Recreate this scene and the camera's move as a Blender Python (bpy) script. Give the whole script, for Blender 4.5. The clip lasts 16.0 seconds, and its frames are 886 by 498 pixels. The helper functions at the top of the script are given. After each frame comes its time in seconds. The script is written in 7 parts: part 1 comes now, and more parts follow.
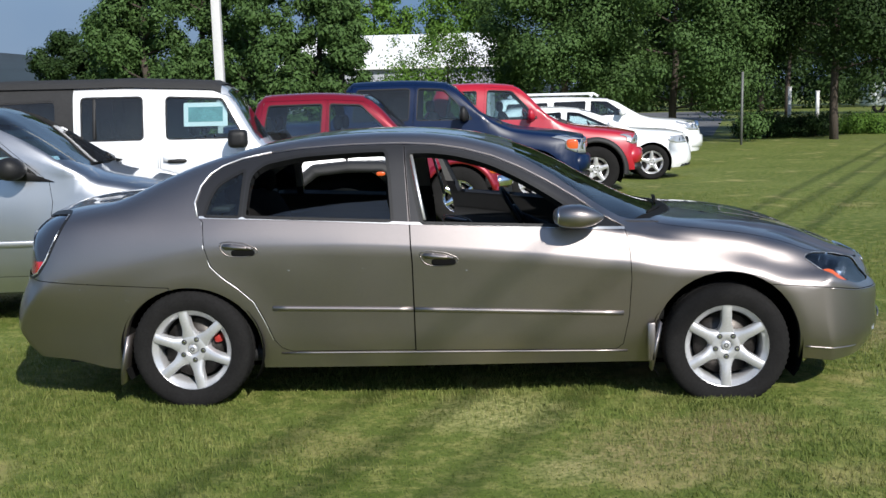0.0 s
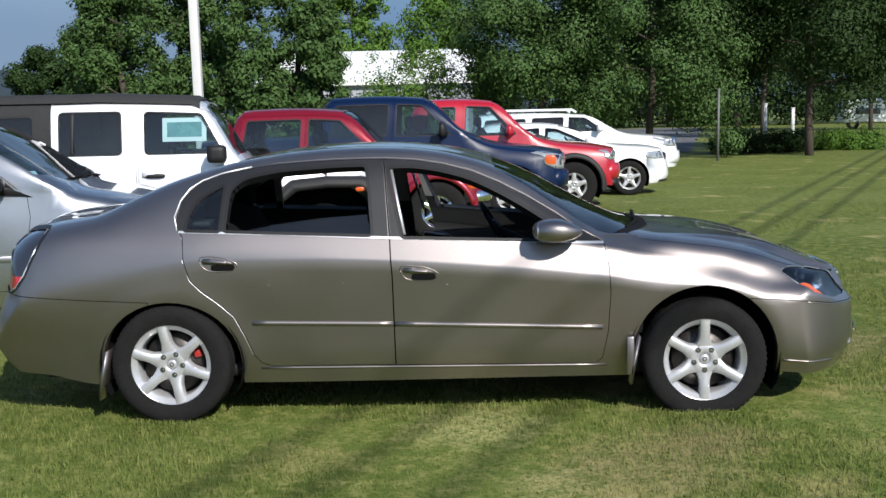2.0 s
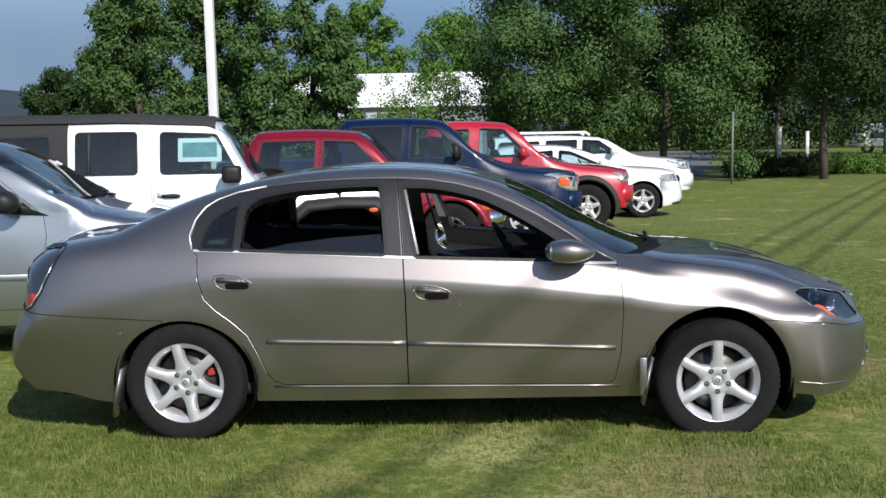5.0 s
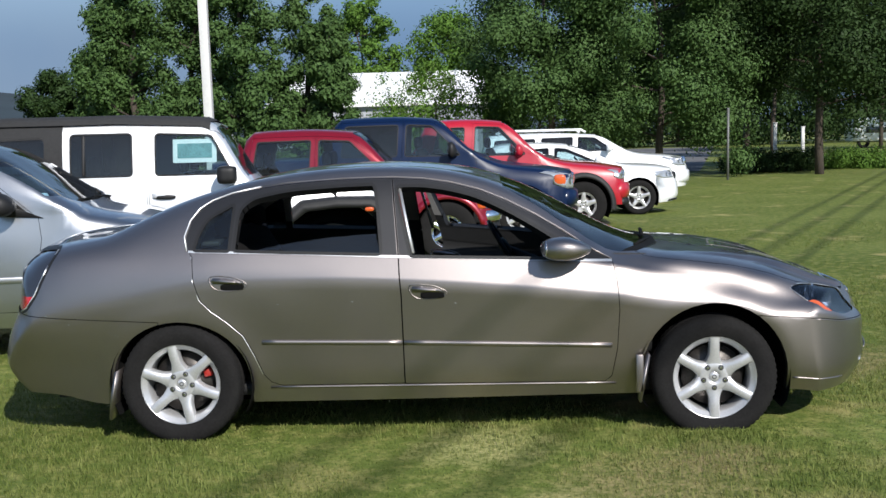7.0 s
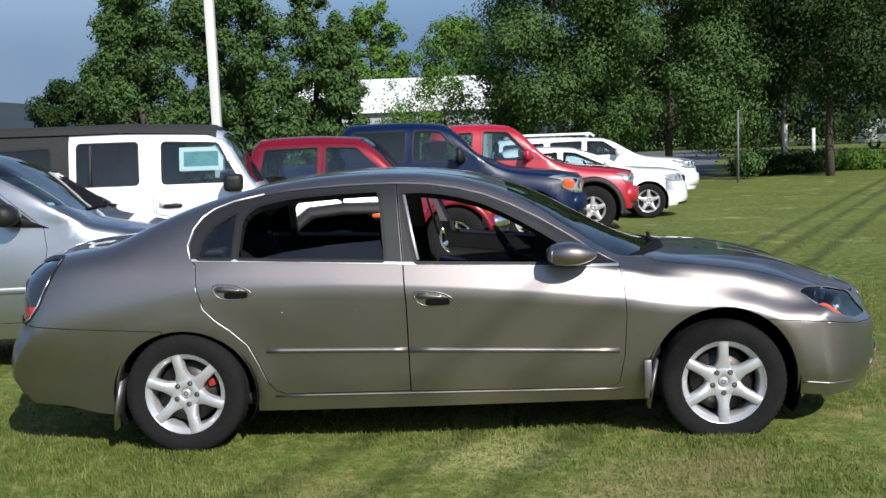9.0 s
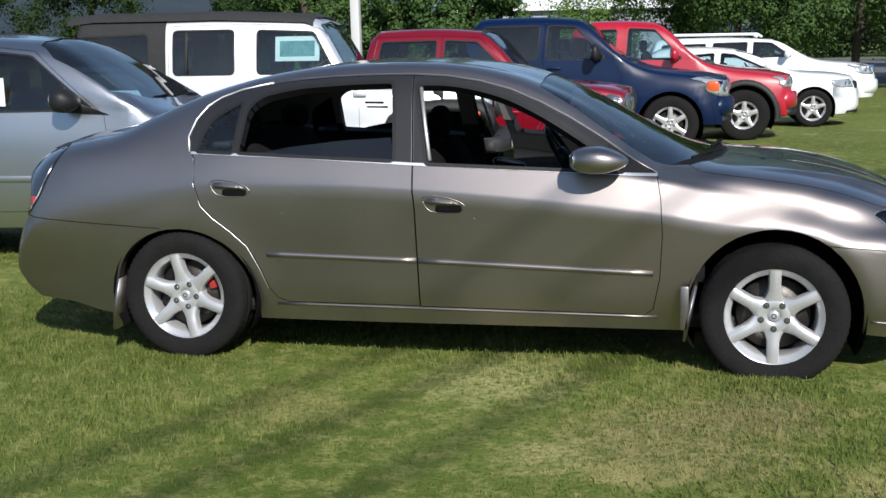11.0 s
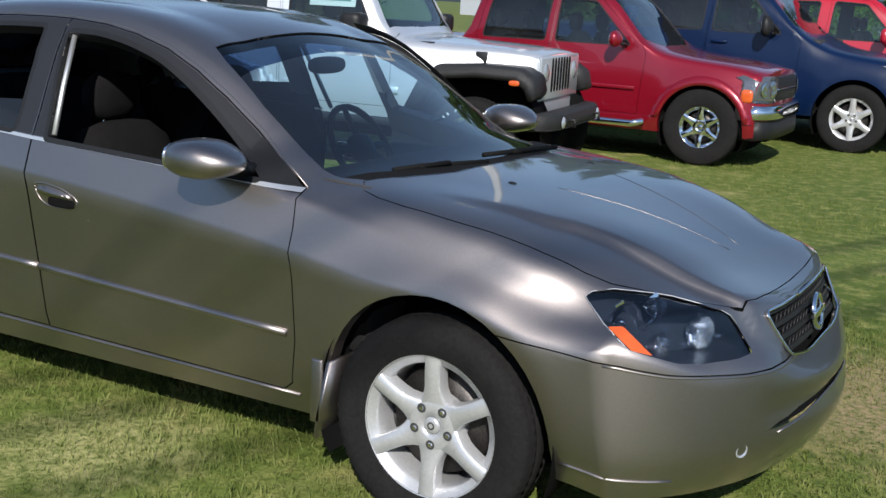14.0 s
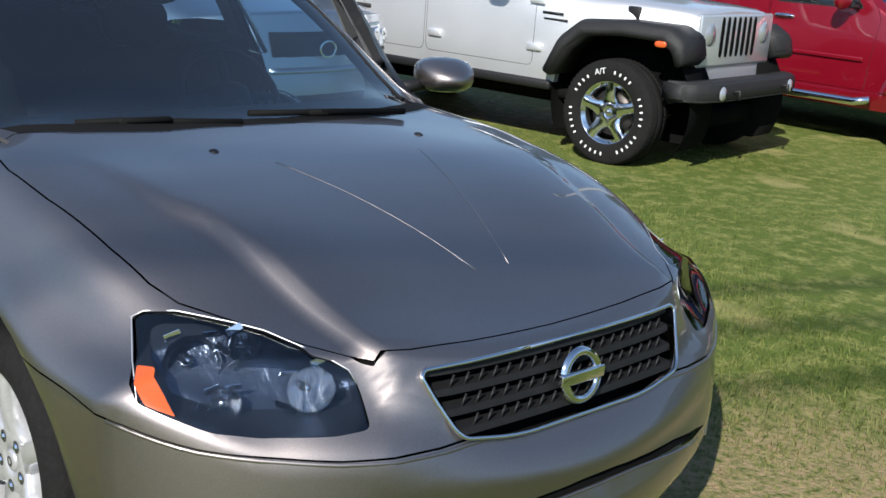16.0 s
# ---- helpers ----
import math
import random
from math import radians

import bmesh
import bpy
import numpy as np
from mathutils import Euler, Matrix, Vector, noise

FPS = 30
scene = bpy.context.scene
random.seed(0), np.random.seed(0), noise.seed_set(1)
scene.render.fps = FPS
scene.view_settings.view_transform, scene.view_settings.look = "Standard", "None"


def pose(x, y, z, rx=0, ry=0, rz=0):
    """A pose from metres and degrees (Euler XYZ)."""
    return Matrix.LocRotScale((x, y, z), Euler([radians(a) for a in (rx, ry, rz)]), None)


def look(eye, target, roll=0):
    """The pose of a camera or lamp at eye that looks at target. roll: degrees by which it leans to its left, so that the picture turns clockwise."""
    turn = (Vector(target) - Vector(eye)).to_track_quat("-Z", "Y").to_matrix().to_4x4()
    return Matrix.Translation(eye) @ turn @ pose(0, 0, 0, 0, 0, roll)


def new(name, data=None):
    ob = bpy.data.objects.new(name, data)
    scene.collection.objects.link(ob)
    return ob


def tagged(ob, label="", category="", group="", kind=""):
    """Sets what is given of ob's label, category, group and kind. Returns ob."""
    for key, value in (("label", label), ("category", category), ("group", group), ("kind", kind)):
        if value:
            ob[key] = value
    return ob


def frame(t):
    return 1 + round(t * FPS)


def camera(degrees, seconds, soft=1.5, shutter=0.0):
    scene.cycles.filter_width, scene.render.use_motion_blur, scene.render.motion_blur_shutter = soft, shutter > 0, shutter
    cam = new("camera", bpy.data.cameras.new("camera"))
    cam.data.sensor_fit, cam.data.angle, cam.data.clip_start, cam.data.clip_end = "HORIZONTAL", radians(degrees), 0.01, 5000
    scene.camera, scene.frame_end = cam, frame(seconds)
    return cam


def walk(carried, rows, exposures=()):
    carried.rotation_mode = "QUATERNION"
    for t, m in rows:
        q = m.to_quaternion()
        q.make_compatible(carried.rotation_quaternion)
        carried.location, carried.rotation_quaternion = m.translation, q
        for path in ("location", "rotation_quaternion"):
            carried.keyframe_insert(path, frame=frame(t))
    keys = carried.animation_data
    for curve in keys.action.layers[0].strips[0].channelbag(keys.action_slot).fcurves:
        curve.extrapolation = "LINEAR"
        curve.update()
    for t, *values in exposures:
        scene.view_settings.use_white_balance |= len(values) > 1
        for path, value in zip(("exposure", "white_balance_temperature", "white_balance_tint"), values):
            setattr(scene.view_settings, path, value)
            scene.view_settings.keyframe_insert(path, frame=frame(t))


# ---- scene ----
cam = camera(43.0, 16.0)
# seconds, eye, target, roll
PATH = [
    (0, (0.341, -6.601, 1.618), (0.206, -4.624, 1.352), -1.3),
    (0.5, (0.34, -6.611, 1.616), (0.229, -4.629, 1.378), -1.0),
    (1, (0.338, -6.609, 1.618), (0.228, -4.627, 1.381), -0.9),
    (1.5, (0.336, -6.614, 1.616), (0.225, -4.631, 1.385), -0.9),
    (2, (0.333, -6.62, 1.614), (0.237, -4.637, 1.375), -1.2),
    (2.5, (0.332, -6.624, 1.611), (0.24, -4.638, 1.39), -0.9),
    (3, (0.339, -6.629, 1.61), (0.22, -4.646, 1.377), -1.1),
    (3.5, (0.337, -6.64, 1.609), (0.223, -4.655, 1.396), -1.0),
    (4, (0.337, -6.634, 1.607), (0.233, -4.649, 1.383), -0.9),
    (4.2, (0.331, -6.641, 1.603), (0.214, -4.657, 1.388), -0.9),
    (6.5, (0.344, -6.634, 1.604), (0.23, -4.647, 1.411), -1.2),
    (7, (0.343, -6.633, 1.604), (0.229, -4.646, 1.402), -1.5),
    (7.5, (0.352, -6.633, 1.604), (0.226, -4.647, 1.403), -1.8),
    (8, (0.362, -6.625, 1.596), (0.237, -4.64, 1.383), -1.6),
    (8.5, (0.369, -6.62, 1.597), (0.252, -4.632, 1.407), -2.2),
    (8.7, (0.369, -6.612, 1.601), (0.248, -4.625, 1.413), -2.1),
    (10.8, (0.94, -5.941, 1.563), (0.562, -4.004, 1.239), -2.7),
    (11, (1.102, -5.839, 1.515), (0.647, -3.924, 1.159), -1.0),
    (11.5, (1.473, -5.544, 1.515), (0.994, -3.653, 1.072), -0.6),
    (12, (1.835, -5.151, 1.536), (1.404, -3.246, 1.105), -1.8),
    (12.5, (2.165, -4.769, 1.541), (1.584, -2.902, 1.123), 2.3),
    (13, (2.417, -4.333, 1.514), (1.721, -2.509, 1.081), -0.9),
    (13.5, (2.644, -3.926, 1.521), (1.798, -2.174, 1.06), -1.7),
    (14, (2.883, -3.489, 1.526), (1.933, -1.784, 1.087), 3.1),
    (14.5, (3.054, -3.01, 1.529), (2.003, -1.368, 1.083), 6.3),
    (15, (3.227, -2.574, 1.52), (2.119, -0.983, 1.028), 3.3),
    (15.5, (3.441, -2.14, 1.509), (2.086, -0.783, 0.941), 3.7),
    (16, (3.638, -1.694, 1.491), (2.231, -0.378, 0.953), 4.2),
]
walk(cam, [(t, look(eye, target, roll)) for t, eye, target, roll in PATH],
     exposures=[(0.0, 0.34), (8.5, 0.34), (11.0, 0.32), (12.0, 0.24), (13.0, 0.24), (14.5, 0.36), (15.5, 0.40), (16.0, 0.48)])

# ---- world and sun ----
SUN_FROM = Vector((0.50, -0.93, 0.72)).normalized()
world = bpy.data.worlds.new("sky")
scene.world = world
world.use_nodes = True
wn = world.node_tree.nodes
sky = wn.new("ShaderNodeTexSky")
sky.sky_type, sky.sun_disc = "NISHITA", False
sky.sun_elevation = math.asin(SUN_FROM.z)
sky.sun_rotation = math.atan2(SUN_FROM.x, SUN_FROM.y)
sky.air_density, sky.dust_density, sky.ozone_density = 1.0, 0.2, 2.0
wl = world.node_tree.links
# hazy blue-grey cloud that thickens towards the horizon
way, split, haze, cloud, veil = (wn.new("ShaderNode" + k) for k in ("TexCoord", "SeparateXYZ", "MapRange", "TexNoise", "Mix"))
veil.data_type = "RGBA"
haze.inputs[1].default_value, haze.inputs[2].default_value = 0.07, 0.26
haze.inputs[3].default_value, haze.inputs[4].default_value = 0.92, 0.0
haze.interpolation_type = "SMOOTHSTEP"
cloud.inputs["Scale"].default_value, cloud.inputs["Detail"].default_value = 3.0, 5
tone = wn.new("ShaderNodeValToRGB")
tone.color_ramp.elements[0].position, tone.color_ramp.elements[1].position = 0.40, 0.68
tone.color_ramp.elements[0].color, tone.color_ramp.elements[1].color = (0.74, 1.48, 2.95, 1), (1.25, 1.9, 3.1, 1)
wl.new(way.outputs["Generated"], split.inputs[0])
wl.new(way.outputs["Generated"], cloud.inputs["Vector"])
wl.new(split.outputs[2], haze.inputs[0])
wl.new(cloud.outputs[0], tone.inputs[0])
wl.new(haze.outputs[0], veil.inputs[0])
wl.new(sky.outputs[0], veil.inputs[6])
wl.new(tone.outputs[0], veil.inputs[7])
wl.new(veil.outputs[2], wn["Background"].inputs[0])
wn["Background"].inputs[1].default_value = 0.11
sun = new("sun", bpy.data.lights.new("sun", "SUN"))
sun.data.energy, sun.data.angle, sun.data.color = 5.0, radians(0.55), (1.0, 0.965, 0.91)
sun.matrix_world = look(SUN_FROM * 60, (0, 0, 0))


# ---- materials ----
def mat(name, color, rough=0.5, metal=0.0, var=0.0, scale=8.0, bump=0.0, bscale=60.0, coat=0.0, spec=0.5, dark=None, fine=6.0, isle=0.0):
    """A node material: two scales of noise mix the colour with a darker one, and give relief."""
    m = bpy.data.materials.new(name)
    m.use_nodes = True
    nt = m.node_tree
    b = nt.nodes["Principled BSDF"]
    b.inputs["Roughness"].default_value = rough
    b.inputs["Metallic"].default_value = metal
    b.inputs["Coat Weight"].default_value = coat
    b.inputs["Coat Roughness"].default_value = 0.03
    b.inputs["Specular IOR Level"].default_value = spec
    b.inputs["Base Color"].default_value = (*color, 1)
    co = nt.nodes.new("ShaderNodeTexCoord")
    if var or dark:
        n1, n2 = nt.nodes.new("ShaderNodeTexNoise"), nt.nodes.new("ShaderNodeTexNoise")
        n1.inputs["Scale"].default_value, n2.inputs["Scale"].default_value = scale, scale * fine
        n1.inputs["Detail"].default_value = n2.inputs["Detail"].default_value = 4
        add = nt.nodes.new("ShaderNodeMath")
        add.operation = "MULTIPLY_ADD"
        add.inputs[1].default_value = 0.6
        ramp = nt.nodes.new("ShaderNodeValToRGB")
        d = dark or [c * (1 - var) for c in color]
        ramp.color_ramp.elements[0].position, ramp.color_ramp.elements[1].position = 0.55, 1.0
        ramp.color_ramp.elements[0].color, ramp.color_ramp.elements[1].color = (*d, 1), (*color, 1)
        for n in (n1, n2):
            nt.links.new(co.outputs["Object"], n.inputs["Vector"])
        nt.links.new(n1.outputs[0], add.inputs[0])
        nt.links.new(n2.outputs[0], add.inputs[2])
        last = add
        if isle:
            geo, more = nt.nodes.new("ShaderNodeNewGeometry"), nt.nodes.new("ShaderNodeMath")
            more.operation, more.inputs[1].default_value = "MULTIPLY_ADD", isle
            nt.links.new(geo.outputs["Random Per Island"], more.inputs[0])
            nt.links.new(add.outputs[0], more.inputs[2])
            last = more
        nt.links.new(last.outputs[0], ramp.inputs[0])
        nt.links.new(ramp.outputs[0], b.inputs["Base Color"])
    if bump:
        n3, bp = nt.nodes.new("ShaderNodeTexNoise"), nt.nodes.new("ShaderNodeBump")
        n3.inputs["Scale"].default_value, n3.inputs["Detail"].default_value = bscale, 5
        bp.inputs["Strength"].default_value, bp.inputs["Distance"].default_value = bump, 0.01
        nt.links.new(co.outputs["Object"], n3.inputs["Vector"])
        nt.links.new(n3.outputs[0], bp.inputs["Height"])
        nt.links.new(bp.outputs[0], b.inputs["Normal"])
    return m


def paint(name, color, metal=0.7, rough=0.3, coat=1.0):
    """Car paint: flaked base under a clear coat, with faint dust that roughens it."""
    m = mat(name, color, rough, metal, coat=coat)
    nt = m.node_tree
    b = nt.nodes["Principled BSDF"]
    co = nt.nodes["Texture Coordinate"]
    dust, ramp = nt.nodes.new("ShaderNodeTexNoise"), nt.nodes.new("ShaderNodeMapRange")
    dust.inputs["Scale"].default_value, dust.inputs["Detail"].default_value = 3.0, 6
    ramp.inputs[1].default_value, ramp.inputs[2].default_value = 0.35, 0.75
    ramp.inputs[3].default_value, ramp.inputs[4].default_value = rough * 0.97, rough * 1.05
    nt.links.new(co.outputs["Object"], dust.inputs["Vector"])
    nt.links.new(dust.outputs[0], ramp.inputs[0])
    nt.links.new(ramp.outputs[0], b.inputs["Roughness"])
    flake, mix = nt.nodes.new("ShaderNodeTexVoronoi"), nt.nodes.new("ShaderNodeMix")
    flake.inputs["Scale"].default_value = 900
    mix.data_type = "RGBA"
    mix.inputs[6].default_value, mix.inputs[7].default_value = (*[c * 0.86 for c in color], 1), (*[min(1, c * 1.14) for c in color], 1)
    nt.links.new(co.outputs["Object"], flake.inputs["Vector"])
    nt.links.new(flake.outputs["Color"], mix.inputs[0])
    nt.links.new(mix.outputs[2], b.inputs["Base Color"])
    return m


def pane(name, tint, ior=1.5, dust=0.0):
    """Thin tinted glass: it lets tinted light through, mirrors by Fresnel, and carries a film of dust."""
    m = bpy.data.materials.new(name)
    m.use_nodes = True
    nt = m.node_tree
    nt.nodes.clear()
    out, mix, film = (nt.nodes.new("ShaderNode" + k) for k in ("OutputMaterial", "MixShader", "MixShader"))
    tr, gl, fr, df = (nt.nodes.new("ShaderNode" + k) for k in ("BsdfTransparent", "BsdfGlossy", "Fresnel", "BsdfDiffuse"))
    tr.inputs[0].default_value = (*tint, 1)
    df.inputs[0].default_value = (0.55, 0.55, 0.53, 1)
    gl.inputs["Roughness"].default_value = 0.015
    fr.inputs[0].default_value = ior
    grime, spread = nt.nodes.new("ShaderNodeTexNoise"), nt.nodes.new("ShaderNodeMapRange")
    grime.inputs["Scale"].default_value, grime.inputs["Detail"].default_value = 2.2, 5
    spread.inputs[1].default_value, spread.inputs[2].default_value = 0.3, 0.7
    spread.inputs[3].default_value, spread.inputs[4].default_value = dust * 0.6, dust * 1.4
    co = nt.nodes.new("ShaderNodeTexCoord")
    nt.links.new(co.outputs["Object"], grime.inputs["Vector"])
    nt.links.new(grime.outputs[0], spread.inputs[0])
    nt.links.new(spread.outputs[0], film.inputs[0])
    nt.links.new(tr.outputs[0], film.inputs[1])
    nt.links.new(df.outputs[0], film.inputs[2])
    nt.links.new(fr.outputs[0], mix.inputs[0])
    nt.links.new(film.outputs[0], mix.inputs[1])
    nt.links.new(gl.outputs[0], mix.inputs[2])
    nt.links.new(mix.outputs[0], out.inputs[0])
    return m


M_BRONZE = paint("bronze_paint", (0.302, 0.269, 0.257), 1.0, 0.435)
# body paint of the window frames, with their shade put into the base colour
M_FRAME_SHADE = paint("shaded_frame_paint", (0.026, 0.025, 0.026), 0.4, 0.45, 0.4)
M_SILVER = paint("silver_paint", (0.42, 0.43, 0.45), 1.0, 0.38)
M_WHITE = paint("white_paint", (0.78, 0.79, 0.80), 0.0, 0.35)
M_PALE = paint("pale_silver_paint", (0.80, 0.81, 0.83), 0.8, 0.52)
M_RED = paint("red_paint", (0.215, 0.003, 0.014), 0.35, 0.3)
M_RED2 = paint("bright_red_paint", (0.36, 0.007, 0.020), 0.0, 0.35)
M_BLUE = paint("blue_paint", (0.002, 0.010, 0.040), 0.0, 0.35, 0.3)
M_BLUE.node_tree.nodes["Principled BSDF"].inputs["Specular IOR Level"].default_value = 0.22
M_GAP = mat("gap", (0.006, 0.006, 0.006), 0.95, spec=0.05)
M_BLACK = mat("black_plastic", (0.014, 0.014, 0.015), 0.5, spec=0.3, var=0.3, scale=20, bump=0.15, bscale=300)
M_FLARE = mat("grey_plastic", (0.024, 0.024, 0.025), 0.6, spec=0.3, var=0.3, scale=12, bump=0.2, bscale=250)
M_RUBBER = mat("tyre_rubber", (0.015, 0.0145, 0.0145), 0.9, spec=0.12, var=0.35, scale=14, bump=0.2, bscale=200)
M_ALLOY = mat("alloy", (0.56, 0.56, 0.57), 0.30, 0.5, var=0.12, scale=18, coat=0.3)
M_BARREL = mat("rim_barrel", (0.10, 0.10, 0.10), 0.5, 0.6, var=0.4, scale=20)
M_CHROME = mat("chrome", (0.82, 0.83, 0.85), 0.07, 1.0)
M_BRIGHT = mat("bright_trim", (0.80, 0.80, 0.80), 0.42, 0.85)
M_WIPER = mat("wiper_rubber", (0.006, 0.006, 0.006), 0.8, spec=0.15)
M_DISC = mat("brake_steel", (0.075, 0.068, 0.064), 0.45, 0.8, var=0.5, scale=25)
M_CALIPER = mat("caliper_red", (0.30, 0.02, 0.015), 0.45)
M_CLOTH = mat("charcoal_cloth", (0.012, 0.0115, 0.012), 0.95, spec=0.05, var=0.3, scale=30, bump=0.3, bscale=500)
M_TRIM = mat("cabin_trim", (0.020, 0.020, 0.021), 0.7, var=0.25, scale=15, bump=0.2, bscale=400)
M_LINER = mat("roof_liner", (0.30, 0.29, 0.275), 0.95, var=0.1, scale=20)
M_LENS = pane("lamp_lens", (0.86, 0.90, 0.94), 1.9)
M_GLASS = pane("window_glass", (0.66, 0.80, 0.82), 1.8, 0.012)
M_TINT = pane("tinted_glass", (0.12, 0.14, 0.15), 1.7, 0.02)
M_SCREEN = pane("windscreen_glass", (0.55, 0.84, 1.0), 2.35, 0.010)
M_BAND = pane("shade_band", (0.05, 0.11, 0.24), 1.6)
M_BOWL = mat("lamp_bowl", (0.80, 0.82, 0.85), 0.10, 1.0, bump=1.0, bscale=38)
M_SMOKE = mat("lamp_smoke", (0.090, 0.108, 0.145), 0.22, 0.8, bump=0.9, bscale=14)
M_TAIL = mat("smoked_lens", (0.022, 0.024, 0.032), 0.12, 0.0, coat=1.0)
M_ORANGE = mat("amber_lens", (0.56, 0.095, 0.020), 0.2, coat=1.0)
M_REDLENS = mat("red_lens", (0.45, 0.012, 0.015), 0.15, coat=1.0)
M_CLEARLENS = mat("clear_lens", (0.45, 0.47, 0.50), 0.12, 0.5, coat=1.0)
M_POST = mat("weathered_steel", (0.16, 0.165, 0.16), 0.6, 0.3, var=0.4, scale=5)
M_DIMLENS = mat("dim_lens", (0.16, 0.165, 0.18), 0.14, 0.6, coat=1.0, bump=0.6, bscale=30)
# flat colour for the reflection drawn in the off-road car's window
M_TEAL = mat("printed_sheet", (0.16, 0.34, 0.36), 0.6, var=0.5, scale=14)
M_CANVAS = mat("soft_top_canvas", (0.020, 0.020, 0.021), 0.85, var=0.3, scale=6, bump=0.5, bscale=12)


# ---- mesh tools ----
def part(name, bm, material, parent=None, label="", smooth=True):
    """Links a bmesh as one mesh object, under a thing or a part if given."""
    me = bpy.data.meshes.new(name)
    if smooth:
        for f in bm.faces:
            f.smooth = True
    bm.to_mesh(me)
    bm.free()
    for m in material if isinstance(material, (list, tuple)) else [material]:
        me.materials.append(m)
    ob = new(name, me)
    if parent:
        ob.parent = parent
    if label:
        ob["label"] = label
    return ob


def thing(name, label, category, group="", kind=""):
    return tagged(new(name), label, category, group, kind)


def box(x0, x1, y0, y1, z0, z1, bevel=0.0, seg=2, bm=None):
    own = bmesh.new()
    bmesh.ops.create_cube(own, size=1.0, matrix=Matrix.Translation(((x0 + x1) / 2, (y0 + y1) / 2, (z0 + z1) / 2)) @ Matrix.Diagonal((x1 - x0, y1 - y0, z1 - z0, 1)))
    if bevel:
        bmesh.ops.bevel(own, geom=own.edges[:], offset=bevel, segments=seg, affect="EDGES", profile=0.5)
    return joined(bm, own)


def joined(bm, own):
    if bm is None:
        return own
    me = bpy.data.meshes.new("tmp")
    own.to_mesh(me)
    own.free()
    bm.from_mesh(me)
    bpy.data.meshes.remove(me)
    return bm


def turned(bm, m):
    bmesh.ops.transform(bm, matrix=m, verts=bm.verts)
    return bm


def lathe(profile, segs, bm=None, close=True):
    """Revolves (radius, along) points round the y axis."""
    bm = bm or bmesh.new()
    rings = []
    for r, a in profile:
        rings.append([bm.verts.new((r * math.cos(2 * math.pi * k / segs), a, r * math.sin(2 * math.pi * k / segs))) for k in range(segs)])
    for p, q in zip(rings, rings[1:]):
        for k in range(segs):
            bm.faces.new((p[k], p[(k + 1) % segs], q[(k + 1) % segs], q[k]))
    return bm


def tube(points, radius, segs=8, bm=None, taper=None):
    """A round bar along a line of points."""
    bm = bm or bmesh.new()
    pts = [Vector(p) for p in points]
    rings = []
    for i, p in enumerate(pts):
        d = (pts[min(i + 1, len(pts) - 1)] - pts[max(i - 1, 0)]).normalized()
        u = d.cross(Vector((0, 0, 1)) if abs(d.z) < 0.9 else Vector((1, 0, 0))).normalized()
        v = d.cross(u)
        r = radius if taper is None else radius + (taper - radius) * i / (len(pts) - 1)
        rings.append([bm.verts.new(p + (u * math.cos(a) + v * math.sin(a)) * r) for a in (2 * math.pi * k / segs for k in range(segs))])
    for p, q in zip(rings, rings[1:]):
        for k in range(segs):
            bm.faces.new((p[k], p[(k + 1) % segs], q[(k + 1) % segs], q[k]))
    for ring in (rings[0][::-1], rings[-1]):
        bm.faces.new(ring)
    bmesh.ops.recalc_face_normals(bm, faces=bm.faces)
    return bm


def blob(center, radii, power=2.0, seg=16, rings=10, bm=None):
    """A superellipsoid: power 2 is an ellipsoid, higher is boxier."""
    bm = bm or bmesh.new()
    own = bmesh.new()
    bmesh.ops.create_uvsphere(own, u_segments=seg, v_segments=rings, radius=1.0)
    for v in own.verts:
        n = (sum(abs(c) ** power for c in v.co)) ** (1 / power)
        v.co = Vector(center) + Vector([c / n * r for c, r in zip(v.co, radii)])
    return joined(bm, own)


def prism(pts, depth, bevel=0.0, bm=None):
    """A flat outline in x and z, given depth along y (from 0 to depth)."""
    own = bmesh.new()
    a = [own.verts.new((x, 0, z)) for x, z in pts]
    b = [own.verts.new((x, depth, z)) for x, z in pts]
    own.faces.new(a)
    own.faces.new(b[::-1])
    for i in range(len(pts)):
        j = (i + 1) % len(pts)
        own.faces.new((a[j], a[i], b[i], b[j]))
    bmesh.ops.recalc_face_normals(own, faces=own.faces)
    if bevel:
        bmesh.ops.bevel(own, geom=own.edges[:], offset=bevel, segments=2, affect="EDGES")
    return joined(bm, own)


def curve(tab):
    """A smooth function through (x, value) pairs; a plain number gives a constant."""
    if not isinstance(tab, (list, tuple)):
        return lambda x: tab
    xs, ys = [p[0] for p in tab], [p[1] for p in tab]
    n = len(xs)
    d = [(ys[i + 1] - ys[i]) / (xs[i + 1] - xs[i]) for i in range(n - 1)]
    t = [d[0]] + [0 if d[i - 1] * d[i] <= 0 else 2 * d[i - 1] * d[i] / (d[i - 1] + d[i]) for i in range(1, n - 1)] + [d[-1]]

    def f(x):
        if x <= xs[0]:
            return ys[0]
        if x >= xs[-1]:
            return ys[-1]
        i = max(k for k in range(n - 1) if xs[k] <= x)
        h = xs[i + 1] - xs[i]
        u = (x - xs[i]) / h
        return (2 * u**3 - 3 * u**2 + 1) * ys[i] + (u**3 - 2 * u**2 + u) * h * t[i] + (3 * u**2 - 2 * u**3) * ys[i + 1] + (u**3 - u**2) * h * t[i + 1]

    return f


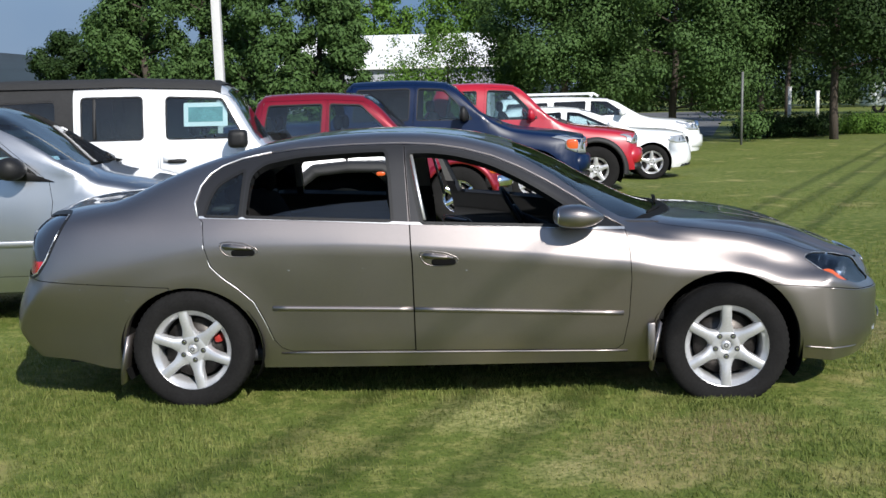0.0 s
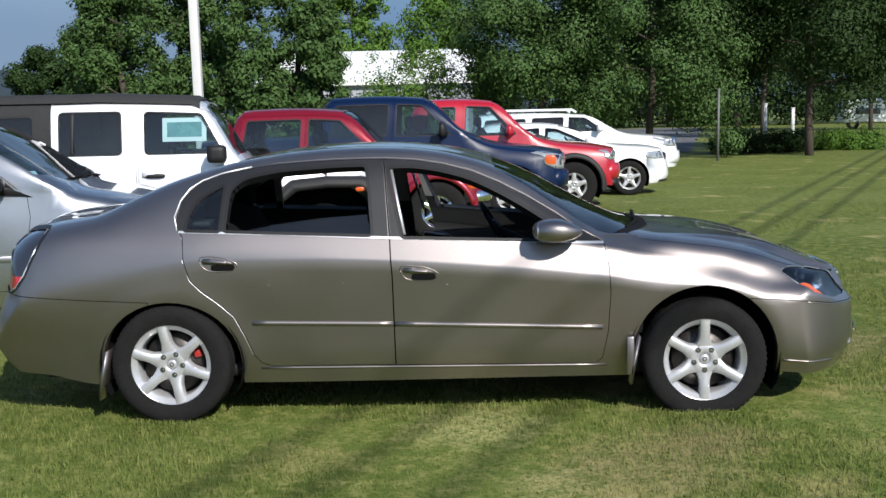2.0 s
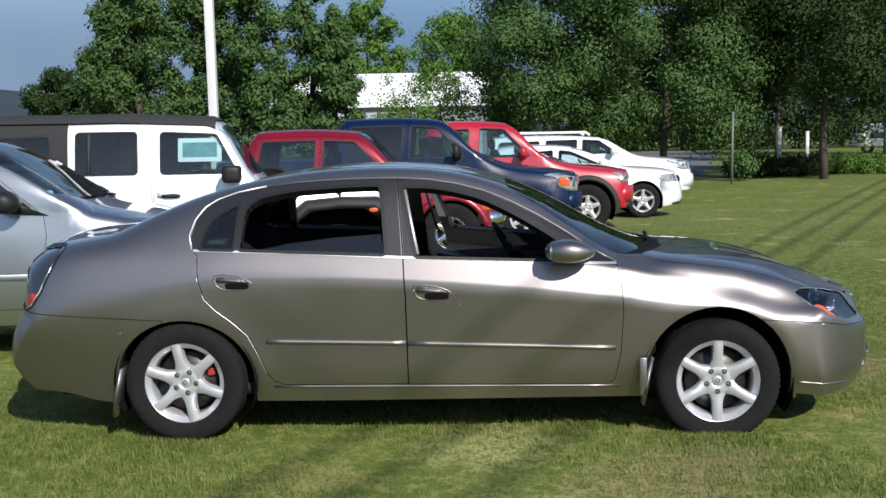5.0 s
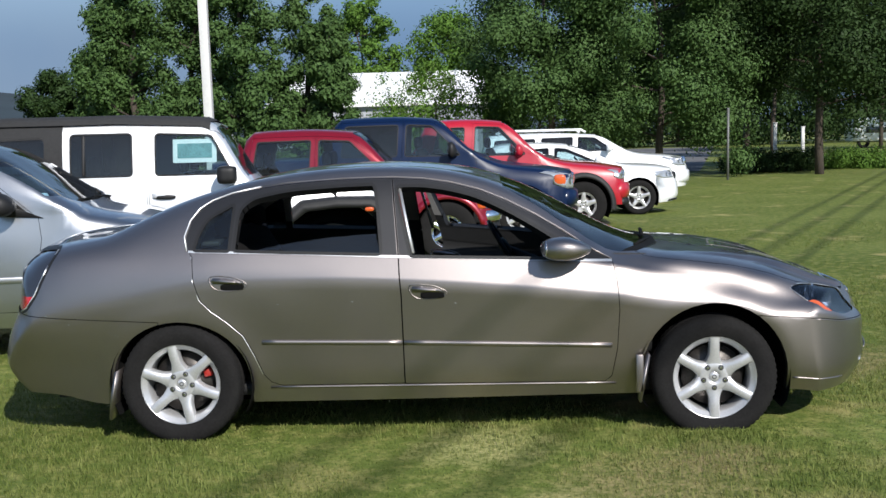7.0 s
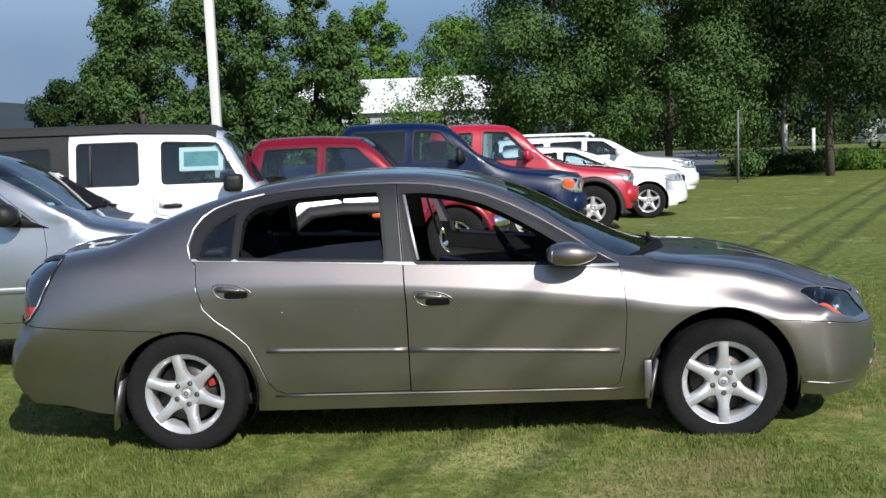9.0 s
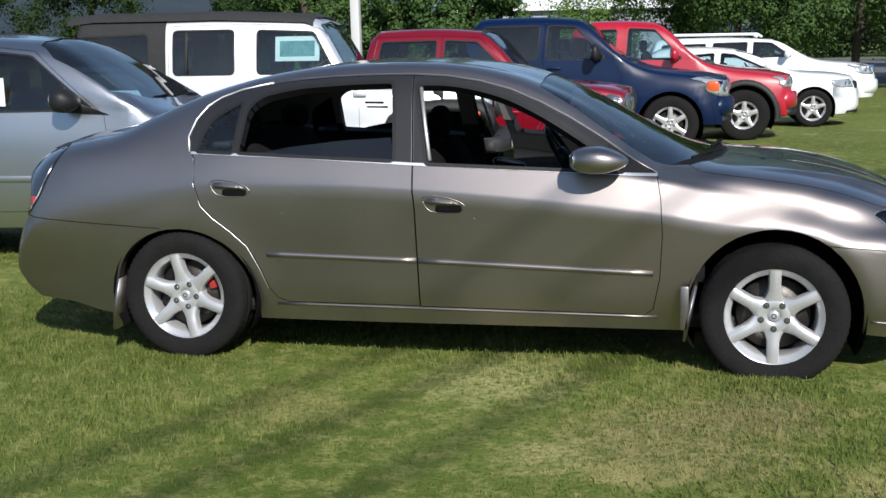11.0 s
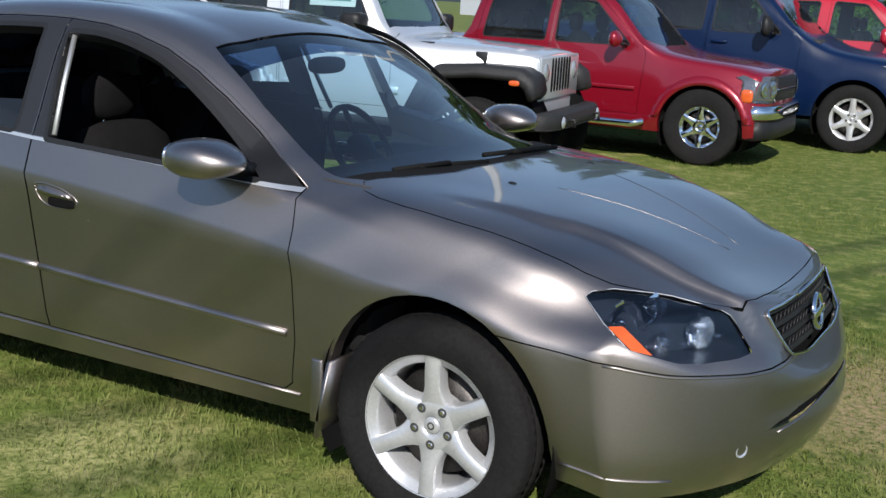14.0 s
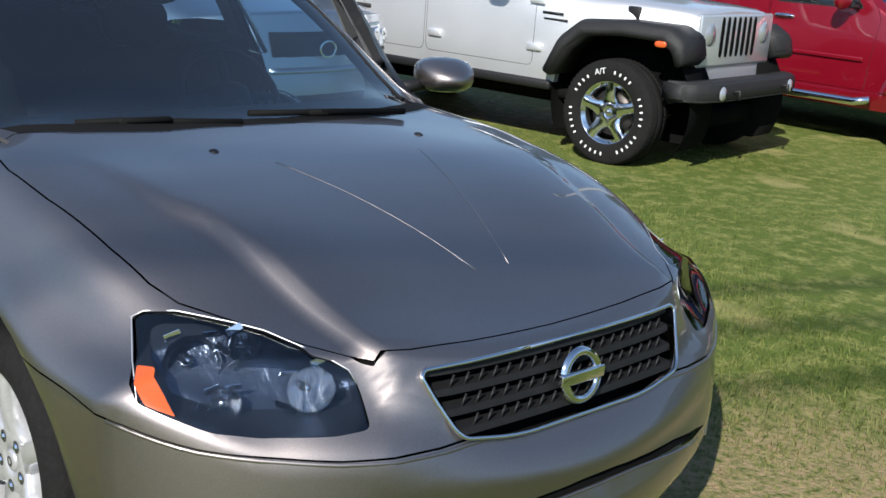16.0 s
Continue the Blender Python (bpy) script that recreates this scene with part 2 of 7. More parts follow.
def spline(ctrl, subs, sharp=()):
    """Catmull-Rom points through 2D controls, subs[i] steps in span i. sharp: control -> how much of a crease it is (0 to 1)."""
    sharp = dict(sharp)
    c = [Vector(p) for p in ctrl]
    c = [c[0] * 2 - c[1]] + c + [Vector((-c[-2][0], c[-2][1]))]
    out = []
    for i in range(1, len(c) - 2):
        p0, p1, p2, p3 = c[i - 1 : i + 3]
        k0, k1, k2 = ((q - p).length ** 0.5 + 1e-6 for p, q in ((p0, p1), (p1, p2), (p2, p3)))
        m1 = ((p1 - p0) / k0 - (p2 - p0) / (k0 + k1) + (p2 - p1) / k1) * k1
        m2 = ((p2 - p1) / k1 - (p3 - p1) / (k1 + k2) + (p3 - p2) / k2) * k1
        m1, m2 = m1.lerp(p2 - p1, sharp.get(i - 1, 0)), m2.lerp(p2 - p1, sharp.get(i, 0))
        for s in range(subs[i - 1]):
            u = s / subs[i - 1]
            out.append((2 * u**3 - 3 * u**2 + 1) * p1 + (u**3 - 2 * u**2 + u) * m1 + (3 * u**2 - 2 * u**3) * p2 + (u**3 - u**2) * m2)
    return out + [c[-2]]


def hull(spec):
    """Half a car body (y < 0): sections along x, closed front and rear, with rounded ends and flared arches."""
    f = {k: curve(spec[k]) for k in ("top", "edge", "wedge", "belt", "wbelt", "mid", "wmid", "low", "wlow", "bot", "wbot")}
    crown = curve(spec.get("crown", 0.30))
    fold, skirt, facet = (curve(spec.get(k, 0.0)) for k in ("fold", "skirt", "facet"))
    x0, x1, step = spec["x0"], spec["x1"], spec.get("step", 0.05)
    subs = spec.get("subs", (2, 4, 5, 5, 3, 3))
    je = sum(subs[:4])
    count = int((x1 - x0) / step)
    (lf, nf, df, nose), (lr, nr, dr, tail) = spec["front"], spec["rear"]
    nose, tail = curve(nose), curve(tail)
    wide = max(f["wmid"](x0 + (x1 - x0) * k / 10) for k in range(11)) + 0.002
    arches = spec["arches"]
    flare = spec.get("flare", 0.02)

    amp, span, zc, zh = spec.get("dish", (0, 1, 0, 1))
    rise, fall = spec.get("ridge", (0, 1))

    def ridged(x, y, z):
        """Bonnet sides that turn down along a crease, which runs on beside the grille."""
        k = (x - 1.61) / 0.51
        yc = 0.555 - 0.115 * k**0.6 if 0 < k < 1 else 0.555 - 0.06 * k if k <= 0 else 0.440 - 0.22 * max(0, 0.74 - z)
        a = rise * max(0, min(1, (x - 1.25) / 0.6)) * max(0, min(1, (z - 0.555) / 0.07))
        u = max(0, min(1, (abs(y) - yc) / fall))
        a *= 1 - u * u * (3 - 2 * u)
        if abs(y) < yc:
            a *= math.exp(-(((yc - abs(y)) / 0.22) ** 2))
        t = max(0, min(1, (x - 2.10) / 0.12))
        return (x + a * t, y, z + a * (1 - t))

    def warp(s, y, z):
        x = s
        k = min(1, abs(y) / wide)
        a, b = (s - (x1 - df)) / df, ((x0 + dr) - s) / dr
        if a > 0:
            x -= a**1.6 * (lf * (1 - (1 - k**nf) ** (1 / nf)) + nose(z))
        if amp and a > 0:
            x -= a * amp * math.exp(-(((z - zc) / zh) ** 2)) * max(0, 1 - (y / span) ** 4)
        if a > 0 and "ledge" in spec:
            h1, h2, zl, zw, slot, zs, zt = spec["ledge"]
            u, w = min(1, k / 0.7), max(0, (k - 0.72) / 0.28)
            x -= a * slot * math.exp(-(((z - zs) / zt) ** 2)) * max(0, 1 - (k / 0.60) ** 4)
            z += a**1.6 * (h1 * u * u * (3 - 2 * u) + h2 * w * w * (3 - 2 * w)) * math.exp(-(((z - zl) / (zw if z < zl else 0.2)) ** 2))
        if b > 0:
            x += b**1.6 * (lr * (1 - (1 - k**nr) ** (1 / nr)) + tail(z))
        for cx, cz, rx, rz in arches:
            e = math.hypot((x - cx) / rx, (z - cz) / rz)
            if z > cz - 0.1 and abs(y) > 0.5 * wide:
                y -= flare * math.exp(-(((e - 1.05) / 0.17) ** 2)) * min(1, (z - cz + 0.1) / 0.15)
        return ridged(x, y, z) if rise and x > 1.25 else (x, y, z)

    bm = bmesh.new()
    rows = []
    for i in range(count + 1):
        s = x0 + (x1 - x0) * i / count
        v = {k: g(s) for k, g in f.items()}
        c = crown(s)
        ctrl = [(-v["wbot"], v["bot"]), (-v["wlow"], v["low"]), (-v["wmid"], v["mid"]), (-v["wbelt"], v["belt"]), (-v["wedge"], v["edge"]),
                (-0.55 * v["wedge"], v["top"] - (v["top"] - v["edge"]) * c), (0, v["top"])]
        ring = spline(ctrl, subs, {1: skirt(s), 2: fold(s), 3: facet(s)})
        rows.append((s, ring))
    grid = [[bm.verts.new(warp(s, p[0], p[1])) for p in ring] for s, ring in rows]
    for a, b in zip(grid, grid[1:]):
        for j in range(len(a) - 1):
            bm.faces.new((a[j], b[j], b[j + 1], a[j + 1]))
    for end, flip in ((0, True), (-1, False)):
        s, ring = rows[end]
        over = ring[je:]
        cap = []
        for j in range(je):
            lift = ((ring[j][1] - ring[0][1]) / (ring[je][1] - ring[0][1])) ** 3
            cap.append([grid[end][j]] + [bm.verts.new(warp(s, ring[j][0] * p[0] / over[0][0], ring[j][1] + (p[1] - over[0][1]) * lift)) for p in over[1:]])
        cap.append(grid[end][je:])
        for a, b in zip(cap, cap[1:]):
            for m in range(len(a) - 1):
                q = (a[m], a[m + 1], b[m + 1], b[m])
                bm.faces.new(q[::-1] if flip else q)
    bm.faces.layers.int.new("pid")
    bm.normal_update()
    return bm


def inside(poly, u, v):
    hit = False
    for (a, b), (c, d) in zip(poly, poly[1:] + poly[:1]):
        if (b > v) != (d > v) and u < (c - a) * (v - b) / (d - b) + a:
            hit = not hit
    return hit


SIDE, FRONT, PLAN = (Vector((1, 0, 0)), Vector((0, 0, 1))), (Vector((0, 1, 0)), Vector((0, 0, 1))), (Vector((1, 0, 0)), Vector((0, 1, 0)))


def cut(bm, poly, axes, ok, pid):
    """Cuts the outline, seen along the axes' normal, into the faces that ok() takes, and marks what lies within."""
    layer = bm.faces.layers.int["pid"]
    au, av = axes
    lo_u, hi_u = min(p[0] for p in poly) - 0.01, max(p[0] for p in poly) + 0.01
    lo_v, hi_v = min(p[1] for p in poly) - 0.01, max(p[1] for p in poly) + 0.01
    pool = []
    for f in bm.faces:
        us, vs = [v.co.dot(au) for v in f.verts], [v.co.dot(av) for v in f.verts]
        if max(us) > lo_u and min(us) < hi_u and max(vs) > lo_v and min(vs) < hi_v and ok(f):
            pool.append(f)
    pool = set(pool)
    for p, q in zip(poly, poly[1:] + poly[:1]):
        d = Vector((q[0] - p[0], q[1] - p[1]))
        if d.length < 1e-6:
            continue
        n2 = Vector((-d.y, d.x)).normalized()
        no = au * n2.x + av * n2.y
        off = n2.x * p[0] + n2.y * p[1]
        e0, e1 = min(p[0], q[0]) - 0.002, max(p[0], q[0]) + 0.002
        g0, g1 = min(p[1], q[1]) - 0.002, max(p[1], q[1]) + 0.002
        hit = []
        for f in pool:
            ds = [v.co.dot(no) - off for v in f.verts]
            if min(ds) < -1e-5 and max(ds) > 1e-5:
                us, vs = [v.co.dot(au) for v in f.verts], [v.co.dot(av) for v in f.verts]
                if max(us) > e0 and min(us) < e1 and max(vs) > g0 and min(vs) < g1:
                    hit.append(f)
        if not hit:
            continue
        edges = {e for f in hit for e in f.edges}
        verts = {v for f in hit for v in f.verts}
        res = bmesh.ops.bisect_plane(bm, geom=hit + list(edges) + list(verts), dist=1e-5, plane_co=no * off, plane_no=no)
        pool |= {g for g in res["geom"] if isinstance(g, bmesh.types.BMFace)}
        pool = {f for f in pool if f.is_valid}
        for g in res["geom_cut"]:
            if isinstance(g, bmesh.types.BMEdge):
                pool |= set(g.link_faces)
    for f in pool:
        if f.is_valid:
            c = f.calc_center_median()
            if inside(poly, c.dot(au), c.dot(av)):
                f[layer] = pid


def swollen(poly, d):
    """The outline grown by d (shrunk if negative)."""
    area = sum(a[0] * b[1] - b[0] * a[1] for a, b in zip(poly, poly[1:] + poly[:1]))
    sg = 1 if area > 0 else -1
    out = []
    for i, p in enumerate(poly):
        a, b = Vector(poly[i - 1]), Vector(poly[(i + 1) % len(poly)])
        p = Vector(p)
        e, f = (p - a).normalized(), (b - p).normalized()
        n = (Vector((e.y, -e.x)) + Vector((f.y, -f.x)))
        k = max(0.35, n.length_squared / 4) if n.length else 1
        n = n.normalized() * sg
        out.append(tuple(p + n * d / math.sqrt(k)))
    return out


def rounded(poly, radii=0.03, steps=4):
    """The outline with its corners rounded; radii: one, or one a corner."""
    out = []
    for i, p in enumerate(poly):
        r = radii[i] if isinstance(radii, (list, tuple)) else radii
        p, a, b = Vector(p), Vector(poly[i - 1]), Vector(poly[(i + 1) % len(poly)])
        r = min(r, (a - p).length * 0.45, (b - p).length * 0.45)
        if r < 0.002:
            out.append(tuple(p))
            continue
        s, e = p + (a - p).normalized() * r, p + (b - p).normalized() * r
        for k in range(steps + 1):
            t = k / steps
            out.append(tuple(s * (1 - t) ** 2 + p * 2 * t * (1 - t) + e * t**2))
    return out


def oval(cx, cz, rx, rz, n=40):
    return [(cx + rx * math.cos(2 * math.pi * k / n), cz + rz * math.sin(2 * math.pi * k / n)) for k in range(n)]


def shed(bm, source, table, parent, inner=None, push=None, ajar=None, fixed=(), liner=1.06):
    """Splits the marked half body into parts, mirrors them and links them under parent.
    table: pid -> (name, material, whole, label); whole joins both halves. source: the uncut hull, for its smooth normals."""
    from mathutils.bvhtree import BVHTree

    source.faces.ensure_lookup_table()
    source.normal_update()
    tree = BVHTree.FromBMesh(source)
    normal = {}
    for v in bm.verts:
        near, _, index, _ = tree.find_nearest(v.co)
        f = source.faces[index]
        ws = [1 / ((near - c.co).length + 1e-5) ** 2 for c in f.verts]
        n = sum((c.normal * w for c, w in zip(f.verts, ws)), Vector())
        if abs(v.co.y) < 1e-4:
            n.y = 0
        normal[v] = n.normalized()
    layer = bm.faces.layers.int["pid"]
    groups = {}
    bm.faces.index_update()
    for f in bm.faces:
        groups.setdefault(f[layer], []).append(f)
    made = {}

    def islands(faces):
        left, found = set(faces), []
        while left:
            stack = [left.pop()]
            found.append([])
            while stack:
                f = stack.pop()
                found[-1].append(f)
                for e in f.edges:
                    for g in e.link_faces:
                        if g in left:
                            left.discard(g)
                            stack.append(g)
        return found

    jobs = []
    for pid, faces in groups.items():
        if pid in table and table[pid] is not None:
            if table[pid][0] in ("panel_gap", "window_trim", "window_frame"):
                for piece in sorted(islands(faces), key=lambda fs: min(f.index for f in fs)):
                    if sum(f.calc_area() for f in piece) > 2e-5:
                        jobs.append((pid, piece, any(abs(v.co.y) < 1e-5 for f in piece for v in f.verts)))
            else:
                jobs.append((pid, faces, table[pid][2]))
    for pid, faces, whole in jobs:
        name, material, _, label = table[pid]
        shift = (push or {}).get(pid, 0.0)
        for sides in ((1, -1),) if whole else ((1,), (-1,)):
            verts, polys, norms, at = [], [], [], {}
            for sg in sides:
                for f in faces:
                    idx = []
                    open_ = ajar is not None and sg == -1 and pid not in fixed and ajar[0](f.calc_center_median())
                    for v in f.verts:
                        key = v if abs(v.co.y) < 1e-5 else (v, sg, open_)
                        if key not in at:
                            at[key] = len(verts)
                            co = v.co - normal[v] * shift
                            co, nn = Vector((co.x, co.y * sg, co.z)), Vector((normal[v].x, normal[v].y * sg, normal[v].z))
                            if open_:
                                co, nn = ajar[1] @ co, ajar[1].to_3x3() @ nn
                            verts.append(tuple(co))
                            norms.append(tuple(nn))
                        idx.append(at[key])
                    if len(set(idx)) > 2:
                        polys.append(idx if sg == 1 else idx[::-1])
            me = bpy.data.meshes.new(name)
            me.from_pydata(verts, [], polys)
            for m in material if isinstance(material, (list, tuple)) else [material]:
                me.materials.append(m)
            me.polygons.foreach_set("use_smooth", [True] * len(me.polygons))
            me.update()
            me.normals_split_custom_set_from_vertices(norms)
            ob = new(name, me)
            ob.parent = parent
            if label:
                ob["label"] = label
            made.setdefault(pid, []).append(ob)
    if inner:
        depth, holes, keep, material, rim = inner

        def link(name, m, verts, polys):
            if polys:
                me = bpy.data.meshes.new(name)
                me.from_pydata(verts, [], polys)
                me.materials.append(m)
                me.polygons.foreach_set("use_smooth", [True] * len(me.polygons))
                new(name, me).parent = parent

        def adder(verts, at, sg):
            def add(v, d, mid):
                open_ = ajar is not None and sg == -1 and ajar[0](mid)
                if (v, d, open_) not in at:
                    at[v, d, open_] = len(verts)
                    co = v.co - normal[v] * d
                    co = Vector((co.x, co.y * sg, co.z))
                    verts.append(tuple(ajar[1] @ co if open_ else co))
                return at[v, d, open_]

            return add

        verts, polys = [], []
        for sg in (1, -1):
            add = adder(verts, {}, sg)
            for f in bm.faces:
                if f[layer] not in holes and f[layer] in table and keep(f.calc_center_median()):
                    polys.append([add(v, depth, f.calc_center_median()) for v in f.verts])
        high = [p for p in polys if sum(verts[k][2] for k in p) / len(p) > liner]
        link("cabin_lining", material, verts, [p for p in polys if sum(verts[k][2] for k in p) / len(p) <= liner])
        link("roof_lining", M_LINER, verts, high)
        rims = {}
        for e in bm.edges:
            if len(e.link_faces) == 2:
                a, b = (f[layer] for f in e.link_faces)
                if (a in holes) != (b in holes):
                    rims.setdefault(a if a in holes else b, []).append(e)
        for hole, edges in rims.items():
            for sg in (1, -1):
                verts, polys = [], []
                add = adder(verts, {}, sg)
                for e in edges:
                    a, b = e.verts
                    m = (a.co + b.co) / 2
                    polys.append((add(a, 0.001, m), add(b, 0.001, m), add(b, depth, m), add(a, depth, m)))
                link("window_seal", rim, verts, polys)
    return made


# ---- vehicles: common parts ----
def sidewards(f):
    return f.normal.y < -0.15


def car_body(car, body, spec, panels, glasses, holes, trims, arches, keep, tree_out=None, seal=0.012, late=(), ajar=None):
    """Body shell under the thing car. panels: (name, outline, axes, ok, whole); glasses: (name, material, outline, axes, ok, whole);
    holes: (outline, axes, ok); trims: (name, material, outline, axes, ok, whole, push)."""
    from mathutils.bvhtree import BVHTree

    bm = hull(spec)
    source = bm.copy()
    table, push, hollow, gaps, pid = {0: ("body_shell", body, True, "")}, {}, set(), set(), 10
    for name, poly, axes, ok, whole in panels:
        cut(bm, swollen(poly, 0.0019), axes, ok, pid)
        table[pid], push[pid] = ("panel_gap", M_GAP, whole, ""), 0.012
        gaps.add(pid)
        pid += 1
    for name, poly, axes, ok, whole in panels:
        cut(bm, swollen(poly, -0.0019), axes, ok, pid)
        table[pid] = (name, body, whole, "")
        pid += 1
    for item in trims:
        name, material, poly, axes, ok, whole, out = item
        cut(bm, poly, axes, ok, pid)
        table[pid] = (name, material, whole, "") if name else None
        push[pid] = -out
        pid += 1
    for name, material, poly, axes, ok, whole in glasses:
        if seal and axes is SIDE:
            cut(bm, swollen(poly, seal), axes, ok, pid)
            table[pid] = ("window_trim", M_BLACK, False, "")
            pid += 1
        cut(bm, poly, axes, ok, pid)
        table[pid], push[pid] = (name, material, whole, ""), 0.006
        if name in ("windscreen", "shade_band", "rear_window", "side_window", "quarter_window"):
            hollow.add(pid)
        pid += 1
    for poly, axes, ok in holes:
        if seal:
            cut(bm, swollen(poly, seal), axes, ok, pid)
            table[pid] = ("window_trim", M_BLACK, False, "")
            pid += 1
        cut(bm, poly, axes, ok, pid)
        table[pid] = None
        hollow.add(pid)
        pid += 1
    for name, material, poly, axes, ok, whole in late:
        cut(bm, poly, axes, ok, pid)
        table[pid], push[pid] = (name, material, whole, ""), 0.02
        hollow.add(pid)
        pid += 1
    wells = set()
    for cx, cz, rx, rz in arches:
        ring = [p for p in oval(cx, cz, rx, rz)]
        flat = [(x, z) for x, z in ring if z > cz] + [(cx - rx, cz), (cx - rx * 0.99, -0.1), (cx + rx * 0.99, -0.1), (cx + rx, cz)]
        cut(bm, flat, SIDE, lambda f: f.normal.y < -0.1 and f.calc_center_median().y < -0.4, pid)
        table[pid] = None
        wells.add(pid)
        pid += 1
    layer = bm.faces.layers.int["pid"]
    if tree_out is not None:
        tree_out.append(BVHTree.FromBMesh(source))
    made = shed(bm, source, table, car, inner=(0.045, hollow | wells, keep, M_TRIM, M_BLACK), push=push, ajar=ajar, fixed=gaps)
    # folded lips of the wheel arches
    for well in wells:
        for sg in (1, -1):
            lip = bmesh.new()
            for e in bm.edges:
                if len(e.link_faces) == 2 and (e.link_faces[0][layer] == well) != (e.link_faces[1][layer] == well):
                    a, b = (v.co for v in e.verts)
                    quad = [lip.verts.new((p.x, (p.y + d) * sg, p.z)) for p, d in ((a, 0), (b, 0), (b, 0.05), (a, 0.05))]
                    lip.faces.new(quad)
            part("arch_lip", lip, body, car)
    # dark liners of the wheel housings and the floor
    for cx, cz, rx, rz in arches:
        for sg in (1, -1):
            liner = bmesh.new()
            rows = []
            for y in (-spec["wide"] + 0.03, -spec["wide"] + 0.36):
                rows.append([liner.verts.new((cx + (rx + 0.012) * math.cos(a), y * sg, max(0.16, cz + (rz + 0.012) * math.sin(a)))) for a in np.linspace(-0.5, math.pi + 0.5, 24)])
            for k in range(23):
                liner.faces.new((rows[0][k], rows[0][k + 1], rows[1][k + 1], rows[1][k]))
            liner.faces.new(rows[1])
            part("wheel_housing", liner, M_GAP, car)
    if tree_out is not None:
        tree_out.append(made)
    bm.free()
    source.free()
    return made


def tyre_mesh(r, rim, width, tread, blocks=64):
    """A tyre round the y axis, outward face at y = 0 side minus: tread blocks, shoulder and beads."""
    h = width / 2
    bm = bmesh.new()
    prof = [(rim - 0.012, -h * 0.80), (rim + 0.004, -h * 0.88), (rim + 0.02, -h * 0.93), (rim + (r - rim) * 0.45, -h * 1.0), (r - 0.028, -h * 0.95), (r - 0.010, -h * 0.86),
            (r - 0.002, -h * 0.72), (r, -h * 0.45), (r, -h * 0.40), (r - 0.008, -h * 0.39), (r - 0.008, -h * 0.33), (r, -h * 0.32), (r + 0.001, 0)]
    prof += [(a, -b) for a, b in prof[-2::-1]]
    segs = blocks * 2
    rings = []
    for i, (rad, y) in enumerate(prof):
        ring = []
        for k in range(segs):
            q = rad
            groove = (k + (1 if abs(y) < h * 0.42 else 0)) % 2
            if rad > r - 0.029 and 0.02 * h < abs(y) and tread and groove and i not in (8, 9, 10, len(prof) - 9, len(prof) - 10, len(prof) - 11):
                q -= tread
            a = 2 * math.pi * (k + (0.3 if y > 0 else 0)) / segs
            ring.append(bm.verts.new((q * math.cos(a), y, q * math.sin(a))))
        rings.append(ring)
    for p, q in zip(rings, rings[1:]):
        for k in range(segs):
            bm.faces.new((p[k], p[(k + 1) % segs], q[(k + 1) % segs], q[k]))
    bmesh.ops.recalc_face_normals(bm, faces=bm.faces)
    return bm


def spoke_mesh(r0, r1, w0, w1, y0, y1, deep, twist=0.0):
    """One wheel spoke along +z: chamfered bar from the hub to the rim, its face at y0 (hub) and y1 (rim)."""
    bm = bmesh.new()
    rows = []
    for k in range(7):
        t = k / 6
        z = r0 + (r1 - r0) * t
        flare = 1 + 0.95 * (max(0, 0.42 - t) / 0.42) ** 2 + 0.22 * max(0, t - 0.85) / 0.15
        w = (w0 + (w1 - w0) * t) * flare / 2
        y = y0 + (y1 - y0) * t - 0.010 * math.sin(math.pi * t)
        x = twist * t
        rows.append([bm.verts.new((x + a, y + b, z)) for a, b in ((-w * 1.18, deep), (-w * 1.12, 0.010), (-w * 0.86, 0.0), (w * 0.86, 0.0), (w * 1.12, 0.010), (w * 1.18, deep))])
    for p, q in zip(rows, rows[1:]):
        for k in range(5):
            bm.faces.new((p[k], p[k + 1], q[k + 1], q[k]))
    bmesh.ops.recalc_face_normals(bm, faces=bm.faces)
    return bm


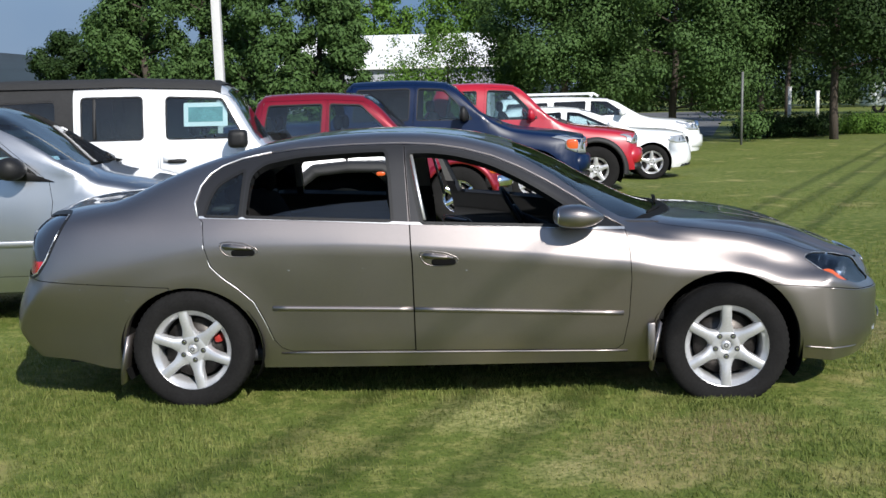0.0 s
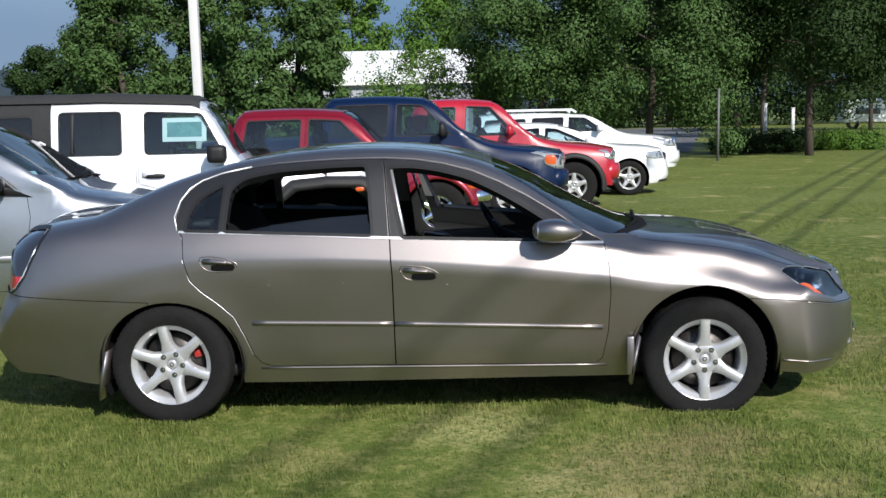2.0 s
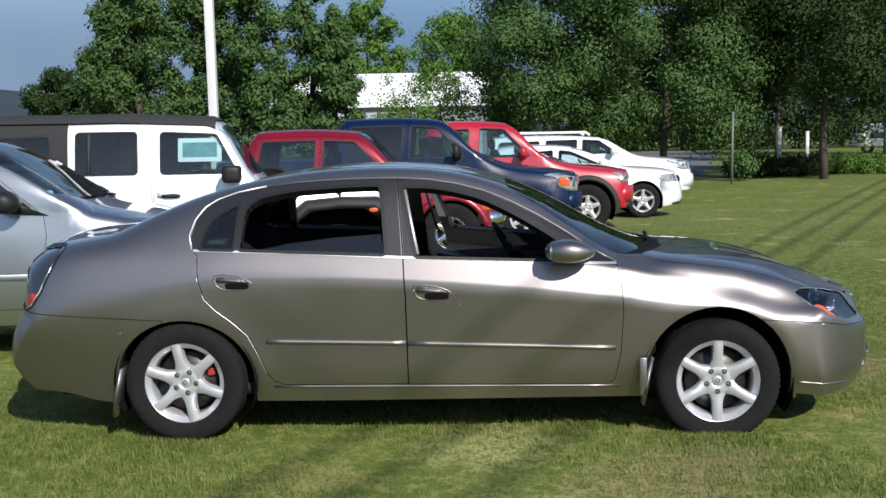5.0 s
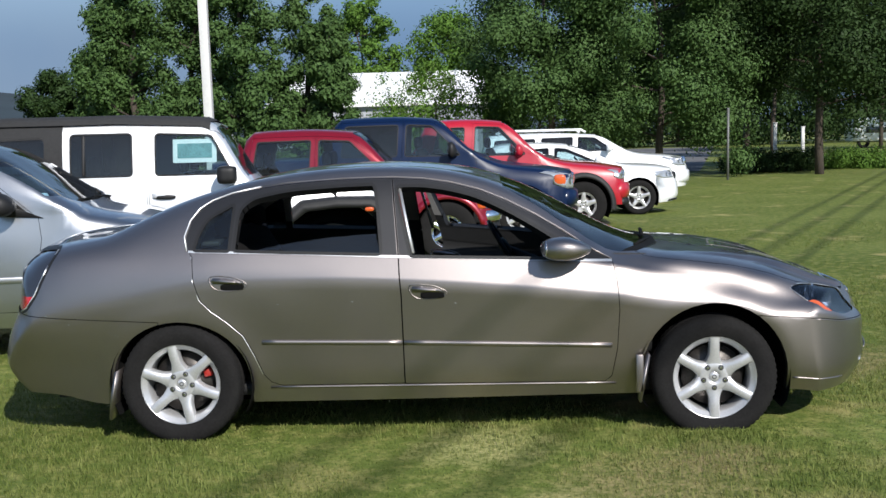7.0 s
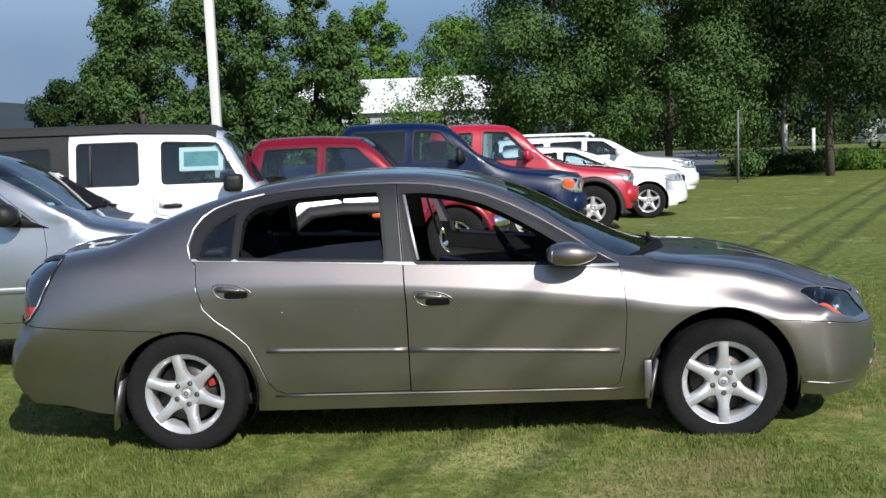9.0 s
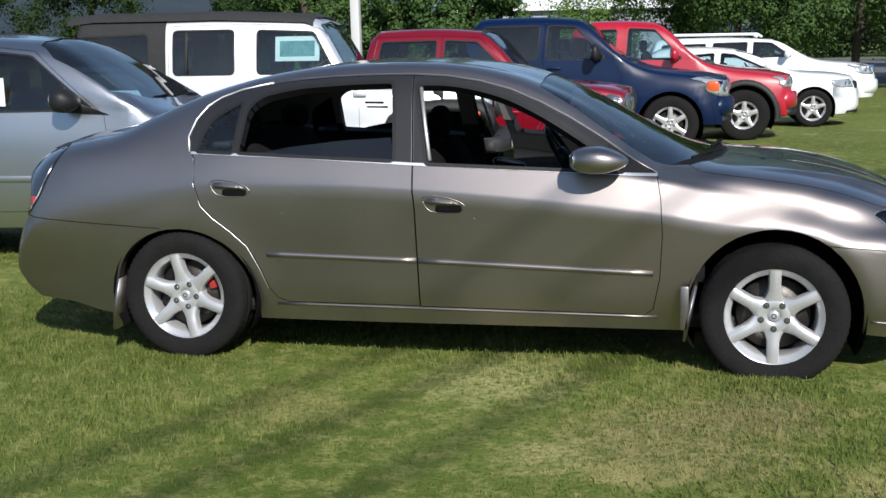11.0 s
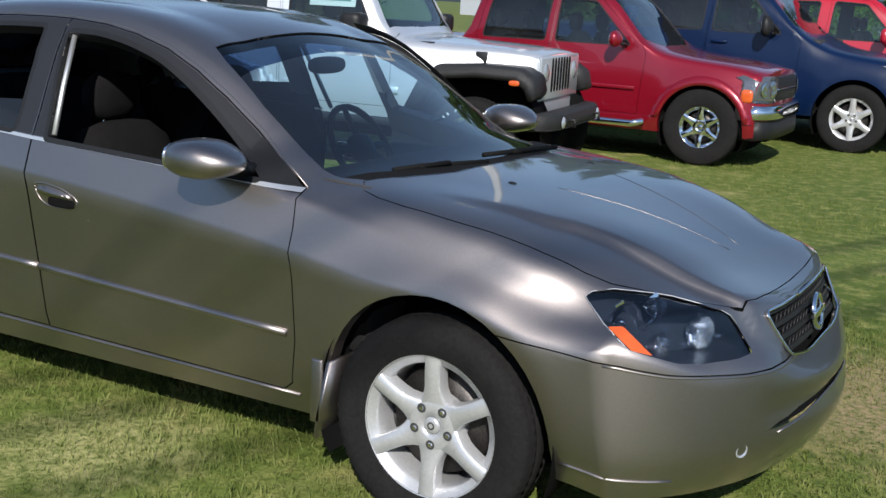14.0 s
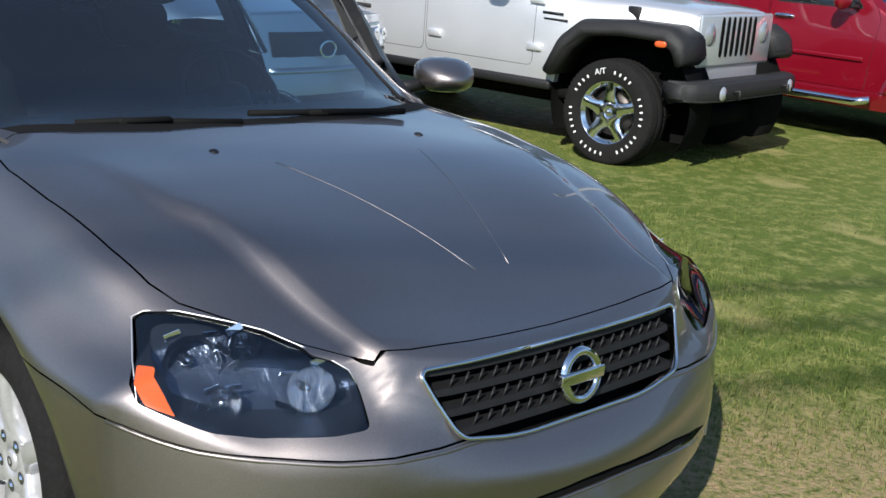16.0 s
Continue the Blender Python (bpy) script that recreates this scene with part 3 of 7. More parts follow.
def wheel(car, x, y, z, r, rim, width, spokes=6, w0=0.05, w1=0.042, face=None, tread=0.006, lugs=5, metal=None, white=0, caliper=False, dish=0.018, turn=0.0, steer=0.0):
    """A wheel whose outer face is at y (negative: the right side). white: how many raised white marks on the tyre wall."""
    metal = metal or M_ALLOY
    sg = 1 if y < 0 else -1
    w = part("wheel", lathe([(rim + 0.004, 0.010), (rim - 0.001, 0.003), (rim - 0.010, 0.002), (rim - 0.014, 0.009), (rim - 0.033, 0.020), (rim - 0.038, 0.030), (rim - 0.041, 0.060), (rim - 0.042, 0.12), (rim - 0.03, width)], 56), metal, car, "alloy rim with a black tyre")
    w.matrix_basis = pose(x, y, z, 0, 0, (0 if sg == 1 else 180) + steer) @ pose(0, 0, 0, 0, turn, 0)
    t = part("tyre", turned(tyre_mesh(r, rim, width, tread), Matrix.Translation((0, width * 0.42, 0))), M_RUBBER, w)
    hub = lathe([(0.027, 0.012 + dish), (0.029, 0.006 + dish), (0.045, 0.003 + dish), (0.070, 0.004 + dish), (0.079, 0.008 + dish), (0.085, 0.020 + dish), (0.088, 0.07 + dish)], 40)
    part("hub", hub, metal, w)
    part("centre_cap", lathe([(0.0, 0.001 + dish), (0.018, 0.002 + dish), (0.024, 0.005 + dish), (0.0265, 0.012 + dish)], 28), metal, w)
    part("cap_emblem", lathe([(0.007, 0.0005 + dish), (0.012, 0.0006 + dish)], 20), M_BARREL, w)
    for k in range(spokes):
        s = part("spoke", spoke_mesh(0.062, rim - 0.005, w0, w1, dish + 0.006, 0.005, 0.05), metal, w)
        s.matrix_basis = pose(0, 0, 0, 0, 360 * k / spokes, 0)
    for k in range(lugs):
        n = part("lug_nut", lathe([(0.0, -0.008), (0.006, -0.008), (0.009, -0.003), (0.0095, 0.010)], 6), M_CHROME, w, smooth=False)
        a = 2 * math.pi * (k + 0.5) / lugs
        n.matrix_basis = pose(0.058 * math.sin(a), dish + 0.006, 0.058 * math.cos(a))
        # flat dark disc on the hub stands for the shade round each nut
        ring = part("lug_recess_shade", lathe([(0.0, 0.0), (0.0145, 0.0)], 16), M_BARREL, w)
        ring.matrix_basis = pose(0.058 * math.sin(a), dish + 0.0022, 0.058 * math.cos(a))
    part("brake_disc", lathe([(0.05, 0.085), (rim * 0.72, 0.085), (rim * 0.72, 0.11), (0.05, 0.11)], 32), M_DISC, w)
    part("rim_barrel", lathe([(0.0, 0.17), (rim - 0.03, 0.17), (rim - 0.028, 0.05)], 32), M_BARREL, w)
    if caliper:
        part("brake_caliper", box(rim * 0.52, rim * 0.72, 0.06, 0.12, 0.0, 0.045, 0.01), M_CALIPER, w, "red brake caliper")
    for k in range(white):
        a = 2 * math.pi * k / white
        if k % 13 in (5, 6, 12) or abs((a + radians(14) + math.pi) % (2 * math.pi) - math.pi) < 0.26:
            continue
        m = part("raised_mark", box(-0.0065, 0.0065, -0.0035, 0.004, -0.012, 0.012, 0.002, 1), M_WHITE, w, "white raised mark")
        rr = rim + (r - rim) * 0.42
        m.matrix_basis = pose(rr * math.sin(a), width * 0.42 - width / 2 - 0.0005, rr * math.cos(a), 0, math.degrees(a), 0)
    return w


def seat(car, x, y, z, wide, high, material, rest=True):
    s = new("seat")
    s.parent = car
    part("cushion", blob((x + 0.22, y, z + 0.10), (0.27, wide / 2, 0.10), 3.5), material, s)
    back = blob((0, 0, high / 2), (0.09, wide / 2, high / 2), 3.5)
    part("backrest", turned(back, pose(x - 0.02, y, z + 0.08, 0, -16, 0)), material, s)
    if rest:
        hx, hz = x - 0.02 - math.sin(radians(16)) * (high + 0.095), z + 0.08 + math.cos(radians(16)) * (high + 0.095)
        part("headrest", blob((hx, y, hz), (0.055, 0.13, 0.095), 2.6), material, s)
        for d in (-0.05, 0.05):
            part("headrest_post", tube([(hx - 0.01, y + d, hz), (hx + 0.03, y + d, hz - 0.18)], 0.006, 6), M_CHROME, s)
    return s


def steering_wheel(car, x, y, z, r=0.185):
    ring = lathe([(r + 0.014 * math.cos(a), 0.014 * math.sin(a)) for a in np.linspace(0, 2 * math.pi, 9)], 28)
    for k in (90, 210, 330):
        box(0.0, r, -0.008, 0.008, -0.02, 0.02, 0.005, 1, bm=ring) if k == 90 else None
    own = ring
    for k in (0, 180, 270):
        b = turned(box(0.03, r, -0.006, 0.006, -0.016, 0.016, 0.004, 1), pose(0, 0, 0, 0, k, 0))
        own = joined(own, b)
    own = blob((0, 0, 0), (0.075, 0.03, 0.06), 3, bm=own)
    w = part("steering_wheel", own, M_BLACK, car)
    w.matrix_basis = pose(x, y, z, 0, 0, -90) @ pose(0, 0, 0, 32, 0, 0)
    part("steering_column", tube([(x + 0.02, y, z - 0.02), (x + 0.35, y, z - 0.16)], 0.03), M_TRIM, car)


def mirror(car, x, y, z, size, body, glass=True, flat=1.0):
    """A door mirror: rounded cap, dark foot, glass facing back. size: half extents."""
    sg = -1 if y < 0 else 1
    bm = blob((x, y, z), size[:3], size[3] if len(size) > 3 else 2.7, 20, 12)
    if len(size) < 4:
        for v in bm.verts:
            u = max(0.0, (v.co.x - x) / size[0])
            v.co.z = z + (v.co.z - z) * (1 - 0.50 * u**1.4) - 0.10 * size[2] * u
            v.co.y = y + (v.co.y - y) * (1 - 0.30 * u**1.4)
    cap = part("door_mirror", bm, body, car)
    part("mirror_foot", tube([(x + 0.01, y - sg * size[1] * 0.7, z - size[2] * 0.55), (x + 0.05, y - sg * (size[1] + 0.08), z - size[2] * 0.75)], 0.022), M_BLACK, cap)
    if glass:
        g = blob((x - size[0] * 0.80, y, z), (0.006, size[1] * 0.78, size[2] * 0.72), 3)
        part("mirror_glass", g, M_CHROME, cap)


def wiper(car, a, b, c):
    bm = tube([a, b], 0.010, 6)
    bm = tube([tuple(Vector(b) + (Vector(c) - Vector(b)) * k) for k in (-0.62, 0.0, 0.5)], 0.009, 6, bm)
    part("wiper", bm, M_WIPER, car)


def lamp_inside(car, lens, depth, bowls, amber=None):
    """What lies behind a lamp's clear lens: dark bucket, bright bowls, an amber block."""
    me = lens.data.copy()
    ns = [v.normal.copy() for v in me.vertices]
    sg = 1 if sum(v.co.y for v in me.vertices) > 0 else -1
    mid = sum((v.co for v in me.vertices), Vector()) / len(me.vertices)
    for v in me.vertices:
        v.co -= Vector((0.8, 0.35 * sg, 0.0)) * depth
    me.materials.clear()
    me.materials.append(M_SMOKE)
    back = new("lamp_housing", me)
    back.parent = lens
    wall = bmesh.new()
    wall.from_mesh(lens.data)
    rim = [e for e in wall.edges if e.is_boundary]
    ex = bmesh.ops.extrude_edge_only(wall, edges=rim)["geom"]
    keepers = [g for g in ex if isinstance(g, bmesh.types.BMFace)]
    for v in {v for v in ex if isinstance(v, bmesh.types.BMVert)}:
        v.co -= Vector((0.8, 0.35 * sg, 0.0)) * depth
    bmesh.ops.delete(wall, geom=[f for f in wall.faces if f not in keepers], context="FACES")
    part("lamp_bezel", wall, M_SMOKE, lens)
    for (x, y, z), r in bowls:
        dish = lathe([(r, 0.0), (r * 0.96, 0.012), (r * 0.8, 0.03), (r * 0.45, 0.048), (0.0, 0.052)], 10)
        part("reflector", turned(dish, pose(x, y * sg, z, 0, 0, 90 + 24 * sg)), M_BOWL, lens, smooth=False)
        part("bulb", blob((x - 0.025, y * sg, z), (0.022, 0.012, 0.012)), M_CHROME, lens)
        for k in range(5):
            a = 1.2566 * k + 40 * x
            plate = box(-0.016, 0.016, -0.002, 0.002, -0.007, 0.007, 0.001)
            part("reflector_facet", turned(plate, pose(x - 0.015, y * sg + 1.25 * r * math.cos(a), z + 1.15 * r * math.sin(a), 50 * math.sin(3 * a), 40 * math.cos(2 * a), 90 + 24 * sg)), M_CHROME, lens, smooth=False)
    if amber:
        part("amber_reflector", amber(sg), M_ORANGE, lens, "amber side reflector")


# ---- the bronze sedan ----
def build_sedan():
    car = thing("sedan", "dark bronze metallic sedan with lowered windows and one door ajar", "car")
    spec = dict(
        x0=-2.52, x1=2.355, step=0.045, wide=0.885, flare=0.011,
        top=[(-2.52, 0.96), (-2.46, 1.02), (-2.36, 1.06), (-2.2, 1.09), (-2.0, 1.108), (-1.86, 1.115), (-1.6, 1.225), (-1.4, 1.30), (-1.2, 1.36), (-1.0, 1.405), (-0.8, 1.435), (-0.6, 1.452), (-0.4, 1.457),
             (-0.2, 1.452), (0.0, 1.434), (0.2, 1.397), (0.4, 1.33), (0.55, 1.262), (0.7, 1.18), (0.85, 1.098), (1.0, 1.028), (1.1, 0.995), (1.17, 0.984), (1.35, 0.965), (1.5, 0.947), (1.7, 0.912), (1.9, 0.862), (2.05, 0.812), (2.18, 0.762), (2.30, 0.725), (2.355, 0.71)],
        edge=[(-2.52, 0.93), (-2.4, 0.985), (-2.2, 1.03), (-2.0, 1.06), (-1.85, 1.085), (-1.6, 1.185), (-1.4, 1.262), (-1.2, 1.32), (-1.0, 1.362), (-0.8, 1.388), (-0.6, 1.403), (-0.4, 1.409), (-0.2, 1.404), (0.0, 1.382), (0.2, 1.335),
              (0.35, 1.278), (0.5, 1.203), (0.65, 1.11), (0.8, 1.012), (0.9, 0.962), (1.05, 0.945), (1.36, 0.905), (1.53, 0.884), (1.7, 0.856), (1.9, 0.818), (2.1, 0.768), (2.355, 0.712)],
        wedge=[(-2.52, 0.66), (-2.2, 0.70), (-1.9, 0.68), (-1.6, 0.625), (-1.3, 0.595), (-0.9, 0.585), (-0.2, 0.59), (0.2, 0.60), (0.5, 0.625), (0.8, 0.668), (1.0, 0.715), (1.15, 0.755), (1.3, 0.770), (1.7, 0.770), (2.0, 0.745), (2.355, 0.68)],
        belt=[(-2.52, 0.84), (-2.3, 0.93), (-2.0, 0.985), (-1.6, 1.01), (-1.31, 1.02), (-0.82, 1.005), (-0.23, 0.976), (0.2, 0.958), (0.64, 0.94), (0.9, 0.912), (1.1, 0.872), (1.25, 0.848), (1.4, 0.824), (1.7, 0.768), (1.9, 0.722), (2.1, 0.674), (2.355, 0.628)],
        wbelt=[(-2.52, 0.80), (-2.2, 0.80), (-1.6, 0.815), (-1.0, 0.838), (-0.2, 0.845), (0.15, 0.841), (0.5, 0.834), (0.9, 0.826), (1.1, 0.830), (1.4, 0.829), (1.7, 0.826), (1.9, 0.818), (2.1, 0.808), (2.355, 0.795)],
        mid=[(-2.52, 0.66), (-1.8, 0.76), (-1.2, 0.87), (-0.6, 0.876), (-0.21, 0.862), (0.15, 0.838), (0.9, 0.764), (1.1, 0.735), (1.35, 0.712), (1.5, 0.70), (1.7, 0.672), (1.9, 0.62), (2.1, 0.572), (2.22, 0.54), (2.355, 0.527)],
        wmid=[(-2.52, 0.875), (-1.8, 0.884), (-0.8, 0.887), (0.8, 0.887), (1.8, 0.884), (2.355, 0.875)],
        low=[(-2.52, 0.40), (-1.8, 0.38), (-1.0, 0.355), (1.0, 0.35), (1.8, 0.34), (2.355, 0.33)], wlow=[(-2.52, 0.785), (-1.8, 0.815), (-1.0, 0.812), (1.0, 0.812), (1.8, 0.825), (2.1, 0.846), (2.355, 0.858)],
        bot=[(-2.52, 0.27), (-2.2, 0.255), (-1.8, 0.205), (-1.0, 0.205), (0.9, 0.225), (1.7, 0.235), (1.8, 0.248), (2.355, 0.235)], fold=[(-2.5, 0.2), (-1.5, 0.1), (-1.0, 0.25), (-0.4, 0.9), (0.0, 1.0), (1.1, 1.0), (1.4, 0.6), (1.6, 0.4), (1.8, 0.3), (2.2, 0.4), (2.355, 0.9)], facet=[(-1.6, 0.0), (-0.6, 0.7), (0.0, 1.0), (1.0, 1.0), (1.4, 0.6), (1.8, 0.2)], skirt=[(-2.52, 0.8), (-1.8, 0.8), (-1.4, 0.0), (-1.0, 1.0), (1.0, 1.0), (1.4, 0.0)], subs=(2, 8, 8, 5, 20, 5), ridge=(0.028, 0.038), ledge=(0.046, 0.075, 0.527, 0.115, 0.028, 0.437, 0.022), wbot=[(-2.52, 0.75), (-1.8, 0.785), (-1.7, 0.785), (-1, 0.770), (1.0, 0.770), (1.8, 0.79), (2.355, 0.82)],
        crown=[(0.9, 0.30), (1.2, 0.22), (1.6, 0.14), (2.355, 0.10)],
        front=(0.56, 1.9, 1.15, [(0.15, 0.10), (0.24, 0.055), (0.30, 0.012), (0.38, -0.010), (0.525, 0.0), (0.540, 0.006), (0.60, 0.062), (0.65, 0.098), (0.70, 0.122), (0.74, 0.145)]),
        rear=(0.34, 2.2, 0.75, [(0.2, 0.20), (0.28, 0.11), (0.36, 0.035), (0.44, 0.0), (0.52, 0.01), (0.62, 0.045), (0.7, 0.08), (0.9, 0.11), (1.05, 0.14)]),
        dish=(0.048, 0.46, 0.56, 0.055),
        arches=[(1.4, 0.325, 0.375, 0.392), (-1.4, 0.325, 0.372, 0.335)])
    roofline = [(-1.34, 1.03), (-1.36, 1.10), (-1.34, 1.176), (-1.30, 1.235), (-1.24, 1.275), (-1.14, 1.31), (-0.98, 1.342), (-0.83, 1.36), (-0.68, 1.371), (-0.53, 1.377), (-0.38, 1.38), (-0.265, 1.379)]
    rear_door = roofline + [(-0.225, 0.984), (-0.213, 0.78), (-0.212, 0.517), (-0.212, 0.301), (-0.87, 0.298), (-0.925, 0.319), (-0.96, 0.365), (-1.0, 0.47), (-1.05, 0.575), (-1.13, 0.651), (-1.21, 0.712), (-1.268, 0.772), (-1.30, 0.876), (-1.312, 1.0)]
    front_door = [(-0.262, 1.379), (-0.1, 1.369), (0.05, 1.345), (0.2, 1.305), (0.345, 1.245), (0.49, 1.17), (0.64, 1.08), (0.78, 0.986), (0.885, 0.935), (0.905, 0.83), (0.915, 0.681), (0.905, 0.475), (0.877, 0.327), (0.84, 0.297), (-0.209, 0.299), (-0.209, 0.517), (-0.21, 0.78), (-0.222, 0.984)]
    hood = [(1.2, 0.05), (1.17, -0.35), (1.095, -0.55), (1.02, -0.66), (1.06, -0.720), (1.128, -0.745), (1.226, -0.756), (1.42, -0.751), (1.66, -0.731), (1.78, -0.712), (1.85, -0.688), (1.914, -0.643), (1.98, -0.595), (2.054, -0.545), (2.112, -0.495), (2.150, -0.455), (2.165, -0.380), (2.172, -0.236), (2.176, 0.05)]
    upward = lambda f: f.normal.z > 0.25 and f.calc_center_median().z > 0.62
    rump = lambda f: f.calc_center_median().x < -1.5 and f.normal.y < -0.05 and f.calc_center_median().z > 0.6
    bumper_f = [(2.6, 0.10), (2.6, 0.575), (2.21, 0.580), (2.06, 0.598), (1.95, 0.620), (1.82, 0.632), (1.60, 0.648), (1.60, 0.10)]
    bumper_r = [(-2.7, 0.1), (-2.7, 0.715), (-2.28, 0.713), (-2.16, 0.70), (-2.04, 0.690), (-1.8, 0.675), (-1.50, 0.660), (-1.50, 0.1)]
    win_r = rounded([(-1.085, 1.032), (-1.075, 1.23), (-1.01, 1.285), (-0.83, 1.322), (-0.53, 1.34), (-0.365, 1.343), (-0.345, 1.22), (-0.322, 1.0)], [0.01, 0.04, 0.06, 0.1, 0.1, 0.015, 0, 0.015])
    win_q = rounded([(-1.30, 1.038), (-1.285, 1.104), (-1.25, 1.18), (-1.12, 1.252), (-1.125, 1.032)], [0.01, 0.03, 0.05, 0.01, 0.005])
    win_f = rounded([(-0.155, 0.988), (-0.195, 1.151), (-0.235, 1.332), (-0.11, 1.332), (0.03, 1.311), (0.18, 1.271), (0.335, 1.198), (0.48, 1.115), (0.62, 1.024), (0.73, 0.955)], [0.01, 0, 0.015, 0.08, 0.1, 0.1, 0.1, 0.1, 0.1, 0.005])
    sail = [(0.645, 1.005), (0.74, 0.95), (0.86, 0.945), (0.74, 1.015), (0.66, 1.066)]
    lampdir = (Vector((0.78, 0.62, 0)).normalized(), Vector((0, 0, 1)))
    lamp_top = [(1.376, 0.69), (1.358, 0.713), (1.33, 0.728), (1.26, 0.747), (1.19, 0.762), (1.13, 0.771), (1.022, 0.782), (0.960, 0.776), (0.939, 0.764), (0.975, 0.708), (1.018, 0.664)]
    lamp = rounded(lamp_top[::-1] + [(1.415, 0.622), (1.36, 0.616), (1.235, 0.616), (1.157, 0.626), (1.096, 0.643)], 0.012)
    amber = rounded([(0.982, 0.708), (1.022, 0.712), (1.090, 0.650), (1.030, 0.663)], 0.006)
    lampok = lambda f: f.calc_center_median().x > 1.6 and f.calc_center_median().z > 0.5 and f.calc_center_median().y < -0.3
    grille = [(0.05, 0.714), (-0.2, 0.7125), (-0.375, 0.708), (-0.385, 0.698), (-0.365, 0.65), (-0.34, 0.600), (-0.322, 0.584), (-0.2, 0.565), (0.05, 0.556)]
    nosed = lambda f: f.calc_center_median().x > 1.95 and f.calc_center_median().y > -0.66
    tail_lamp = rounded([(-2.08, 1.040), (-2.12, 0.934), (-2.17, 0.813), (-2.215, 0.745), (-2.262, 0.722), (-2.5, 0.74), (-2.5, 0.92), (-2.35, 1.0), (-2.17, 1.033)], 0.02)
    belt_top = [(-1.335, 1.030), (-0.82, 1.014), (-0.23, 0.985), (0.2, 0.968), (0.64, 0.950), (0.885, 0.937)]
    frame_r = roofline + [(-0.228, 0.985), (-0.82, 1.014), (-1.335, 1.030)]
    frame_f = front_door[:9] + [(0.64, 0.950), (0.2, 0.968), (-0.222, 0.985)]
    trims = [
        # frames above the belt, coloured dark for the shade on the pillars
        ("window_frame", M_FRAME_SHADE, swollen(frame_r, -0.003), SIDE, sidewards, False, 0.0),
        ("window_frame", M_FRAME_SHADE, swollen(frame_f, -0.003), SIDE, sidewards, False, 0.0),
        ("belt_trim", M_BRIGHT, belt_top + [(x, z - 0.011) for x, z in belt_top[::-1]], SIDE, sidewards, False, 0.003),
        ("mirror_sail", M_BLACK, sail, SIDE, sidewards, False, 0.001),
        ("cowl_panel", M_WIPER, [(1.14, 0.05), (1.11, -0.3), (1.03, -0.53), (0.94, -0.668), (1.025, -0.65), (1.09, -0.548), (1.165, -0.35), (1.195, 0.05)], PLAN, upward, True, 0.0),
        ("lower_intake", M_GAP, [(0.05, 0.432), (0.05, 0.458), (-0.30, 0.434), (-0.43, 0.418), (-0.50, 0.404), (-0.43, 0.405), (-0.30, 0.414)], FRONT, nosed, True, -0.012),
        (None, M_GAP, grille, FRONT, nosed, True, 0.0),
    ]
    glasses = [
        ("windscreen", M_SCREEN, [(1.145, 0.05), (1.115, -0.3), (1.035, -0.53), (0.945, -0.668), (0.875, -0.66), (0.6, -0.622), (0.40, -0.572), (0.325, -0.54), (0.31, -0.3), (0.305, 0.05)], PLAN, lambda f: f.normal.z > 0.15 and f.calc_center_median().z > 0.9, True),
        ("shade_band", M_BAND, [(0.45, 0.05), (0.455, -0.3), (0.475, -0.590), (0.40, -0.572), (0.325, -0.54), (0.31, -0.3), (0.305, 0.05)], PLAN, lambda f: f.normal.z > 0.15 and f.calc_center_median().z > 0.9, True),
        ("rear_window", M_GLASS, [(-1.08, 0.05), (-1.10, -0.44), (-1.16, -0.51), (-1.72, -0.555), (-1.80, -0.45), (-1.845, 0.05)], PLAN, lambda f: f.normal.z > 0.15 and f.calc_center_median().z > 0.9, True),
        ("quarter_window", M_GLASS, win_q, SIDE, sidewards, False),
        ("headlamp", M_LENS, lamp, lampdir, lampok, False),
        ("tail_lamp", M_TAIL, tail_lamp, SIDE, rump, False),
        ("brake_lens", M_REDLENS, [(-2.175, 0.805), (-2.215, 0.752), (-2.262, 0.730), (-2.5, 0.745), (-2.5, 0.80), (-2.26, 0.802)], (Vector((1, 0, 0)), Vector((0, 0, 1))), rump, False),
        ("indicator", M_ORANGE, amber, lampdir, lampok, False),
    ]
    panels = [("rear_door", rear_door, SIDE, sidewards, False), ("front_door", front_door, SIDE, sidewards, False), ("bonnet", hood, PLAN, upward, True),
              ("front_bumper", bumper_f, SIDE, lambda f: f.normal.z < 0.97, True), ("rear_bumper", bumper_r, SIDE, lambda f: True, True),
              ("boot_lid", [(-1.87, 0.05), (-1.84, -0.52), (-1.9, -0.60), (-2.28, -0.63), (-2.48, -0.55), (-2.49, 0.05)], PLAN, lambda f: f.normal.z > 0.3 and f.calc_center_median().z > 0.85, True)]
    swing = Matrix.Translation((0.9, 0.82, 0)) @ Matrix.Rotation(radians(-26), 4, "Z") @ Matrix.Translation((-0.9, -0.86, 0))
    out = []
    car_body(car, M_BRONZE, spec, panels, glasses, [(win_r, SIDE, sidewards), (win_f, SIDE, sidewards)], trims, spec["arches"], lambda c: -1.95 < c.x < 1.12 and c.z > 0.28, out, seal=0.017,
             late=[("lowered_window", M_GLASS, [(-1.0, 1.03), (-0.85, 1.06), (-0.6, 1.09), (-0.345, 1.105), (-0.322, 1.0)], SIDE, sidewards, False)],
             ajar=(lambda c: c.y < 0 and inside(front_door, c.x, c.z), swing))
    tree, made = out

    def onto(y, z):
        hit = tree.ray_cast(Vector((4, -abs(y), z)), Vector((-1, 0, 0)))[0]
        return hit.x if hit else 2.2

    def beside(x, z):
        hit = tree.ray_cast(Vector((x, -4, z)), Vector((0, 1, 0)))[0]
        return -hit.y if hit else 0.6

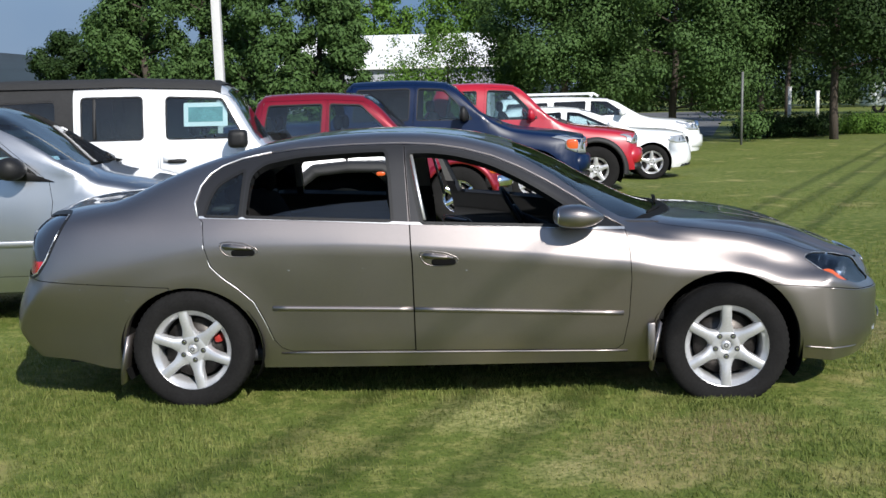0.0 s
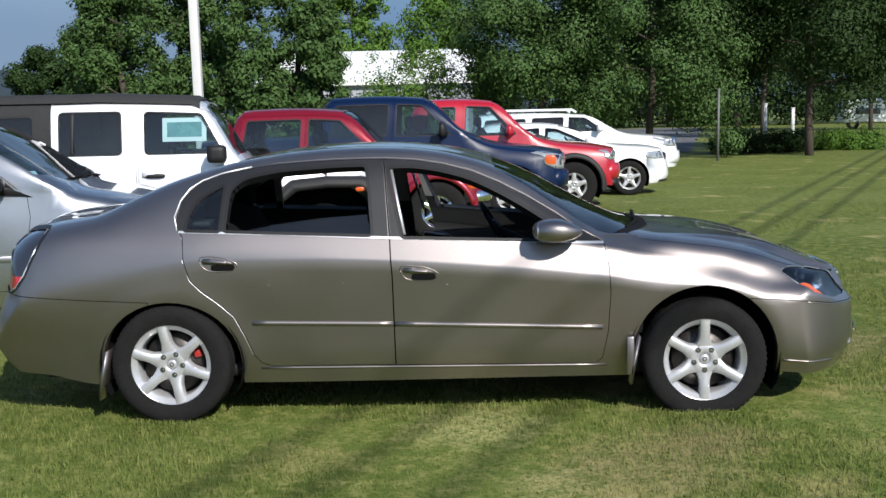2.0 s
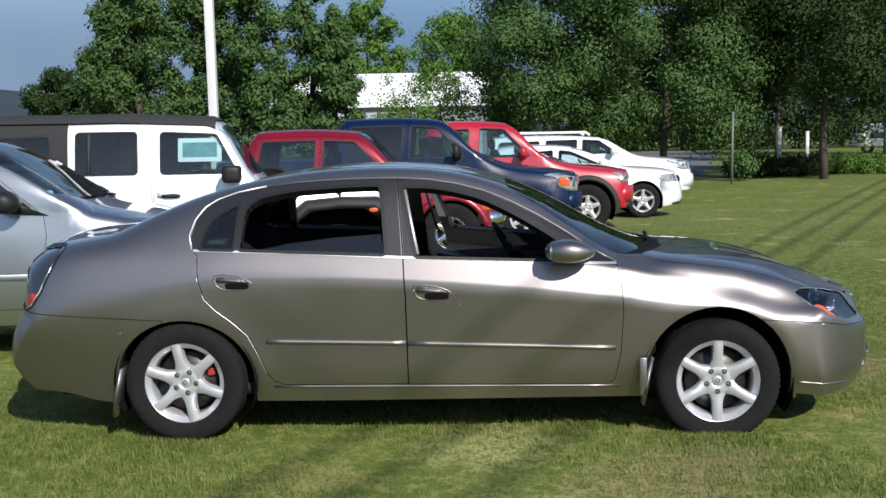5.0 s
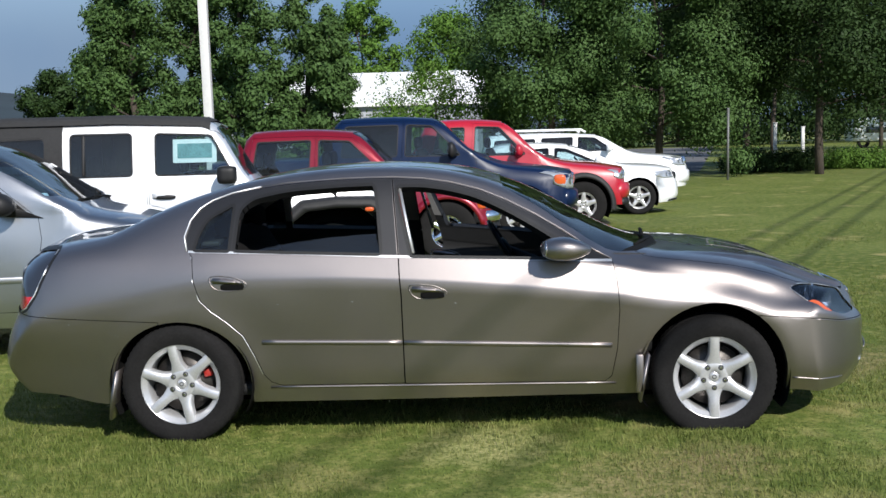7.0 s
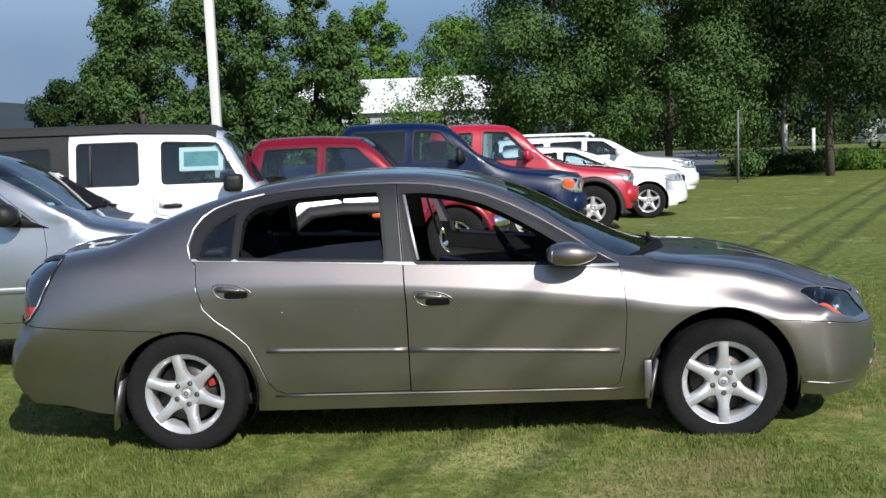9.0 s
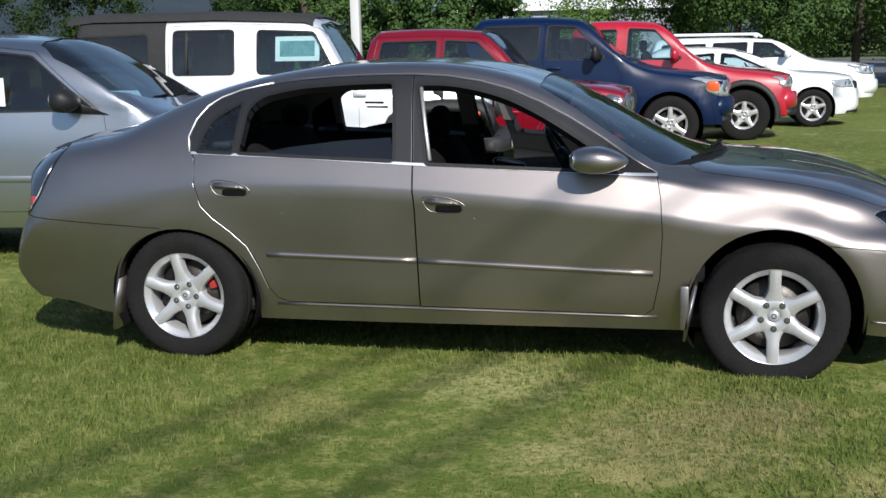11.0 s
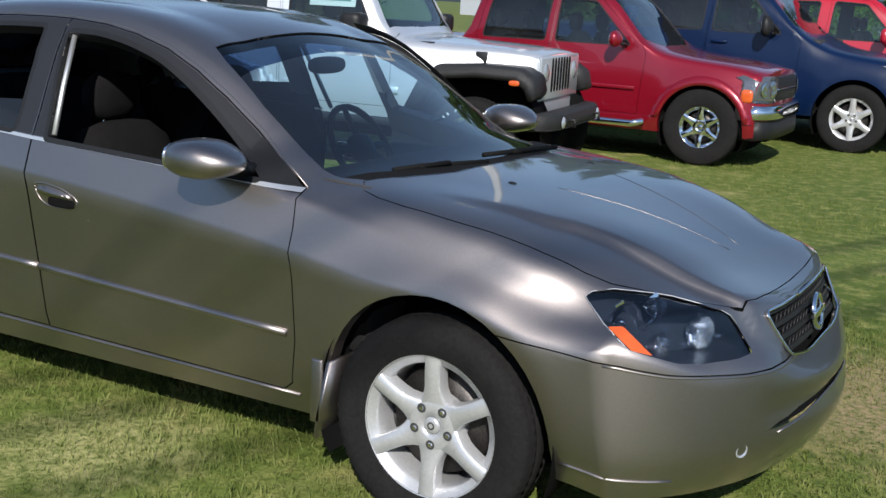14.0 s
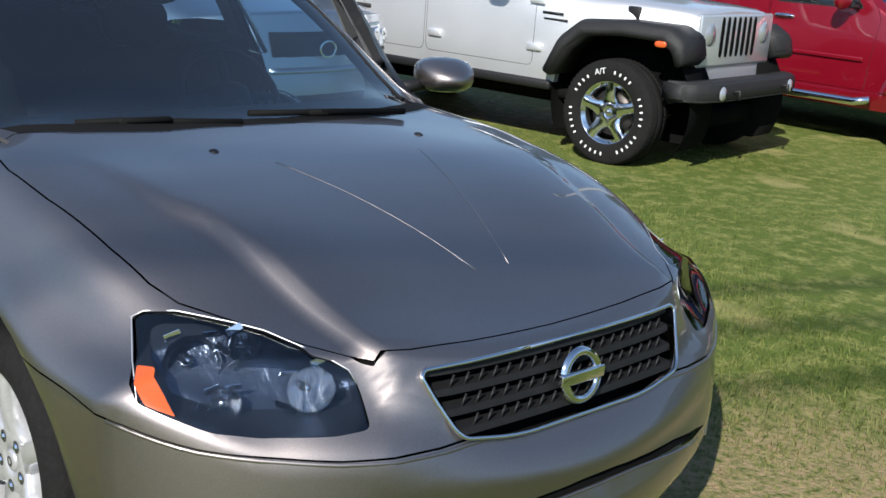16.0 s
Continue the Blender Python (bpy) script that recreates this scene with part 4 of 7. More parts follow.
    # headlamps, tail lamps
    for pid, obs in made.items():
        for ob in obs:
            if ob.name.startswith("headlamp"):
                lamp_inside(car, ob, 0.15, [((1.905, 0.690, 0.690), 0.056), ((1.965, 0.615, 0.728), 0.030), ((2.070, 0.535, 0.660), 0.047), ((2.0, 0.675, 0.637), 0.030)])
                sg = 1 if sum(v.co.y for v in ob.data.vertices) > 0 else -1
                # pale tube drawn as the highlight along the lens's upper edge
                rim = []
                for u, z in lamp_top:
                    hit = tree.ray_cast(lampdir[0] * u + Vector((0, 0, z)) + Vector((0.62, -0.78, 0)).normalized() * 4, Vector((-0.62, 0.78, 0)).normalized())[0]
                    if hit:
                        rim.append((hit.x, abs(hit.y) * sg, hit.z))
                part("lamp_edge", tube(rim, 0.0015, 6), M_BRIGHT, ob, "thin bright lens edge")
    def nose_x(y, z):
        y = min(abs(y), 0.37)
        low, high = onto(y, 0.55), onto(y, 0.71)
        return low + (high - low) * (z - 0.55) / 0.16

    # grille: black bars, bright surround, round badge
    for k in range(4):
        bm = bmesh.new()
        z0 = 0.584 + 0.036 * k
        w = 0.332 + 0.013 * k
        n = 36
        rows = []
        for i in range(n + 1):
            y = -w + 2 * w * i / n
            x = nose_x(y, z0) - 0.012
            rows.append([bm.verts.new(p) for p in ((x, y, z0), (x - 0.004, y, z0 + 0.013), (x - 0.035, y, z0 + 0.016), (x - 0.035, y, z0 - 0.006))])
        for p, q in zip(rows, rows[1:]):
            for m in range(4):
                bm.faces.new((p[m], q[m], q[(m + 1) % 4], p[(m + 1) % 4]))
        bmesh.ops.recalc_face_normals(bm, faces=bm.faces)
        part("grille_bar", bm, M_BLACK, car, "black grille bar", smooth=False)
    for k in range(3):
        for i in range(-9, 10):
            z0, y0 = 0.600 + 0.036 * k, (i + 0.5 * (k % 2)) * 0.035
            if abs(y0) < 0.31 + 0.012 * k:
                x = nose_x(y0, z0) - 0.014
                part("grille_rib", tube([(x, y0 - 0.006, z0 - 0.006), (x, y0 + 0.006, z0 + 0.020)], 0.0028, 5), M_BLACK, car)
    back = bmesh.new()
    rows = [[back.verts.new((nose_x(y, z) - 0.06, y, z)) for y in np.linspace(-0.40, 0.40, 13)] for z in (0.52, 0.62, 0.705)]
    for p, q in zip(rows, rows[1:]):
        for m in range(12):
            back.faces.new((p[m], p[m + 1], q[m + 1], q[m]))
    part("grille_backing", back, M_GAP, car)
    half = grille[1:8]
    ringed = rounded(half + [(-y, z) for y, z in half[::-1]], [0.1, 0.012, 0.012, 0.1, 0.02, 0.02, 0.1, 0.1, 0.02, 0.02, 0.1, 0.012, 0.012, 0.1])
    ringed.append(ringed[0])
    part("grille_frame", tube([(nose_x(y, z) + 0.003, y, z + 0.002) for y, z in ringed], 0.0045, 8), M_CHROME, car, "bright grille surround")
    bx = nose_x(0, 0.64) + 0.008
    badge = turned(lathe([(0.060, 0.0), (0.057, -0.009), (0.044, -0.009), (0.040, -0.002), (0.044, 0.004), (0.060, 0.0)], 36), pose(bx, 0, 0.642, 0, 0, 90) @ pose(0, 0, 0, -10, 0, 0))
    badge = box(bx - 0.004, bx + 0.012, -0.066, 0.066, 0.628, 0.656, 0.004, bm=badge)
    part("badge", badge, M_CHROME, car, "plain chrome ring with a bar")
    # bright lip below the slot in the bumper, fog lamps
    lip = [(y, 0.428 - 0.20 * y * y) for y in np.linspace(-0.44, 0.44, 31)]
    part("bumper_moulding", tube([(onto(y, z), y, z) for y, z in lip], 0.004, 8), M_BRONZE, car)
    for sg in (-1, 1):
        pts = [(x, beside(x, 0.435 - 0.068 * x) * sg, 0.435 - 0.068 * x) for x in np.linspace(1.80, 2.08, 10)]
        part("bumper_moulding", tube(pts, 0.0055, 8), M_BRONZE, car)
        fog = turned(lathe([(0.0, 0.008), (0.012, 0.006), (0.017, 0.0), (0.020, -0.001), (0.023, 0.008)], 20), pose(onto(0.57, 0.362) + 0.001, 0.57 * sg, 0.362, 0, 0, 90 + 30 * sg))
        part("fog_lamp", fog, M_CLEARLENS, car, "small round fog lamp")
    # rounded upper edge of the front bumper
    for sg in (-1, 1):
        brow = []
        for a in np.linspace(radians(18), radians(62), 22):
            out_dir, z = Vector((math.cos(a), -math.sin(a), 0)), 0.60
            for _ in range(4):
                hit = tree.ray_cast(Vector((1.45, 0, z)) + out_dir * 3, -out_dir)[0]
                z = np.interp(hit.x, (1.60, 1.82, 1.95, 2.06, 2.21, 2.35), (0.648, 0.632, 0.620, 0.598, 0.580, 0.572)) - 0.007
            brow.append((hit.x, -hit.y, hit.z))
        part("bumper_edge", tube([(p[0] - 0.003, (p[1] - 0.003) * sg, p[2]) for p in brow], 0.0055, 12), M_BRONZE, car)
    # side mouldings, handles, mirrors, flaps
    for sg in (-1, 1):
        for (xa, za), (xb, zb) in (((-0.956, 0.541), (-0.216, 0.527)), ((-0.206, 0.527), (0.876, 0.497))):
            run = [(xa + (xb - xa) * k / 10, za + (zb - za) * k / 10) for k in range(11)]
            strip = tube([(x, sg * (beside(x, z) - 0.002), z) for x, z in run], 0.0135, 12)
            part("side_moulding", strip, M_BRONZE, car)
        for hx, hz in ((-1.115, 0.862), (-0.07, 0.80)):
            yy = sg * abs(tree.ray_cast(Vector((hx, -3, hz)), Vector((0, 1, 0)))[0].y)
            h = new("door_handle")
            h.parent = car
            h["label"] = "pull handle over a dark recess"
            almond = [(hx - 0.104, hz + 0.034), (hx - 0.05, hz + 0.040), (hx + 0.03, hz + 0.030), (hx + 0.085, hz + 0.008), (hx + 0.103, hz - 0.012), (hx + 0.07, hz - 0.036), (hx, hz - 0.042), (hx - 0.06, hz - 0.036), (hx - 0.092, hz - 0.012), (hx - 0.104, hz + 0.034)]
            almond = rounded(almond[:-1], 0.02)
            part("surround", tube([(x, sg * abs(tree.ray_cast(Vector((x, -3, z)), Vector((0, 1, 0)))[0].y), z) for x, z in almond + almond[:1]], 0.0035, 6), M_BRONZE, h)
            # thin black blob on the door skin draws the shaded hollow below the grip
            part("recess", blob((hx + 0.022, yy, hz - 0.020), (0.062, 0.004, 0.017), 5), M_GAP, h)
            grip = prism([(hx - 0.088, hz + 0.028), (hx - 0.03, hz + 0.030), (hx + 0.04, hz + 0.018), (hx + 0.092, hz - 0.004), (hx + 0.03, hz - 0.004), (hx - 0.04, hz - 0.002), (hx - 0.084, hz + 0.0)], 0.022, 0.007)
            part("grip", turned(grip, Matrix.Translation((0, yy - 0.014 if sg < 0 else yy - 0.008, 0))), M_BRONZE, h)
        part("window_channel", tube([(x, sg * (abs(tree.ray_cast(Vector((x - 0.02, -3, z)), Vector((0, 1, 0)))[0].y) - 0.022), z) for x, z in ((-0.226, 1.326), (-0.186, 1.151), (-0.148, 0.992))], 0.010, 6), M_BRIGHT, car, "pale channel at the window's rear edge")
        lamp_edge = [tree.ray_cast(Vector((x, -3, z)), Vector((0, 1, 0)))[0] for x, z in ((-2.085, 1.038), (-2.12, 0.934), (-2.17, 0.813), (-2.215, 0.745), (-2.262, 0.722))]
        part("tail_lamp_edge", tube([(p.x, abs(p.y) * sg, p.z) for p in lamp_edge if p], 0.0045, 6), M_BRIGHT, car, "thin bright edge of the tail lamp")
        trim = [(-1.345, 1.03), (-1.368, 1.10), (-1.348, 1.18), (-1.306, 1.242), (-1.243, 1.283), (-1.14, 1.319), (-0.98, 1.351), (-0.83, 1.369), (-0.53, 1.386), (-0.27, 1.388), (-0.1, 1.378), (0.05, 1.354), (0.2, 1.314), (0.345, 1.254), (0.49, 1.179), (0.64, 1.089), (0.78, 0.995), (0.885, 0.940)]
        hits = [tree.ray_cast(Vector((x, -3, z)), Vector((0, 1, 0)))[0] for x, z in trim]
        part("window_moulding", tube([(p.x, abs(p.y) * sg, p.z) for p in hits[:7] if p], 0.0045, 6), M_BRIGHT, car, "bright moulding round the side windows")
        part("door_frame_edge", tube([(p.x, abs(p.y) * sg, p.z) for p in hits[6:] if p], 0.0035, 6), M_BRONZE, car)
        trail = [(-1.314, 1.0), (-1.302, 0.876), (-1.27, 0.772), (-1.212, 0.712), (-1.132, 0.651), (-1.052, 0.575), (-1.002, 0.47), (-0.962, 0.365)]
        part("door_edge", tube([(x - 0.004, sg * (beside(x - 0.004, z) - 0.0005), z) for x, z in trail], 0.0028, 6), M_BRIGHT, car, "thin bright edge of the rear door")
        lip = [tree.ray_cast(Vector((x, -3, 0.288)), Vector((0, 1, 0)))[0] for x in np.linspace(-0.93, 0.90, 12)]
        part("sill_lip", tube([(p.x, abs(p.y) * sg, p.z) for p in lip if p], 0.0065, 8), M_BRONZE, car)
        mirror(car, 0.640, 0.935 * sg, 1.014, (0.128, 0.105, 0.060), M_BRONZE)
        for fx, z0, z1, lean in ((1.010, 0.20, 0.45, 0.015), (-1.79, 0.14, 0.40, 0.015)):
            flap = prism([(fx, z0), (fx + 0.012, z0 - 0.004), (fx + 0.022 + lean, z1 * 0.7), (fx + 0.03 + lean * 2, z1), (fx + 0.012 + lean * 2, z1), (fx + lean * 0.5, z1 * 0.6)], 0.20, 0.003)
            part("mud_flap", turned(flap, Matrix.Translation((0, -0.875 if sg < 0 else 0.675, 0))), M_BRONZE, car)
        part("mud_flap_edge", box(0.995, 1.035, min(-0.875 * sg, -0.86 * sg), max(-0.875 * sg, -0.86 * sg), 0.25, 0.45, 0.006), M_BRONZE, car)
    for o in car.children:
        v = o.data.vertices if o.type == "MESH" else ()
        if o.name.startswith("door_mirror") and v[0].co.y > 0:
            o.matrix_basis = swing
    # wheels
    for wx in (1.4, -1.4):
        for sg in (-1, 1):
            wheel(car, wx, sg * 0.862, 0.322, 0.322, 0.222, 0.205, w0=0.046, w1=0.046, caliper=wx < 0, turn=0 if wx > 0 else -12)
    # wipers, washer nozzles, aerial fin
    wiper(car, (1.16, -0.12, 0.986), (1.07, -0.42, 0.990), (0.995, -0.61, 0.980))
    wiper(car, (1.17, 0.42, 0.990), (1.14, 0.10, 0.998), (1.10, -0.25, 1.004))
    # fine ridges pressed into the bonnet
    for sg in (-1, 1):
        pts = [tree.ray_cast(Vector((1.47 + 0.52 * k / 12, -(0.222 - 0.172 * k / 12), 3)), Vector((0, 0, -1)))[0] for k in range(13)]
        part("bonnet_ridge", tube([(p.x, -p.y * sg, p.z - 0.0008) for p in pts], 0.0024, 6), M_BRONZE, car)
    for y in (-0.319, 0.319):
        part("washer_nozzle", blob((1.353, y, 0.958), (0.016, 0.012, 0.008)), M_BLACK, car)
    # chips and scuffs in the paint of the rear bumper and doors
    for x, z, w in ((-1.735, 0.595, 0.006), (-1.722, 0.588, 0.004), (-2.10, 0.703, 0.012), (-1.98, 0.655, 0.009), (-0.86, 0.745, 0.010), (-0.47, 0.752, 0.009), (0.07, 0.735, 0.010)):
        p = tree.ray_cast(Vector((x, -3, z)), Vector((0, 1, 0)))[0]
        if p:
            part("paint_chip", blob((p.x, p.y, p.z), (w * 0.6, 0.0010, 0.0016), 3), M_SILVER, car)
    # cabin
    part("cabin_floor", box(-2.1, 1.3, -0.76, 0.76, 0.24, 0.30), M_TRIM, car)
    for sg in (-1, 1):
        seat(car, -0.13 - 0.04 * (sg > 0), 0.37 * sg, 0.36, 0.50, 0.58, M_CLOTH)
    part("rear_bench", blob((-0.78, 0, 0.50), (0.28, 0.66, 0.12), 4), M_CLOTH, car)
    part("rear_backrest", turned(blob((0, 0, 0.30), (0.10, 0.66, 0.33), 4), pose(-1.05, 0, 0.50, 0, -22, 0)), M_CLOTH, car)
    for y in (-0.36, 0.36):
        part("rear_headrest", blob((-1.24, y, 1.13), (0.06, 0.13, 0.07), 2.8), M_CLOTH, car)
    part("parcel_shelf", box(-1.85, -1.22, -0.62, 0.62, 1.03, 1.06, 0.01), M_TRIM, car)
    dash = prism([(0.62, 0.55), (0.58, 0.80), (0.66, 0.93), (0.80, 0.965), (1.10, 0.955), (1.10, 0.4)], 1.46, 0.03)
    part("dashboard", turned(dash, Matrix.Translation((0, -0.73, 0))), M_TRIM, car)
    part("console", box(-0.3, 0.75, -0.11, 0.11, 0.3, 0.56, 0.04), M_TRIM, car)
    steering_wheel(car, 0.33, 0.36, 0.90)
    part("inside_mirror", blob((0.40, 0.0, 1.25), (0.015, 0.115, 0.032), 3), M_BLACK, car)
    return car


sedan = build_sedan()


# ---- the other vehicles ----
def profile(fo, ro, wb, zf, zc, xc, xt, roof, xr, tail, half, belt, tumble=0.16, hoodw=0.86, zb=0.30, deck=None, step=0.09, arch_r=0.42, hub=0.37, bulge=0.02, bow=(0.35, 2.3), bowr=(0.2, 2.6), drop=0.05, nose=None):
    """Body tables measured back from the front axle (x = 0): overhangs fo and ro, wheelbase wb, bonnet heights zf (front) and zc (cowl),
    cowl xc, roof from xt to xr, tail: (x, z) pairs behind the roof, half width, belt height."""
    x0, x1 = -wb - ro, fo
    top = [(x0 - 0.01, tail[0][1])] + tail + [(xr, roof - 0.02), ((xr + xt) / 2, roof), (xt, roof - 0.04), (xc - 0.06, zc + 0.05), (xc + 0.05, zc)] + [(xc * 0.4 if xc < -0.3 else 0.2, zc * 0.35 + zf * 0.65 + 0.015), (fo * 0.55, zf), (fo, zf - 0.06)]
    top = sorted({round(x, 3): (round(x, 3), z) for x, z in top}.values())
    edge, wedge, bl = [], [], []
    for x, z in top:
        cabin = z > zc + 0.12 and x < xc
        edge.append((x, z - (drop if cabin else 0.045)))
        t = max(0, min(1, (z - belt) / (roof - belt)))
        wedge.append((x, half * (hoodw if x > xc - 0.05 else 0.94) - (tumble * t if cabin else 0)))
        bl.append((x, min(belt, z - 0.10)))
    return dict(x0=x0, x1=x1, step=step, wide=half, flare=bulge, top=top, edge=edge, wedge=wedge, belt=bl, wbelt=half * 0.955, mid=[(x0, 0.72), (x1, 0.68)], wmid=half,
                low=zb + 0.13, wlow=half * 0.985, bot=zb, wbot=half * 0.95, subs=(2, 3, 3, 4, 2, 3),
                front=(bow[0], bow[1], 0.8, nose or [(0.2, 0.04), (0.5, 0.0), (0.7, 0.02), (zf, 0.07)]), rear=(bowr[0], bowr[1], 0.5, [(0.2, 0.04), (0.6, 0.0), (1.2, 0.05), (1.7, 0.14)]),
                arches=[(0, hub, arch_r, arch_r), (-wb, hub, arch_r, arch_r)])


def vehicle(name, label, category, body, spec, hubs, wb, radius, rim, where, heading, doors, windows, screen, back=None, tint=None, tyre_w=0.24, spokes=6, sw=0.05, white=0, metal=None,
            handle_mat=None, mirror_at=None, mirror_size=(0.07, 0.11, 0.09), mirror_mat=None, keep=None, seats=True, trims=(), extra=None, dish=0.02, lugs=5, cloth=None):
    car = thing(name, label, category, "parked vehicles")
    out = []
    side = sidewards
    glasses = [("side_window", tint if (tint and k) else M_GLASS, w, SIDE, side, False) for k, w in enumerate(windows)]
    glasses.append(("windscreen", M_SCREEN, screen, PLAN, lambda f: f.normal.z > 0.1 and f.calc_center_median().z > 0.9, True))
    if back:
        glasses.append(("rear_window", tint or M_GLASS, back, FRONT, lambda f: f.calc_center_median().x < -wb * 0.6 and f.normal.x < -0.3, True))
    panels = [("door", d, SIDE, side, False) for d in doors]
    car_body(car, body, spec, panels, glasses, [], list(trims), spec["arches"], keep or (lambda c: -wb - 0.3 < c.x < -0.4 and c.z > 0.4), out, seal=0.014)
    tree, made = out
    half = spec["wide"]
    for wx in (0, -wb):
        for sg in (-1, 1):
            wheel(car, wx, sg * (half - 0.012), hubs, radius, rim, tyre_w, spokes=spokes, w0=sw, w1=sw * 0.85, tread=0.009, white=white, metal=metal, dish=dish, lugs=lugs)
    for sg in (-1, 1):
        if mirror_at:
            x, y, z = mirror_at
            mirror(car, x, y * sg, z, mirror_size, mirror_mat or M_BLACK)
        for d in doors:
            xs = sorted(p[0] for p in d)
            z = spec["belt"][len(spec["belt"]) // 2][1] - 0.11
            hx = xs[0] + 0.16
            hit = tree.ray_cast(Vector((hx, -3, z)), Vector((0, 1, 0)))[0]
            if hit:
                part("door_handle", blob((hx, sg * (abs(hit.y) + 0.012), z), (0.10, 0.02, 0.022), 3), handle_mat or body, car)
    if seats:
        for x in (-1.35, -2.25):
            if x > -wb - 0.2:
                for sg in (-1, 1):
                    seat(car, x, 0.40 * sg, spec["belt"][len(spec["belt"]) // 2][1] - 0.52, 0.5, 0.58, cloth or M_CLOTH)
        zb = spec["belt"][len(spec["belt"]) // 2][1]
        steering_wheel(car, -1.0, 0.40, zb - 0.06)
        part("dashboard", box(-0.88, -0.45, -half * 0.86, half * 0.86, zb - 0.4, zb - 0.02, 0.05), M_TRIM, car)
    part("cabin_floor", box(-wb - 0.2, 0.2, -half * 0.84, half * 0.84, 0.38, 0.44), M_GAP, car)
    part("chassis_frame", box(-wb - 0.5, 0.45, -half * 0.5, half * 0.5, 0.30, 0.42), M_GAP, car)
    if extra:
        extra(car, tree, made)
    car.matrix_basis = pose(*where, 0, 0, heading)
    return car


def front_x(tree, y, z, default=0.7):
    hit = tree.ray_cast(Vector((4, -abs(y), z)), Vector((-1, 0, 0)))[0]
    return hit.x if hit else default


def lamp_block(car, tree, y0, y1, z0, z1, depth=0.06, wrap=0.0, amber=0.0, material=None, low=0.5):
    """A pair of front lamps that follow the nose and wrap round the corner: clear body, bright reflector, amber part."""
    levels = 6

    def side_y(x, z):
        hit = tree.ray_cast(Vector((x, -3, z)), Vector((0, 1, 0)))[0]
        return abs(hit.y) if hit else y1

    def stations():
        for i in range(11):
            y = y0 + (y1 - y0) * i / 10
            yield [((front_x(tree, y, z) + 0.010, y, z), (-depth, 0)) for z in np.linspace(z0, z1, levels)]
        for j in range(1, 8 if wrap else 1):
            t = j / 7
            zs = np.linspace(z0 + (z1 - z0) * 0.30 * t, z1 - (z1 - z0) * 0.08 * t, levels)
            yield [((front_x(tree, y1, z) - wrap * t, side_y(front_x(tree, y1, z) - wrap * t, z) + 0.010, z), (0, -depth)) for z in zs]

    for sg in (-1, 1):
        bm = bmesh.new()
        rows = []
        for ring in stations():
            front = [bm.verts.new((p[0], p[1] * sg, p[2])) for p, d in ring]
            back = [bm.verts.new((p[0] + d[0], (p[1] + d[1]) * sg, p[2])) for p, d in ring[::-1]]
            rows.append(front + back)
        n = 2 * levels
        for p, q in zip(rows, rows[1:]):
            for m in range(n):
                bm.faces.new((p[m], q[m], q[(m + 1) % n], p[(m + 1) % n]))
        bm.faces.new(rows[0])
        bm.faces.new(rows[-1][::-1])
        bmesh.ops.recalc_face_normals(bm, faces=bm.faces)
        lamp = part("headlamp", bm, material or M_CLEARLENS, car, "clear headlamp")
        for v, r in (((y0 * 0.7 + y1 * 0.3), 0.3), ((y0 * 0.25 + y1 * 0.75), 0.26)):
            z = (z0 + z1) / 2
            bowl = lathe([((z1 - z0) * r * 1.1, -0.010), ((z1 - z0) * r, -0.016), ((z1 - z0) * r * 0.5, -0.012), (0.0, -0.010)], 20)
            part("reflector", turned(bowl, pose(front_x(tree, v, z) + 0.004, v * sg, z, 0, 0, 90 + 18 * sg)), M_BOWL, lamp)
        if amber:
            zc = z0 + (z1 - z0) * low
            xa = front_x(tree, y1, zc) - wrap * 0.55
            part("indicator", blob((xa, side_y(xa, zc) * sg, zc), (wrap * 0.40, 0.024, amber / 2), 4), M_ORANGE, lamp, "amber indicator")


def bar(car, tree, name, z0, z1, wide, out, material, thick=0.16, label=""):
    """A bumper or grille bar that follows the nose."""
    bm = bmesh.new()
    rows = []
    n = 16
    for i in range(n + 1):
        y = -wide + 2 * wide * i / n
        x = front_x(tree, y, (z0 + z1) / 2)
        rows.append([bm.verts.new((x + out, y, z0 + 0.02)), bm.verts.new((x + out + 0.012, y, (z0 + z1) / 2)), bm.verts.new((x + out, y, z1 - 0.02)), bm.verts.new((x + out - 0.03, y, z1)), bm.verts.new((x + out - thick, y, z1)), bm.verts.new((x + out - thick, y, z0))])
    for p, q in zip(rows, rows[1:]):
        for m in range(6):
            bm.faces.new((p[m], q[m], q[(m + 1) % 6], p[(m + 1) % 6]))
    bm.faces.new(rows[0])
    bm.faces.new(rows[-1][::-1])
    bmesh.ops.recalc_face_normals(bm, faces=bm.faces)
    return part(name, bm, material, car, label)


def arch_flares(car, spec, r_out, width, material, ends=0.3):
    for cx, cz, rx, rz in spec["arches"]:
        for sg in (-1, 1):
            bm = bmesh.new()
            rows = []
            for a in np.linspace(-0.15, math.pi + 0.15, 22):
                c, s = math.cos(a), math.sin(a)
                y = spec["wide"]
                rows.append([bm.verts.new((cx + c * (rx + d), sg * (y + o), max(ends, cz + s * (rz + d)))) for d, o in ((0.0, width), (0.03, width + 0.008), (r_out, width * 0.45), (r_out + 0.012, -0.02), (0.0, -0.05))])
            for p, q in zip(rows, rows[1:]):
                for m in range(5):
                    bm.faces.new((p[m], q[m], q[(m + 1) % 5], p[(m + 1) % 5]))
            bmesh.ops.recalc_face_normals(bm, faces=bm.faces)
            part("fender_flare", bm, material, car, "dark plastic fender flare")


